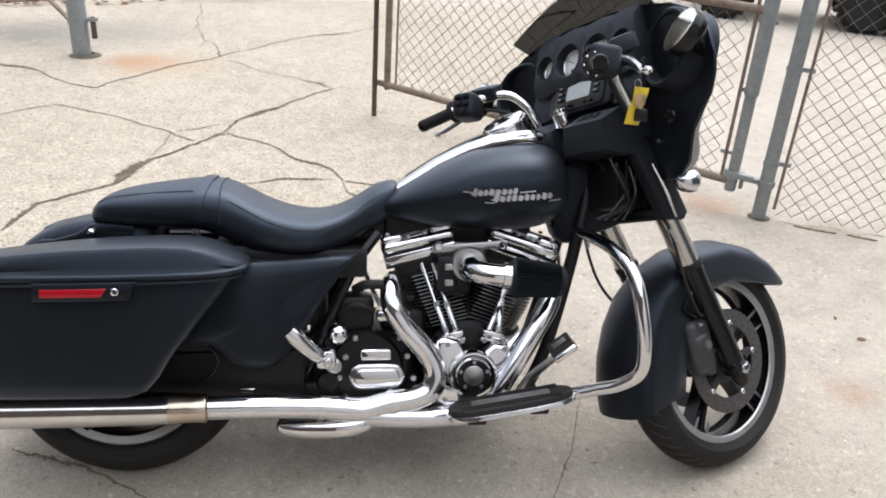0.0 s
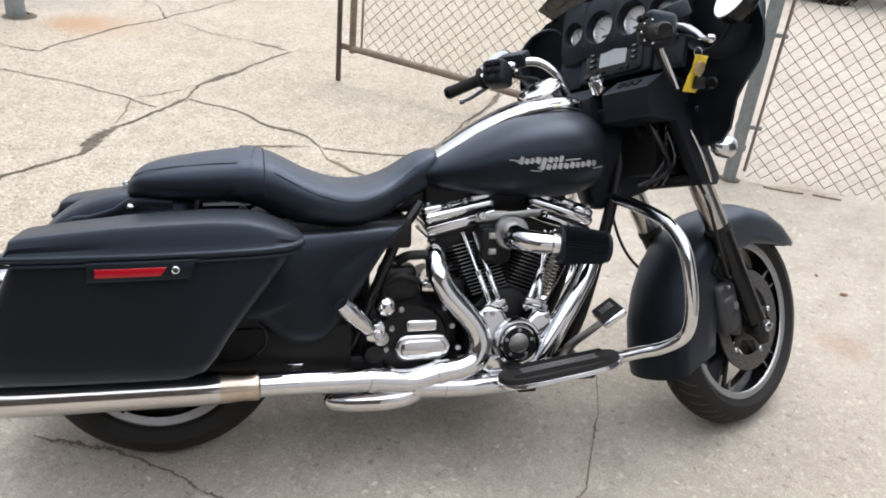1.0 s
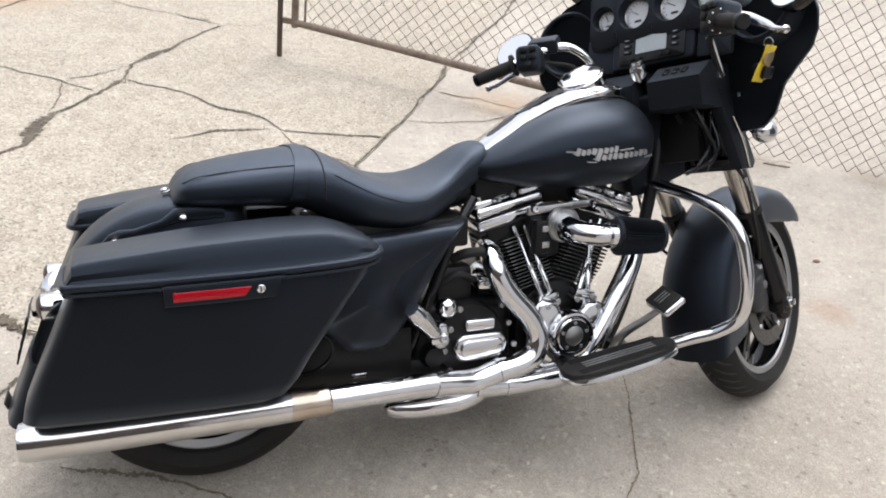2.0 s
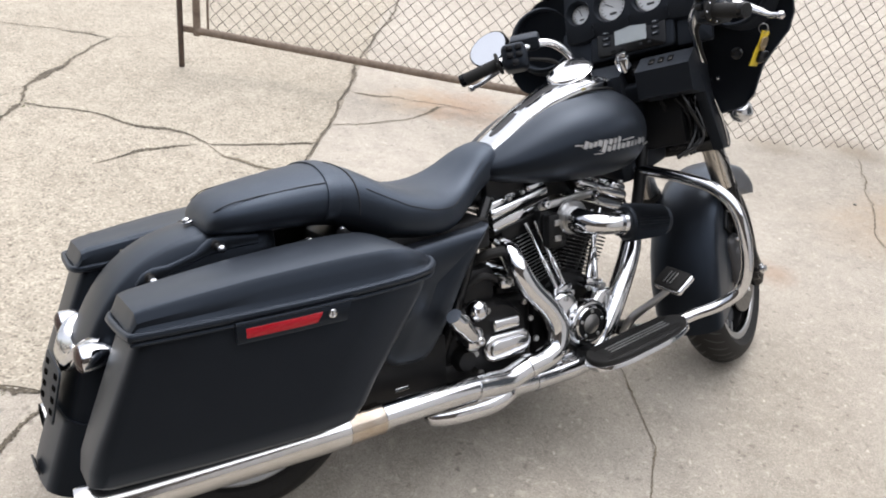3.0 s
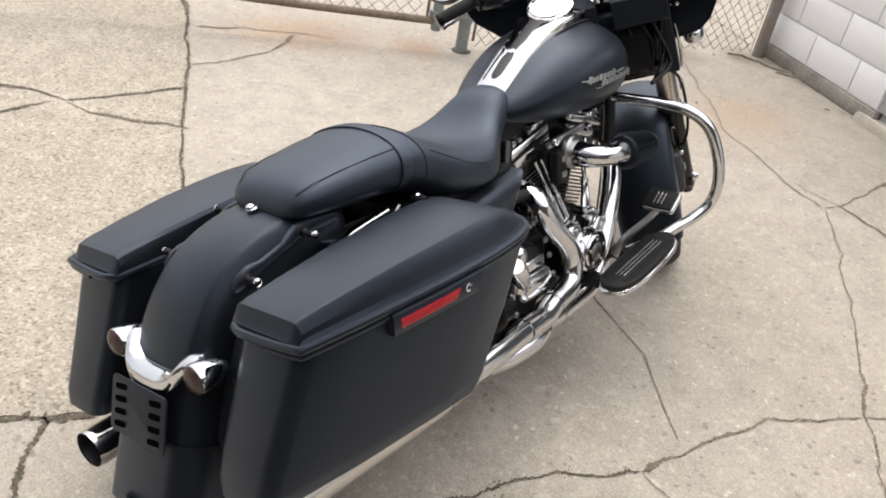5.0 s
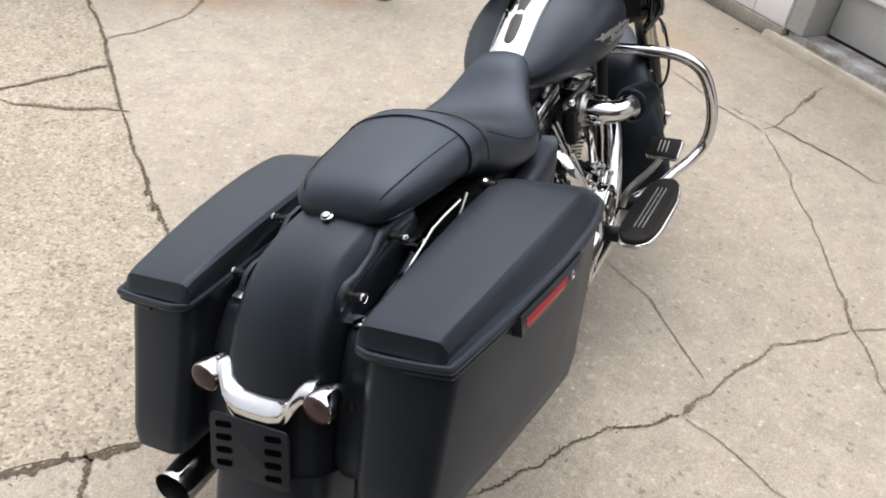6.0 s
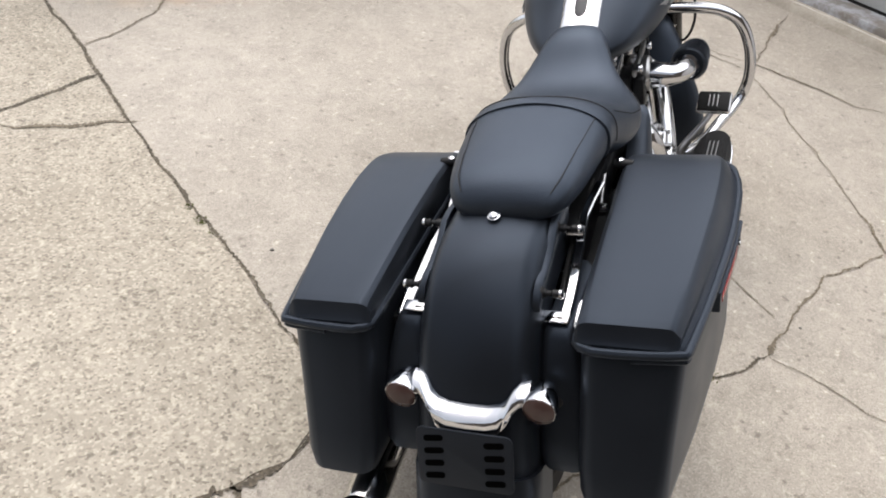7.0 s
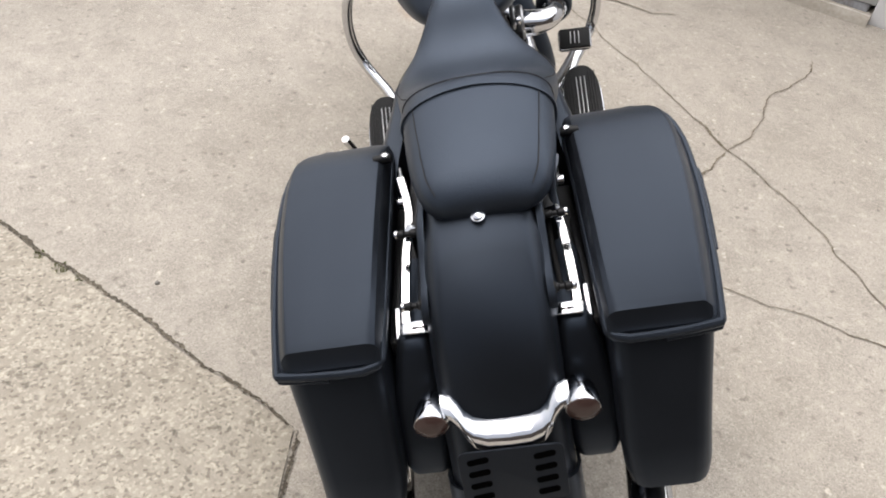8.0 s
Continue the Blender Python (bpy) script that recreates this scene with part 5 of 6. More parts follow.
def saddlebag(side):
    rings = []
    for k, (w, f, r, i, o) in enumerate(BAG_BODY):
        ring = []
        for cx, cy, a0 in ((f, o, 0), (r, o, 90), (r, i, 180), (f, i, 270)):
            rad = 0.030
            sx, sy = (-1 if cx == f else 1), (-1 if cy == o else 1)
            for j in range(5):
                a = radians(a0 + 22.5 * j)
                x = cx + sx * rad + rad * math.cos(a)
                lim = bag_outer(x) - (0.402 - o) - 0.003
                y = cy + sy * rad + rad * math.sin(a)
                if cy == o:
                    y -= o - lim
                z = w + (x - 0.04) * 0.034
                ring.append(Vector((x, side * y, z)))
        # even spacing along the long outer side
        out = []
        for q, nx in zip(ring, ring[1:] + ring[:1]):
            out.append(q)
            if (nx - q).length > 0.15:
                for t in (0.2, 0.4, 0.6, 0.8):
                    m = q.lerp(nx, t)
                    if abs(m.y) > 0.3:
                        m.y = side * (bag_outer(m.x) - (0.402 - o) - 0.003)
                    out.append(m)
        rings.append(out)
    body = p("saddlebag", loft(rings), M_MATTE, label="matte black hard saddlebag", sharp=45)
    rings = []
    for u, lo, hi, pinch in LID:
        i, o = 0.180 + pinch, bag_outer(u) + 0.004 - pinch
        h = hi - lo
        sect = [(i, lo), (i, lo + h * 0.55), (i + 0.006, lo + h * 0.85), (i + 0.014, lo + h * 0.97), (i + 0.022, hi), (i + 0.05, hi), (i + (o - i) * 0.60, hi), (i + (o - i) * 0.835, hi - h * 0.01), (i + (o - i) * 0.865, hi - h * 0.035), (i + (o - i) * 0.887, hi - h * 0.10),
                (i + (o - i) * 0.905, hi - h * 0.19), (i + (o - i) * 0.945, lo + h * 0.56), (o - 0.009, lo + h * 0.32), (o - 0.003, lo + h * 0.16), (o, lo + 0.006), (o, lo)]
        rings.append([Vector((u, side * y, z)) for y, z in sect])
    p("lid", loft(rings), M_MATTE, body, "matte black bag lid", sharp=24)
    lip = []
    for u, lo, hi, pinch in LID:
        lip.append((u, side * (bag_outer(u) + 0.0065 - pinch), lo + 0.002))
    lip = lip + [(-0.279, side * 0.27, 0.612), (-0.273, side * 0.19, 0.613), (-0.2, side * 0.182, 0.616), (0.1, side * 0.182, 0.625), (0.31, side * 0.186, 0.632), (0.336, side * 0.22, 0.633), (0.338, side * 0.30, 0.633)]
    p("lid_seal", tube(lip + lip[:1], 0.0078, 10, 3), M_MATTE, body, "raised seam lip")
    lip2 = [(u, y * 1.001, w - 0.0130) for u, y, w in lip[1:17]]
    p("seam_bead", tube(lip2, 0.0042, 8, 3), M_MATTE, body)
    # latch panel with red reflector
    def on_side(u, w, lift):
        return Vector((u, side * (bag_outer(u) + lift - (0.64 - w) * 0.0), w))

    def panel(name, u0, u1, w0, w1, lift, material, slope=0.034, label="", cut=0.012):
        n = 8
        rings = []
        for k in range(n + 1):
            u = u0 + (u1 - u0) * k / n
            dw = (u - 0.0) * slope
            wl, wh = w0 + dw, w1 + dw
            lean = cut * (1 if k == n else 0)
            rings.append([on_side(u - lean, wl, -0.01), on_side(u - lean, wl, lift - 0.002), on_side(u - lean * 0.9, wl + 0.003, lift), on_side(u, wh - 0.003, lift), on_side(u, wh, lift - 0.002), on_side(u, wh, -0.01)])
        return p(name, loft(rings), material, body, label)

    panel("latch_panel", -0.102, 0.114, 0.576, 0.615, 0.017, M_MATTE, label="black latch panel frame")
    panel("latch_lip", -0.103, 0.120, 0.612, 0.617, 0.0195, M_MATTE)
    panel("reflector", -0.086, 0.056, 0.583, 0.605, 0.0179, M_RED, label="red reflector strip")
    c = on_side(0.074, 0.599, 0.016)
    p("lock", lathe([(0.0085, 0), (0.0085, 0.004), (0.006, 0.005), (0.0055, 0.003), (0.001, 0.003)], c, (0, side, 0), n=20), M_CHROME, body, "chrome bag lock")
    # dark block for the shaded key slot
    p("key_slot", block((0.002, 0.002, 0.008), c + Vector((0, side * 0.004, 0)), 0), M_DARK, body)
    return body


saddlebag(-1)
saddlebag(1)


# side covers
def shaped_panel(name, outline, v0, v1, side, material, label, bulge=0.012):
    """A curved body panel: outline in u, w; v0 at its rim, bulging outwards."""
    cx, cw = sum(q[0] for q in outline) / len(outline), sum(q[1] for q in outline) / len(outline)
    pts = [Vector((u, 0, w)) for u, w in outline]
    loop = spline([tuple(q) for q in pts + pts[:1]], 4)[:-1]
    rings = []
    for f, lift in ((1.0, -0.03), (1.0, 0.0), (0.985, 0.006), (0.94, bulge * 0.45), (0.86, bulge * 0.68), (0.72, bulge * 0.86), (0.5, bulge * 0.97), (0.25, bulge)):
        rings.append([Vector((cx + (q.x - cx) * f, side * (v0 + (v1 - v0) * (q.x - 0.25) / 0.4 + lift), cw + (q.z - cw) * f)) for q in loop])
    return p(name, loft(rings), material, None, label, sharp=80)


for side in (-1, 1):
    shaped_panel("side_cover", [(0.30, 0.622), (0.45, 0.628), (0.575, 0.634), (0.602, 0.638), (0.556, 0.578), (0.508, 0.505), (0.458, 0.425), (0.420, 0.376), (0.385, 0.352), (0.31, 0.358), (0.272, 0.388), (0.235, 0.418), (0.19, 0.432), (0.195, 0.52), (0.24, 0.60)], 0.205, 0.165, side, M_MATTE, "matte black side cover", 0.030)

# ---- frame and engine ----
p("frame_backbone", join(tube([(1.22, 0, 0.86), (1.0, 0, 0.74), (0.75, 0, 0.70), (0.55, 0, 0.66), (0.3, 0, 0.64)], 0.035, 14), block((0.30, 0.20, 0.22), (0.38, 0, 0.54), 0.02), block((0.20, 0.26, 0.20), (0.36, 0, 0.40), 0.02)), M_ENGINE, label="black steel frame")
for side in (-1, 1):
    p("downtube", tube([(1.245, side * 0.040, 0.85), (1.21, side * 0.075, 0.70), (1.155, side * 0.095, 0.48), (1.105, side * 0.100, 0.32), (1.04, side * 0.10, 0.22), (0.90, side * 0.10, 0.18), (0.5, side * 0.11, 0.19)], 0.017, 14), M_ENGINE, label="black frame downtube")
    p("seat_rail", tube([(0.66, side * 0.09, 0.68), (0.60, side * 0.12, 0.60), (0.53, side * 0.135, 0.45), (0.47, side * 0.13, 0.30)], 0.014, 12), M_GLOSS)
p("under_tank_shroud", block((0.40, 0.11, 0.10), (0.88, 0, 0.695), 0.012), M_ENGINE, label="black wiring shroud under the tank")
p("steering_head", lathe([(0.04, -0.09), (0.04, 0.09)], (1.305, 0, 0.86), (-0.438, 0, 0.899), n=24), M_GLOSS)
p("neck_cover", block((0.20, 0.13, 0.22), (1.22, 0, 0.77), 0.03, (0, -20, 0)), M_PLASTIC, label="black neck cover")

CRANK = Vector((0.905, 0, 0.325))
crankcase = p("crankcase", join(lathe([(0.10, -0.11), (0.118, -0.10), (0.118, 0.10), (0.10, 0.11)], CRANK, (0, 1, 0), n=40), block((0.24, 0.22, 0.14), (0.90, 0, 0.27), 0.02)), M_ENGINE, label="black engine crankcase")


def cylinder(lean, dist):
    up = Vector((math.sin(radians(lean)), 0, math.cos(radians(lean))))
    m = Matrix.Translation(CRANK) @ Matrix.Rotation(radians(lean), 4, "Y")
    barrel = p("cylinder", moved(lathe([(0.062, 0.09), (0.062, 0.30)], n=28), m), M_ENGINE, label="black finned cylinder")
    level = Matrix.Rotation(radians(-lean * (0.40 if lean < 0 else 0.22)), 4, "Y")
    top = Matrix.Translation((0, 0, 0.345)) @ level @ Matrix.Translation((0, 0, -0.345))
    for k in range(15):
        h = 0.118 + k * 0.0105
        grow = 0.006 * math.sin(k / 14 * math.pi)
        p("fin", moved(plate(rounded(0.192 + grow * 2, 0.162 + grow, 0.050), 0.0042), m @ Matrix.Translation((0, 0, h)) @ level), M_GLOSS, barrel)
    p("fin_edges", moved(join(*[moved(tube([(x, -0.0812 - 0.003 * math.sin(k / 14 * math.pi), 0.0021) for x in (-0.05, 0.0, 0.05)], 0.0012, 6, smooth=False), Matrix.Translation((0, 0, 0.118 + k * 0.0105)) @ level) for k in range(15)]), m), M_FIN, barrel, "grey cut fin edges")
    head = p("cylinder_head", moved(join(block((0.17, 0.16, 0.05), (0, 0, 0.30), 0.012), block((0.15, 0.15, 0.012), (0, 0, 0.275), 0.002)), m), M_ENGINE, barrel)
    rocker = p("rocker_box", moved(join(block((0.194, 0.162, 0.028), (0, 0, 0.323), 0.006, seg=2), block((0.200, 0.172, 0.034), (0, 0, 0.356), 0.015, seg=4), block((0.060, 0.150, 0.030), (-0.066, 0, 0.374), 0.010, seg=3), block((0.060, 0.150, 0.030), (0.066, 0, 0.374), 0.010, seg=3), block((0.19, 0.110, 0.030), (0, 0, 0.378), 0.012, seg=4)), m @ top), M_CHROME, None, "polished chrome rocker box")
    for q, ax in [((x, y, 0.371), (0, 0, 1)) for x in (-0.022, 0.022) for y in (-0.070, 0.070)] + [((x, y, 0.389), (0, 0, 1)) for x in (-0.075, 0.075) for y in (-0.066, 0.066)]:
        p("bolt", moved(bolt(q, ax, 0.007, 0.008), m @ top), M_STEEL, rocker)
    p("gasket", moved(join(block((0.196, 0.168, 0.006), (0, 0, 0.3075), 0.001), block((0.195, 0.165, 0.005), (0, 0, 0.3385), 0.001)), m @ top), M_ENGINE, rocker, "black gasket")
    return up


cylinder(-23, 0)
cylinder(25, 0)
# pushrod tubes
for foot, tops in ((Vector((0.855, -0.135, 0.418)), ((0.775, 0.60), (0.805, 0.60))), (Vector((0.966, -0.135, 0.418)), ((1.035, 0.60), (1.005, 0.60)))):
    for k, (u, w) in enumerate(tops):
        f = foot + Vector(((k - 0.5) * 0.028, 0, 0))
        t = Vector((u, -0.092, w))
        rodp = p("pushrod_tube", tube([f, f.lerp(t, 0.42), f.lerp(t, 0.44), t], [0.0085, 0.0085, 0.0058, 0.0058], 14, smooth=False), M_CHROME, label="chrome pushrod tube")
        p("pushrod_collar", tube([f.lerp(t, 0.38), f.lerp(t, 0.45)], 0.0100, 14, smooth=False), M_CHROME, rodp)
for u in (0.855, 0.966):
    lifter = p("lifter_block", join(block((0.062, 0.045, 0.020), (u, -0.130, 0.414), 0.007, (0, -14 if u < 0.9 else 14, 0)), block((0.074, 0.05, 0.010), (u, -0.128, 0.398), 0.004, (0, -14 if u < 0.9 else 14, 0))), M_CHROME, label="chrome lifter block")
    bolts([(u + d, -0.152, 0.402) for d in (-0.026, 0.026)], lifter, M_STEEL, (0, -1, 0))
# cam cover
cam_out = [(0.806, 0.405), (0.826, 0.418), (0.868, 0.410), (0.89, 0.365), (0.935, 0.372), (0.96, 0.40), (1.0, 0.395), (1.012, 0.36), (0.985, 0.30), (0.965, 0.255), (0.94, 0.232), (0.835, 0.226), (0.808, 0.240), (0.802, 0.30)]
cam_cover = p("cam_cover", plate([(u, -w) for u, w in cam_out], 0.045, pose(0, -0.135, 0, 90, 0, 0) @ Matrix.Diagonal((1, -1, 1, 1)) @ Matrix.Diagonal((1, -1, 1, 1)) @ Matrix.Diagonal((1, -1, 1, 1)), 0.014, 3), M_CHROME, label="polished cam cover", sharp=50)
TIMER = Vector((0.905, -0.18, 0.322))
p("timer_ring", lathe([(0.064, -0.02), (0.063, 0.016), (0.060, 0.021), (0.0545, 0.022), (0.0535, 0.010)], TIMER, (0, -1, 0), n=48), M_CHROME, cam_cover)
p("timer_groove", lathe([(0.054, 0.0), (0.054, 0.014), (0.049, 0.014), (0.049, 0.0)], TIMER, (0, -1, 0), n=48), M_ENGINE, cam_cover, "black painted groove")
timer = p("timer_cover", lathe([(0.0505, 0.0), (0.0500, 0.018), (0.0455, 0.024), (0.028, 0.025), (0.026, 0.021), (0.001, 0.021)], TIMER, (0, -1, 0), n=48), M_CHROME, cam_cover, "round timer cover with five screws")
p("timer_inlay", lathe([(0.0435, 0.020), (0.0435, 0.0255), (0.0275, 0.0258), (0.0275, 0.020)], TIMER, (0, -1, 0), n=48), M_ENGINE, cam_cover, "black painted ring")
p("timer_face", lathe([(0.0265, 0.0), (0.0265, 0.0255), (0.024, 0.027), (0.001, 0.027)], TIMER, (0, -1, 0), n=36), M_STEEL, cam_cover)
bolts([TIMER + Vector((0.036 * math.cos(a), -0.024, 0.036 * math.sin(a))) for a in np.linspace(0.3, 0.3 + 2 * math.pi, 5, endpoint=False)], cam_cover, M_STEEL, (0, -1, 0), 0.0052, 0.005)
bolts([(u, -0.178, w) for u, w in ((0.838, 0.40), (0.835, 0.25), (0.99, 0.385), (0.95, 0.25))], cam_cover, M_STEEL, (0, -1, 0))
# transmission
trans = p("transmission", join(block((0.28, 0.24, 0.20), (0.62, -0.02, 0.325), 0.03, seg=3), block((0.12, 0.2, 0.12), (0.73, 0, 0.42), 0.03), lathe([(0.09, 0.0), (0.10, 0.02), (0.10, 0.10)], (0.63, -0.155, 0.33), (0, 1, 0), n=36)), M_ENGINE, label="black transmission case")
p("clutch_cover", join(plate(rounded(0.148, 0.072, 0.034, 7), 0.022, pose(0.656, -0.150, 0.312, 90, 0, 0), 0.009, 3), plate(rounded(0.118, 0.046, 0.022, 7), 0.008, pose(0.656, -0.172, 0.312, 90, 0, 0), 0.004, 2)), M_CHROME, trans, "capsule-shaped chrome clutch cover", sharp=50)
p("top_cover", join(plate(rounded(0.082, 0.030, 0.008, 5), 0.022, pose(0.653, -0.150, 0.372, 90, 0, 0), 0.006, 3)), M_CHROME, trans, "small stepped chrome cover", sharp=50)
bolts([(u, -0.156, w) for u, w in ((0.575, 0.365), (0.735, 0.365), (0.56, 0.31), (0.752, 0.305), (0.575, 0.255), (0.735, 0.25), (0.60, 0.415), (0.715, 0.415))], trans, M_STEEL, (0, -1, 0), 0.0085, 0.008)
p("dipstick", lathe([(0.026, 0), (0.028, 0.01), (0.026, 0.022), (0.018, 0.034), (0.004, 0.040)], (0.555, -0.17, 0.425), (0.0, -0.75, 0.66), n=24), M_CHROME, trans, "domed chrome filler plug")
p("starter", join(lathe([(0.034, 0), (0.034, 0.10), (0.026, 0.115)], (0.71, -0.03, 0.462), (0, -1, 0.1), n=24), block((0.09, 0.06, 0.03), (0.70, -0.115, 0.468), 0.010)), M_CHROME, trans, "chrome starter cover")
bolts([(u, -0.148, 0.472) for u in (0.675, 0.70, 0.73)], trans, M_STEEL, (0, -1, 0))
p("oil_plug", lathe([(0.02, 0), (0.02, 0.012), (0.014, 0.016), (0.001, 0.016)], (0.545, -0.165, 0.345), (0, -1, 0), n=20), M_STEEL, trans)
p("oil_hose", tube([(0.60, -0.10, 0.53), (0.63, -0.13, 0.55), (0.69, -0.13, 0.545), (0.72, -0.10, 0.50)], 0.013, 10), M_RUBBER)
p("oil_hose", tube([(0.56, -0.12, 0.47), (0.60, -0.14, 0.50), (0.65, -0.13, 0.48)], 0.009, 10), M_RUBBER)
p("hose_bracket", block((0.10, 0.08, 0.10), (0.60, -0.09, 0.47), 0.02), M_ENGINE)
p("rear_master", join(lathe([(0.03, 0), (0.032, 0.03), (0.025, 0.05)], (0.53, -0.12, 0.30), (0, -1, 0), n=24), block((0.12, 0.10, 0.07), (0.50, -0.10, 0.26), 0.015)), M_ENGINE)
p("primary_cover", loft([[Vector((x, v, z)) for x, z in [(0.75 + (0.30 if c else 0.24) * s * math.cos(a), 0.30 + (0.115 if c else 0.09) * s * math.sin(a)) for a in np.linspace(0, 2 * math.pi, 32, endpoint=False)]] for v, s, c in ((0.11, 1, 1), (0.19, 1, 1), (0.21, 0.96, 1), (0.222, 1, 0))]), M_GLOSS, label="black primary cover")
# air intake
ELBOW = [(0.900, -0.13, 0.60), (0.898, -0.175, 0.598), (0.908, -0.207, 0.597), (0.938, -0.229, 0.595), (0.985, -0.236, 0.592)]
intake = p("air_intake", tube(ELBOW, [0.037, 0.034, 0.030, 0.028, 0.027], 28, 8), M_CHROME, label="polished intake elbow")
p("backing_plate", lathe([(0.03, 0), (0.046, 0.004), (0.047, 0.016), (0.043, 0.022), (0.040, 0.022)], (0.895, -0.125, 0.605), (0, -1, 0), n=36), M_STEEL, intake)
p("intake_bracket", block((0.20, 0.012, 0.020), (0.90, -0.118, 0.648), 0.004, (0, -4, 0)), M_STEEL, intake, "steel bracket")
bolts([(u, -0.124, 0.65) for u in (0.815, 0.985)], intake, M_CHROME, (0, -1, 0), 0.012, 0.014)
p("throttle_body", join(block((0.10, 0.10, 0.12), (0.86, -0.06, 0.57), 0.02), block((0.05, 0.03, 0.09), (0.84, -0.125, 0.575), 0.008)), M_ENGINE, intake)
for w in (0.598, 0.556):
    p("throttle_screw", block((0.022, 0.006, 0.016), (0.843, -0.142, w), 0.002), M_STEEL, intake)
FA, FB = Vector((0.977, -0.236, 0.592)), Vector((1.122, -0.245, 0.579))
p("filter_clamp", tube([FA - (FB - FA) * 0.07, FA + (FB - FA) * 0.055], 0.0335, 28, smooth=False), M_CHROME, intake, "steel hose clamp")
axis = (FB - FA).normalized()
s1 = axis.cross(Vector((0, 0, 1))).normalized()
s2 = s1.cross(axis)
rings = []
for f, r, amp in ((0.05, 0.034, 0), (0.06, 0.041, 0.0), (0.10, 0.0445, 0.0), (0.13, 0.0465, 0.0046), (0.90, 0.0385, 0.0040), (0.92, 0.0385, 0.0), (0.985, 0.038, 0.0), (1.0, 0.033, 0.0), (1.0, 0.004, 0)):
    rings.append([FA.lerp(FB, f) + (s1 * math.cos(a) + s2 * math.sin(a)) * (r + (amp if k % 2 else -amp)) for k, a in enumerate(np.linspace(0, 2 * math.pi, 84, endpoint=False))])
p("air_filter", loft(rings), M_PLASTIC, intake, "black pleated cone air filter", sharp=20)

# exhaust
HR = [(0.700, -0.085, 0.552), (0.692, -0.135, 0.542), (0.692, -0.168, 0.508), (0.722, -0.178, 0.452), (0.780, -0.182, 0.385), (0.806, -0.185, 0.330), (0.795, -0.190, 0.283), (0.755, -0.195, 0.262), (0.69, -0.20, 0.253), (0.62, -0.208, 0.240), (0.56, -0.218, 0.248), (0.50, -0.228, 0.258), (0.38, -0.242, 0.267), (0.235, -0.252, 0.272)]
p("rear_exhaust_shield", tube(HR, [0.026, 0.028, 0.028, 0.029, 0.030, 0.031, 0.031, 0.031, 0.031, 0.032, 0.032, 0.030, 0.030, 0.030], 24, 6), M_CHROME, label="curved chrome exhaust heat shield")
HF = [(1.135, -0.075, 0.545), (1.130, -0.115, 0.525), (1.105, -0.140, 0.475), (1.05, -0.160, 0.390), (0.99, -0.175, 0.300), (0.955, -0.18, 0.245), (0.90, -0.185, 0.212), (0.80, -0.19, 0.207), (0.70, -0.20, 0.214), (0.62, -0.208, 0.224)]
p("front_exhaust_shield", tube(HF, [0.026, 0.028, 0.029, 0.030, 0.030, 0.030, 0.029, 0.029, 0.029, 0.029], 24, 6), M_CHROME, label="straight chrome exhaust heat shield")
p("crossover_pipe", tube([(0.63, -0.20, 0.208), (0.59, -0.208, 0.198), (0.54, -0.208, 0.194), (0.47, -0.192, 0.189), (0.425, -0.175, 0.187), (0.408, -0.167, 0.187), (0.399, -0.163, 0.187)], [0.029, 0.029, 0.029, 0.029, 0.027, 0.020, 0.006], 20, 6), M_CHROME, label="chrome crossover pipe shield under the engine")
p("crossover_pipe", tube([(0.47, -0.185, 0.190), (0.42, -0.10, 0.19), (0.40, 0.0, 0.195), (0.43, 0.12, 0.2), (0.5, 0.2, 0.22)], 0.022, 16, 6), M_ENGINE, label="dark crossover pipe")
for a, b, r in (((0.520, -0.2255, 0.2545), (0.505, -0.2275, 0.2575), 0.0325), ((0.72, -0.198, 0.2125), (0.705, -0.1995, 0.2135), 0.031), ((0.70, -0.199, 0.255), (0.685, -0.2005, 0.2525), 0.0335)):
    p("pipe_joint", rod(a, b, r, 24), M_CHROME)
for side in (-1, 1):
    p("muffler_collar", tube([(0.240, side * 0.2517, 0.272), (0.2355, side * 0.252, 0.272), (0.2335, side * 0.2522, 0.272), (0.205, side * 0.254, 0.2727), (0.175, side * 0.2553, 0.2737), (0.150, side * 0.2553, 0.274)], [0.0305, 0.0360, 0.0365, 0.0350, 0.0375, 0.0392], 26, smooth=False), M_TINT, label="heat-tinted flared muffler collar")
    muf = p("muffler", tube([(0.168, side * 0.2555, 0.274), (0.10, side * 0.253, 0.2735), (-0.28, side * 0.236, 0.269), (-0.378, side * 0.226, 0.267), (-0.390, side * 0.225, 0.2668)], [0.0375, 0.0405, 0.0415, 0.0415, 0.039], 30, smooth=False, cap=False), M_MUFFLER, label="long chrome muffler")
    p("muffler_tip", join(tube([(-0.387, side * 0.2253, 0.2668), (-0.378, side * 0.226, 0.267), (-0.25, side * 0.2385, 0.2695)], [0.0385, 0.036, 0.034], 28, smooth=False, cap=False), rod((-0.262, side * 0.2372, 0.2692), (-0.255, side * 0.238, 0.2694), 0.034, 28)), M_ENGINE, muf, "dark muffler opening")
    p("muffler_hanger", block((0.05, 0.02, 0.06), (0.05, side * 0.235, 0.325), 0.004), M_ENGINE)
p("left_exhaust_pipe", tube([(0.48, 0.18, 0.21), (0.40, 0.24, 0.24), (0.30, 0.25, 0.268), (0.235, 0.252, 0.272)], 0.029, 20), M_ENGINE)
for side in (-1, 1):
    p("lower_panel", block((0.42, 0.012, 0.15), (0.26, side * 0.160, 0.310), 0.004), M_ENGINE, label="black panel under the side cover")

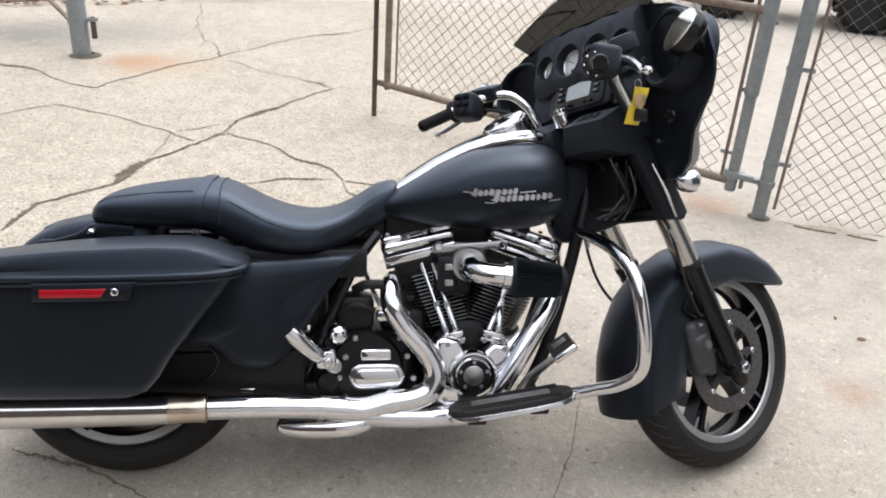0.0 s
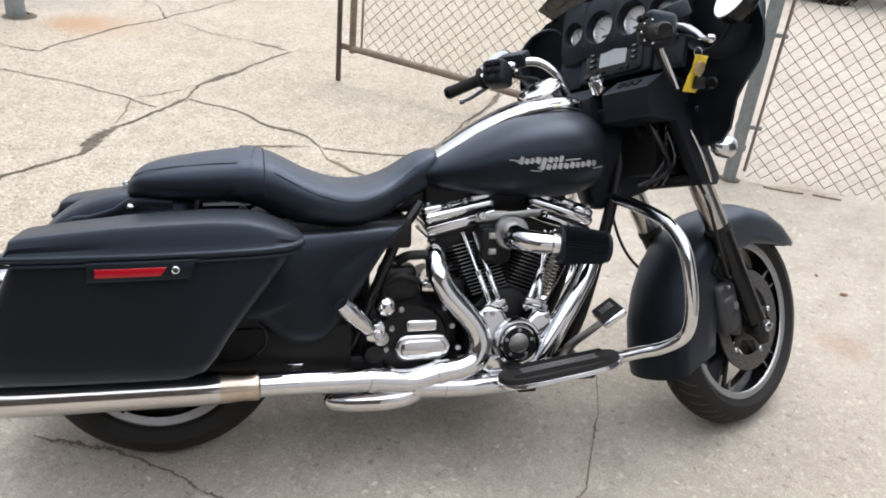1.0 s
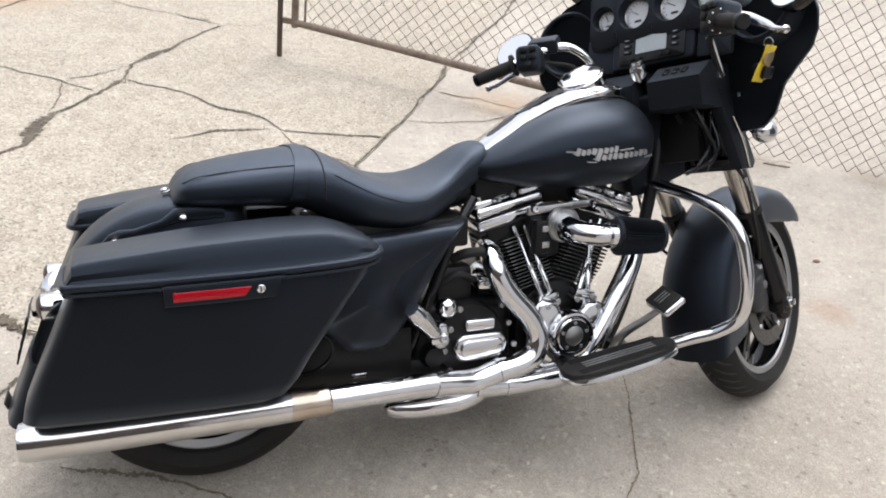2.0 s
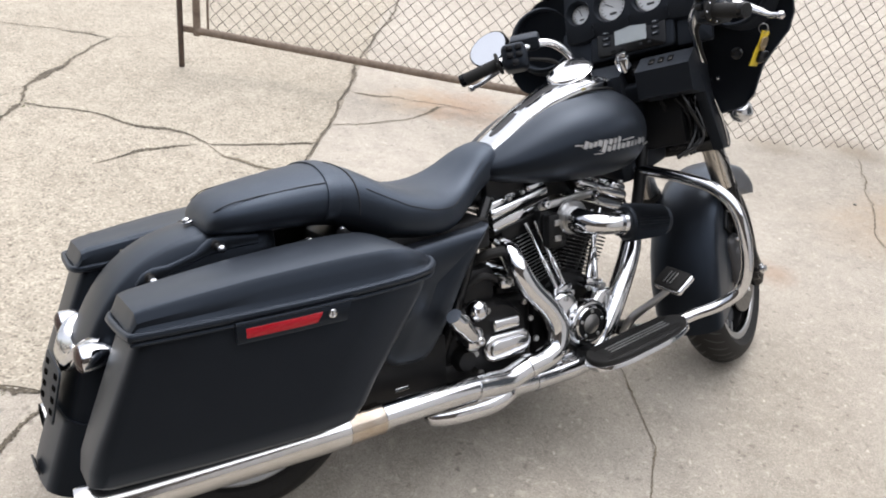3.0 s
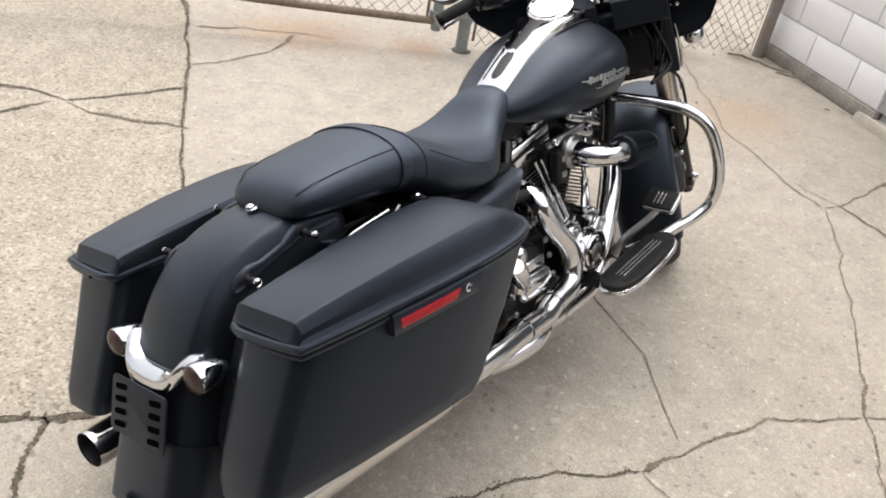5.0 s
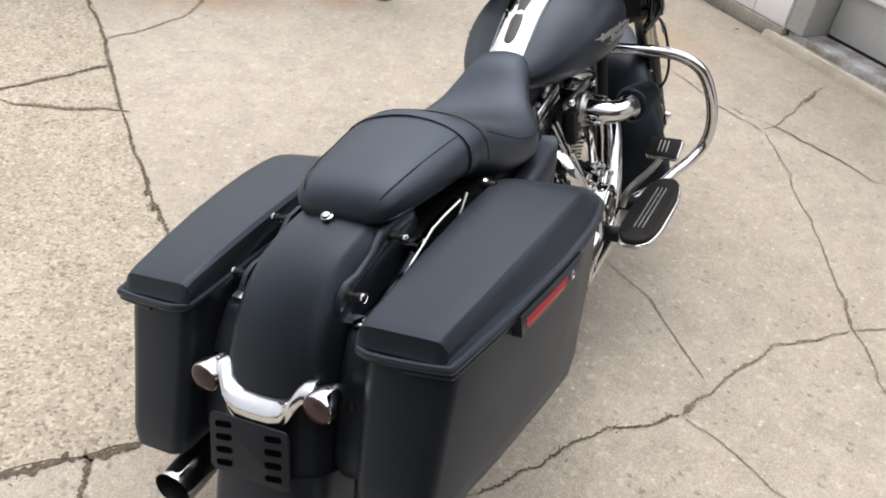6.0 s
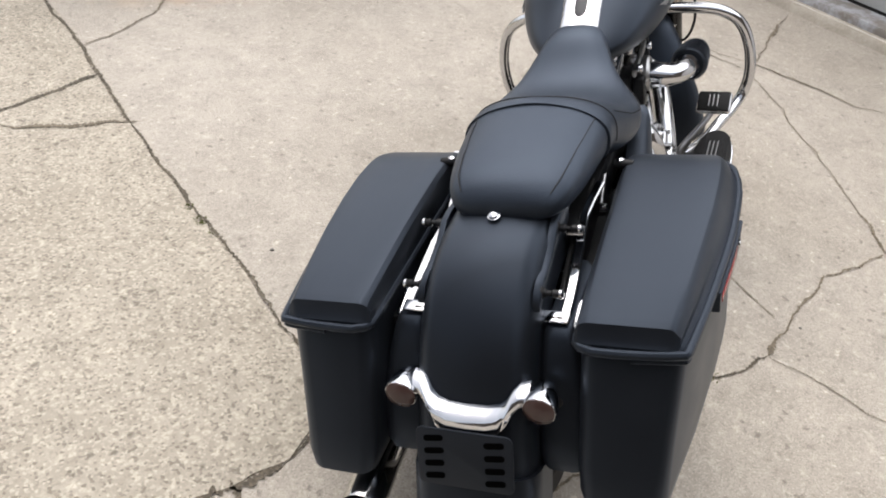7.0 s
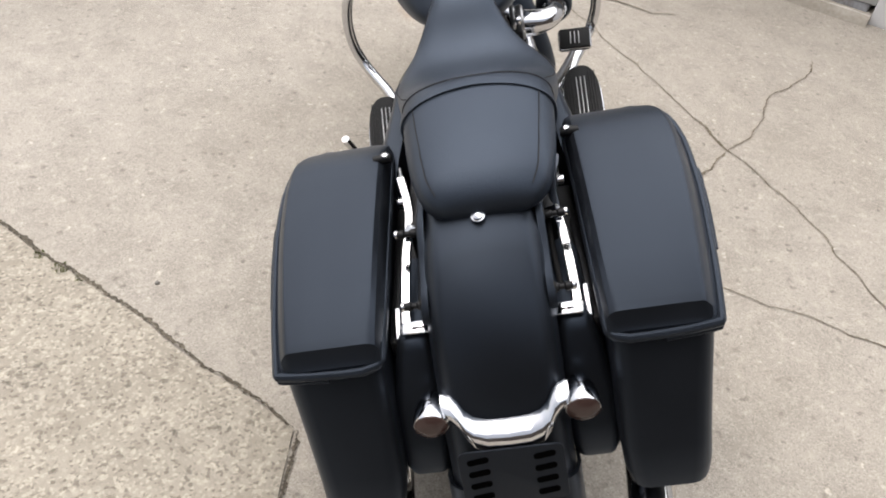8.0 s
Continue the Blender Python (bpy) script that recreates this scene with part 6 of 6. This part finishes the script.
p("shield_tab", block((0.036, 0.004, 0.010), (0.328, -0.192, 0.293), 0.001), M_CHROME, label="small bright bracket tab")
p("brake_line", tube([(0.22, -0.205, 0.43), (0.258, -0.214, 0.392), (0.252, -0.214, 0.352), (0.205, -0.207, 0.322), (0.13, -0.19, 0.318)], 0.0042, 8), M_GLOSS, label="black brake line")

# floorboards, pegs, pedal
for side in (-1, 1):
    c = Vector((0.985, side * 0.296, 0.281))
    turn = pose(*c, side * 2, -10, side * 4)
    out = []
    for k in range(40):
        a = 2 * math.pi * k / 40
        x, y = math.cos(a), math.sin(a)
        out.append((0.163 * math.copysign(abs(x) ** 0.66, x), 0.060 * math.copysign(abs(y) ** 0.75, y) * (1 - 0.10 * x)))
    board = p("floorboard", plate(out, 0.013, turn @ pose(0, 0, -0.014), 0.005, 2), M_CHROME, label="chrome-edged rider floorboard")
    p("rubber_pad", plate([(x * 0.97, y * 0.93) for x, y in out], 0.015, turn @ pose(0, 0, -0.002), 0.005, 3), M_RUBBER, board, "black rubber pad")
    for k in (-1, 0, 1):
        p("pad_strip", moved(block((0.20, 0.0035, 0.003), (0.0, side * 0.012 * k - 0.0, 0.0140), 0.001), turn), M_STEEL, board, "thin bright strip")
    p("pad_ribs", moved(join(*[block((0.25, 0.003, 0.003), (0, y, 0.0140), 0.001) for y in (-0.042, -0.034, -0.026, 0.026, 0.034, 0.042)]), turn), M_RUBBER, board)
    for u, w in ((0.90, 0.238), (1.06, 0.262)):
        p("board_bracket", block((0.05, 0.16, 0.03), (u, side * 0.22, w), 0.006), M_ENGINE)
pad = pose(1.112, -0.298, 0.420, 0, -38, -6)
pedal = p("brake_pedal", tube([(1.03, -0.195, 0.262), (1.045, -0.215, 0.31), (1.075, -0.265, 0.365), (1.10, -0.295, 0.402)], [0.012, 0.012, 0.010, 0.008], 14), M_STEEL, label="grey steel brake pedal with a rubber pad")
p("pedal_pad", moved(block((0.068, 0.098, 0.020), (0, 0, 0), 0.009, seg=3), pad), M_CHROME, pedal)
p("pedal_rubber", moved(block((0.062, 0.090, 0.014), (0, 0, 0.011), 0.005), pad), M_RUBBER, pedal, "black rubber pedal pad")
p("pedal_stripes", moved(join(*[block((0.038, 0.003, 0.003), (0, y, 0.0165), 0.001) for y in (-0.012, 0.0, 0.012)]), pad @ pose(0, 0, 0.002)), M_STEEL, pedal)
for side in (-1, 1):
    peg = p("passenger_peg", tube([(0.515, side * 0.215, 0.385), (0.50, side * 0.235, 0.395), (0.455, side * 0.255, 0.445), (0.435, side * 0.262, 0.468)], [0.013, 0.019, 0.024, 0.019], 16), M_CHROME, label="folded chrome passenger peg")
    p("peg_mount", join(block((0.05, 0.07, 0.05), (0.525, side * 0.185, 0.375), 0.012), bolt((0.53, side * 0.222, 0.372), (0, side, 0), 0.012, 0.012)), M_CHROME, peg)
    p("peg_rubber", tube([(0.497, side * 0.246, 0.405), (0.458, side * 0.264, 0.448)], 0.010, 12, smooth=False), M_STEEL, peg)

# engine guard
for side in (-1, 1):
    g = [(1.195, side * 0.02, 0.690), (1.21, side * 0.10, 0.683), (1.232, side * 0.22, 0.672), (1.250, side * 0.305, 0.652), (1.268, side * 0.360, 0.605), (1.280, side * 0.386, 0.525), (1.290, side * 0.388, 0.44), (1.288, side * 0.370, 0.375), (1.250, side * 0.338, 0.335), (1.20, side * 0.305, 0.313), (1.127, side * 0.262, 0.284), (1.05, side * 0.17, 0.250)]
    p("engine_guard", tube(g, 0.0165, 20, 8), M_CHROME, label="chrome tube engine guard")

# side stand
p("side_stand", tube([(0.93, 0.13, 0.20), (0.96, 0.22, 0.14), (0.98, 0.36, 0.0), (0.985, 0.40, -0.10)], [0.016, 0.015, 0.013, 0.012], 14), M_CHROME, label="chrome side stand resting on the ground")
p("stand_foot", block((0.06, 0.04, 0.012), (0.985, 0.405, -0.115), 0.004, (16.6, 0, 0)), M_CHROME)
p("shift_lever", tube([(0.75, 0.24, 0.30), (0.72, 0.29, 0.34), (0.685, 0.33, 0.40), (0.655, 0.347, 0.465), (0.646, 0.35, 0.485)], 0.010, 12), M_CHROME, label="chrome heel shift lever")

# ---- fairing, bars and instruments, turned with the fork ----
EDGE = [(0.0, 1.245), (0.10, 1.245), (0.20, 1.236), (0.290, 1.215), (0.357, 1.180), (0.400, 1.125), (0.416, 1.06), (0.412, 1.015), (0.394, 0.975), (0.350, 0.935), (0.314, 0.90), (0.294, 0.865), (0.276, 0.83), (0.245, 0.803), (0.17, 0.792), (0.0, 0.785)]
edge_loop = [(-v, w) for v, w in EDGE[1:-1]][::-1]
full_edge = EDGE + edge_loop


def edge_u(v, w):
    return 1.245 - 0.03 * max(0.0, abs(v) - 0.25) + 0.33 * max(0.0, 0.99 - w)


def shell(scales, lift=0.0):
    rings = []
    for s, du in scales:
        rings.append([Vector((edge_u(v, w) + du * (1 - 0.35 * abs(v) / 0.4), v * s, 1.02 + (w - 1.02) * (s * 0.75 + 0.25) )) for v, w in full_edge])
    return loft(rings)


fairing = fp("fairing", shell([(0.985, -0.004), (1.0, -0.010), (1.006, 0.0), (0.975, 0.018), (0.90, 0.06), (0.80, 0.125), (0.68, 0.185), (0.50, 0.245), (0.30, 0.285), (0.10, 0.305)]), M_MATTE, label="matte black batwing-shaped fork fairing", sharp=50)
# inner skin
inner = []
for s, du in ((0.99, 0.0), (0.965, 0.004), (0.93, 0.020), (0.86, 0.045), (0.7, 0.060), (0.4, 0.060), (0.05, 0.060)):
    inner.append([Vector((edge_u(v, w) + du, v * s, 1.02 + (w - 1.02) * s)) for v, w in full_edge])
fp("inner_fairing", loft(inner), M_PLASTIC, fairing, "black textured inner fairing")


def face(u, v, w, tilt=-12):
    """Matrix whose z axis looks back at the rider from the dash at (u, v, w); x runs to the bike's right, y up."""
    return Matrix.Translation((u, v, w)) @ Matrix(((0, 0, -1, 0), (-1, 0, 0, 0), (0, 1, 0, 0), (0, 0, 0, 1))) @ pose(0, 0, 0, tilt, 0, 0)


def gauge_well(v, half, r, depth=0.030, low=-0.052, high=0.066, n=48):
    """One bay of the instrument panel: a flat face round a deep round well."""
    rows = [[], [], [], [], [], [], []]
    for k in range(n):
        a = 2 * math.pi * k / n
        x, y = math.cos(a), math.sin(a)
        reach = min(half / abs(x) if abs(x) > 1e-6 else 9, (high if y > 0 else -low) / abs(y) if abs(y) > 1e-6 else 9)
        for row, (qx, qy, z) in zip(rows, ((r, r, -depth), (r + 0.003, r + 0.003, -0.006), (r + 0.007, r + 0.007, 0.002), (r + 0.011, r + 0.011, 0.001), (reach, reach, 0.001), (reach + 0.006, reach + 0.030, -0.011), (reach + 0.012, reach + 0.050, -0.055))):
            row.append(Vector((x * qx, y * qy, z)))
    return loft(rows, cap=False)


dash = fp("instrument_panel", plate([(-0.235, 0.05), (-0.215, -0.01), (-0.12, -0.055), (0.12, -0.055), (0.215, -0.01), (0.235, 0.05), (0.19, 0.085), (0.1, 0.098), (-0.1, 0.098), (-0.19, 0.085)], 0.02, face(1.262, 0, 1.140), 0.008, 3), M_PLASTIC, fairing, "black instrument panel")
for v, w, r, half in ((0.152, 1.151, 0.029, 0.0415), (0.0553, 1.151, 0.041, 0.0552), (-0.0553, 1.151, 0.041, 0.0552), (-0.152, 1.151, 0.029, 0.0415)):
    m = face(1.204, v, w)
    part("gauge_well", moved(gauge_well(v, half, r), m), M_PLASTIC, dash, "black recessed gauge bay", sharp=40)
    part("dial", moved(lathe([(r + 0.001, -0.032), (r + 0.001, -0.026), (0.001, -0.026)], n=36), m), M_DIAL, dash, "pale gauge dial")
    part("gauge_rim", moved(lathe([(r - 0.0005, -0.026), (r - 0.002, -0.021), (r - 0.0045, -0.024)], n=36, cap=False), m), M_STEEL, dash)
    part("gauge_marks", moved(join(*[moved(block((0.0016, 0.006, 0.0006), (0, r * 0.78, -0.0256), 0), pose(0, 0, 0, 0, 0, a)) for a in range(-130, 131, 20)], moved(block((0.002, r * 0.7, 0.001), (0, r * 0.3, -0.025), 0), pose(0, 0, 0, 0, 0, 60 if r > 0.04 else 20)), block((r * 0.5, r * 0.16, 0.0006), (0, -r * 0.45, -0.0256), 0)), m), M_DARK, dash)
radio_m = face(1.208, 0.004, 1.050, -16)
radio = fp("radio", moved(plate(rounded(0.245, 0.108, 0.012), 0.03, pose(0, 0, -0.02), 0.006, 3), radio_m), M_PLASTIC, fairing, "black car-style radio with a grey screen")
part("radio_frame", moved(plate(rounded(0.200, 0.094, 0.010), 0.006, pose(0, 0, 0.009), 0.003, 2), radio_m), M_GLOSS, radio)
part("screen", moved(plate(rounded(0.092, 0.058, 0.004), 0.003, pose(0, 0.008, 0.0145), 0.001, 1), radio_m), M_SCREEN, radio, "grey display screen")
for sx in (-1, 1):
    for k in range(4):
        part("button", moved(block((0.022, 0.010, 0.005), (sx * 0.072, 0.038 - k * 0.0165, 0.0165), 0.002), radio_m), M_PLASTIC, radio)
        part("button_mark", moved(block((0.012, 0.002, 0.0008), (sx * 0.072, 0.038 - k * 0.0165, 0.0194), 0), radio_m), M_STEEL, radio)
for x in (-0.03, 0.03, 0.055, -0.055):
    part("knob", moved(lathe([(0.005, 0.014), (0.005, 0.020), (0.001, 0.021)], (x, -0.034, 0), (0, 0, 1), n=14), radio_m), M_GLOSS, radio)
for side in (-1, 1):
    m = face(1.222, side * 0.285, 1.105, -10) @ pose(0, 0, 0, 0, side * 14, 0)
    spk = fp("speaker", moved(lathe([(0.099, -0.08), (0.098, 0.004), (0.091, 0.010), (0.085, 0.006), (0.081, -0.044), (0.05, -0.052), (0.001, -0.052)], n=44), m), M_PLASTIC, fairing, "black round fairing speaker")
    part("grille", moved(join(*[lathe([(r, -0.051), (r + 0.0012, -0.0502), (r + 0.0024, -0.051)], n=40, cap=False) for r in (0.014, 0.024, 0.034, 0.044, 0.054, 0.064, 0.072)]), m), M_PLASTIC, spk)
    fp("storage_door", moved(plate(rounded(0.094, 0.112, 0.008), 0.016, pose(0, 0, 0), 0.004, 2), face(1.222, side * 0.170, 1.045, -16)), M_PLASTIC, fairing)
    # lower wing and fork bracket
    fp("fork_bracket", plate([(1.19, 0.915), (1.285, 0.915), (1.40, 0.715), (1.385, 0.695), (1.315, 0.695), (1.255, 0.80)], 0.03, Matrix.Translation((0, side * 0.155 + 0.015, 0)) @ pose(0, 0, 0, 90, 0, 0), 0.006), M_PLASTIC, label="black fork side bracket")
    fp("bracket_trim", tube([(1.268, side * 0.176, 0.838), (1.308, side * 0.180, 0.770), (1.345, side * 0.176, 0.702)], [0.003, 0.005, 0.004], 10), M_CHROME, label="chrome trim strip")
    sig = fp("front_turn_signal", lathe([(0.006, -0.045), (0.020, -0.036), (0.029, -0.018), (0.032, 0.004), (0.030, 0.012)], (1.348, side * 0.222, 0.790), (0.97, 0, -0.05), n=28), M_CHROME, label="chrome bullet front turn signal")
    fp("signal_lens", lathe([(0.029, 0.010), (0.026, 0.016), (0.014, 0.020), (0.001, 0.021)], (1.348, side * 0.222, 0.790), (0.97, 0, -0.05), n=28), M_AMBER, sig)
    fp("signal_stem", tube([(1.285, side * 0.168, 0.892), (1.315, side * 0.180, 0.835), (1.330, side * 0.190, 0.803), (1.344, side * 0.205, 0.790)], [0.007, 0.006, 0.007, 0.011], 12), M_CHROME, sig)
    fp("fairing_bolt", join(rod((1.282, side * 0.160, 0.892), (1.282, side * 0.20, 0.892), 0.0055), lathe([(0.009, 0), (0.009, 0.008), (0.004, 0.010)], (1.282, side * 0.188, 0.892), (0, side, 0), n=12)), M_CHROME)
    fp("inner_plug", lathe([(0.016, 0), (0.016, 0.004), (0.011, 0.006), (0.010, 0.003), (0.001, 0.003)], (1.257, side * 0.255, 0.945), (-1, side * 0.3, 0), n=20), M_GLOSS, fairing)
    # mirrors
    mm = face(1.148, 0.432, 1.110, -24) @ pose(0, 0, 0, 0, 4, 24) if side > 0 else face(1.150, -0.392, 1.112, -24) @ pose(0, 0, 0, 0, -18, -24)
    mir_out = [(0.064 * math.cos(a) * (1 + 0.12 * math.sin(a)), 0.056 * math.sin(a)) for a in np.linspace(0, 2 * math.pi, 36, endpoint=False)]
    mirror = fp("mirror", moved(join(plate(mir_out, 0.02, pose(0, 0, -0.02), 0.0), moved(loft([[Vector((x * s, y * s, z)) for x, y in mir_out] for s, z in ((1.0, -0.02), (0.92, -0.034), (0.6, -0.046), (0.1, -0.05))]), Matrix())), mm), M_GLOSS, label="oval fairing mirror in a black shell")
    part("mirror_glass", moved(plate([(x * 0.94, y * 0.94) for x, y in mir_out], 0.002, pose(0, 0, 0.0005)), mm), M_MIRROR, mirror, "mirror glass")
    fp("mirror_stem", rod((1.185, side * 0.41, 1.09), (1.235, side * 0.375, 1.07), 0.012), M_GLOSS, mirror)
    # handlebar half
    for k, (du, dv, r) in enumerate(((0.0, 0.0, 0.0045), (0.018, 0.012, 0.0035), (0.035, -0.008, 0.0055), (0.052, 0.010, 0.004), (-0.016, -0.014, 0.0065))):
        fp("wiring", tube([(1.235 + du, side * (0.120 + dv), 0.905), (1.190 + du * 1.3, side * (0.128 + dv), 0.84 + 0.01 * k), (1.215 + du * 0.6, side * (0.135 - dv), 0.775 - 0.008 * k), (1.165 + du, side * (0.105 + dv), 0.70)], r, 10, 5), M_GLOSS, None, "glossy black wiring and brake hoses")
    fp("handlebar", tube([(1.222, side * 0.173, 0.945), (1.188, side * 0.176, 1.0), (1.155, side * 0.182, 1.045), (1.118, side * 0.212, 1.080), (1.071, side * 0.254, 1.081), (1.02, side * 0.285, 1.062), (0.985, side * 0.31, 1.045)], 0.0127, 16), M_CHROME, label="chrome handlebar")
    out = 0.418 if side > 0 else 0.388
    a, b = (Vector((0.995, 0.315, 1.046)), Vector((0.950, 0.415, 1.020))) if side > 0 else (Vector((0.988, -0.286, 1.042)), Vector((0.926, -0.366, 1.021)))
    grip = fp("grip", tube([a, a.lerp(b, 0.06), a.lerp(b, 0.10), a.lerp(b, 0.95), b], [0.031, 0.031, 0.0175, 0.0175, 0.017], 22, smooth=False), M_RUBBER, label="black rubber grip")
    end = lathe([(0.0185, -0.004), (0.0185, 0.006), (0.016, 0.011), (0.001, 0.012)], b, (b - a).normalized(), n=24)
    fp("grip_end", end, M_GLOSS, grip)
    d = (b - a).normalized()
    e1 = d.cross(Vector((0, 0, 1))).normalized()
    e2 = e1.cross(d)
    fp("end_studs", join(*[lathe([(0.0038, 0), (0.003, 0.003), (0.001, 0.004)], a + d * 0.005 + (e1 * math.cos(t) + e2 * math.sin(t)) * 0.0255, d, n=8) for t in np.linspace(0, 2 * math.pi, 8, endpoint=False)]), M_CHROME, grip)
    sw = fp("switch_housing", join(moved(block((0.075, 0.070, 0.074), (0, 0, 0), 0.016, seg=3), pose(1.018, side * 0.278, 1.052, 0, 10, side * 24)), moved(block((0.065, 0.085, 0.042), (0, 0, 0), 0.010), pose(1.080, side * 0.272, 1.094, 0, -20, side * 24))), M_PLASTIC, label="black switch housing")
    for dy, dz in ((-0.016, 0.020), (0.010, 0.020), (-0.016, -0.001), (0.010, -0.001), (-0.003, -0.022)):
        fp("switch", moved(block((0.012, 0.019, 0.014), (-0.0395, dy, dz), 0.003), pose(1.018, side * 0.278, 1.052, 0, 10, side * 24)), M_PANEL, sw)
    lever = [(1.045, side * 0.285, 1.055), (1.055, side * 0.325, 1.045), (1.035, side * 0.37, 1.022), (1.014, side * 0.40, 1.004), (1.006, side * 0.42, 0.999)]
    lv = fp("lever", tube(lever, [0.009, 0.010, 0.008, 0.007, 0.006] if side > 0 else [0.016, 0.015, 0.011, 0.008, 0.006], 12), M_CHROME, label="chrome control lever")
    fp("lever_ball", lathe([(0.001, -0.010), (0.007, -0.008), (0.010, 0), (0.007, 0.008), (0.001, 0.010)], (1.004, side * 0.427, 0.997), (0, 1, 0), n=16), M_CHROME, lv)
    fp("control_cable", tube([(1.06, side * 0.255, 1.045), (1.11, side * 0.205, 1.025), (1.16, side * 0.19, 0.98), (1.20, side * 0.188, 0.935)], [0.0045, 0.006, 0.0055, 0.004], 10), M_RUBBER, label="black control cable")
fp("ignition_switch", join(lathe([(0.022, -0.02), (0.022, 0.012), (0.020, 0.018), (0.015, 0.019)], (1.140, 0.017, 0.978), (-0.35, 0, 0.93), n=28), block((0.02, 0.030, 0.016), (1.136, 0.017, 1.0), 0.005, (0, -20, 0))), M_CHROME, label="chrome ignition switch knob")
shroud = fp("dash_lower", block((0.13, 0.30, 0.05), (1.205, 0, 0.905), 0.010, (0, -14, 0), 3), M_PLASTIC, label="black lower dash and fork shroud")
for side in (-1, 1):
    # faceted box: its rear face and sloping top meet in a firm edge
    fp("shroud_box", loft([[Vector(q) for q in ((1.108, side * v, 0.945), (1.112, side * v, 0.872), (1.20, side * v, 0.862), (1.285, side * v, 0.872), (1.285, side * v, 0.972), (1.175, side * v, 0.982))] for v in (0.022, 0.028, 0.165, 0.170)]), M_PLASTIC, shroud, "black faceted switch box", sharp=20)
for k in range(3):
    fp("rocker_switch", block((0.026, 0.016, 0.006), (1.142, -0.062 - 0.026 * k, 0.966), 0.003, (0, -29, 0)), M_GLOSS, shroud)
fp("fork_wiring", join(*[tube([(1.20, v, 0.86), (1.24, v * 1.2, 0.80), (1.27, v, 0.72)], 0.0055, 8) for v in (-0.09, -0.05, 0.05, 0.09)], block((0.10, 0.20, 0.14), (1.265, 0, 0.80), 0.01)), M_ENGINE)
# windscreen
ws = []
for k in range(25):
    f = -1 + k / 12
    v, top = 0.255 * f, 1.362 - 0.120 * abs(f) ** 2.2
    base = float(np.interp(abs(v), [q[0] for q in EDGE[:5]], [q[1] for q in EDGE[:5]])) - 0.02
    row = []
    for t in (0, 0.33, 0.66, 1.0):
        row.append(Vector((1.30 - 0.075 * f * f + 0.045 * (1 - t) - 0.05 * t + 0.0, v, base + (max(top, base + 0.012) - base) * t)))
    ws.append([q for q in row] + [q + Vector((-0.004, 0, 0)) for q in row[::-1]])
screen_ob = fp("windscreen", loft(ws), M_SMOKE, label="short smoked windscreen", sharp=60)
screen_ob.visible_shadow = False
# headlamp
fp("headlamp", lathe([(0.095, -0.02), (0.10, 0.0), (0.095, 0.015), (0.085, 0.022), (0.04, 0.03), (0.001, 0.032)], (1.53, 0, 0.98), (1, 0, 0), n=36), M_CHROME, label="round chrome headlamp")

# ---- keys hanging from the lever ----
TURNED = BIKE @ STEER
key_ring = thing("key_ring", "keys and a yellow tag hanging from the brake lever", "keys", m=Matrix.Translation((TURNED @ Vector((1.018, -0.388, 0.988)))) )
part("ring", lathe([(0.011, -0.001), (0.012, 0.0), (0.011, 0.001), (0.010, 0.0)], (0, 0, -0.012), (1, 0.4, 0), n=20, cap=False), M_STEEL, key_ring)
part("yellow_tag", plate([(-0.018, 0.0), (0.018, 0.0), (0.018, -0.022), (0.014, -0.030), (0.016, -0.048), (0.020, -0.055), (0.018, -0.085), (-0.018, -0.085), (-0.018, -0.05), (-0.014, -0.03)], 0.002, pose(0.01, 0, -0.018, 90, 0, 12) @ pose(0, 0, 0, 0, 0, -8), 0.0005), M_YELLOW, key_ring, "yellow plastic key tag")
part("key", join(plate(rounded(0.026, 0.03, 0.01), 0.003, pose(0.008, -0.006, -0.045, 90, 0, 10), 0.0008), block((0.009, 0.003, 0.04), (0.012, -0.008, -0.075), 0.001, (0, 0, 10))), M_BRASS, key_ring, "brass key")
part("fob", block((0.03, 0.012, 0.03), (0.016, -0.008, -0.078), 0.008), M_GLOSS, key_ring, "small black fob")

# ---- scraps on the ground ----
rng = random.Random(21)
for x, y in ((2.49, 0.86), (2.53, 0.69), (4.05, 0.17), (4.09, 0.09), (4.01, 0.22)):
    s, a = rng.uniform(0.012, 0.022), rng.uniform(0, 6.28)
    bm = bmesh.new()
    base = 0.006 if on_slab(x, y) else 0.001
    pts = []
    for k in range(9):
        f = k / 8
        w = s * 0.5 * math.sin(math.pi * f) ** 0.7
        pts.append((f * s * 2, w, 0.004 * math.sin(f * 3.1) + 0.001 * (k % 2)))
    left = [bm.verts.new((px, py, pz)) for px, py, pz in pts]
    right = [bm.verts.new((px, -py, pz + 0.002)) for px, py, pz in pts]
    for i in range(8):
        bm.faces.new((left[i], left[i + 1], right[i + 1], right[i]))
    ob = part("leaf", moved(bm, pose(x, y, base, 0, 0, math.degrees(a))), M_LEAF, flat=True)
    tagged(ob, "small dry orange-brown leaf on the concrete", "leaf", "fallen leaves")
for x, y in ((0.86, -0.59), (0.39, 0.915), (3.29, 0.71), (3.5, 0.64), (4.21, 1.07), (4.18, 1.23)):
    r = rng.uniform(0.005, 0.010)
    bm = bmesh.new()
    bmesh.ops.create_icosphere(bm, subdivisions=2, radius=r)
    for v in bm.verts:
        v.co *= 1 + 0.35 * noise.noise(v.co * 160 + Vector((x, y, 0)))
        v.co.z *= 0.6
    ob = part("pebble", moved(bm, pose(x, y, r * 0.45 + (0.005 if on_slab(x, y) else 0))), M_FOOT)
    tagged(ob, "small pale pebble lying on the concrete", "pebble", "loose pebbles")
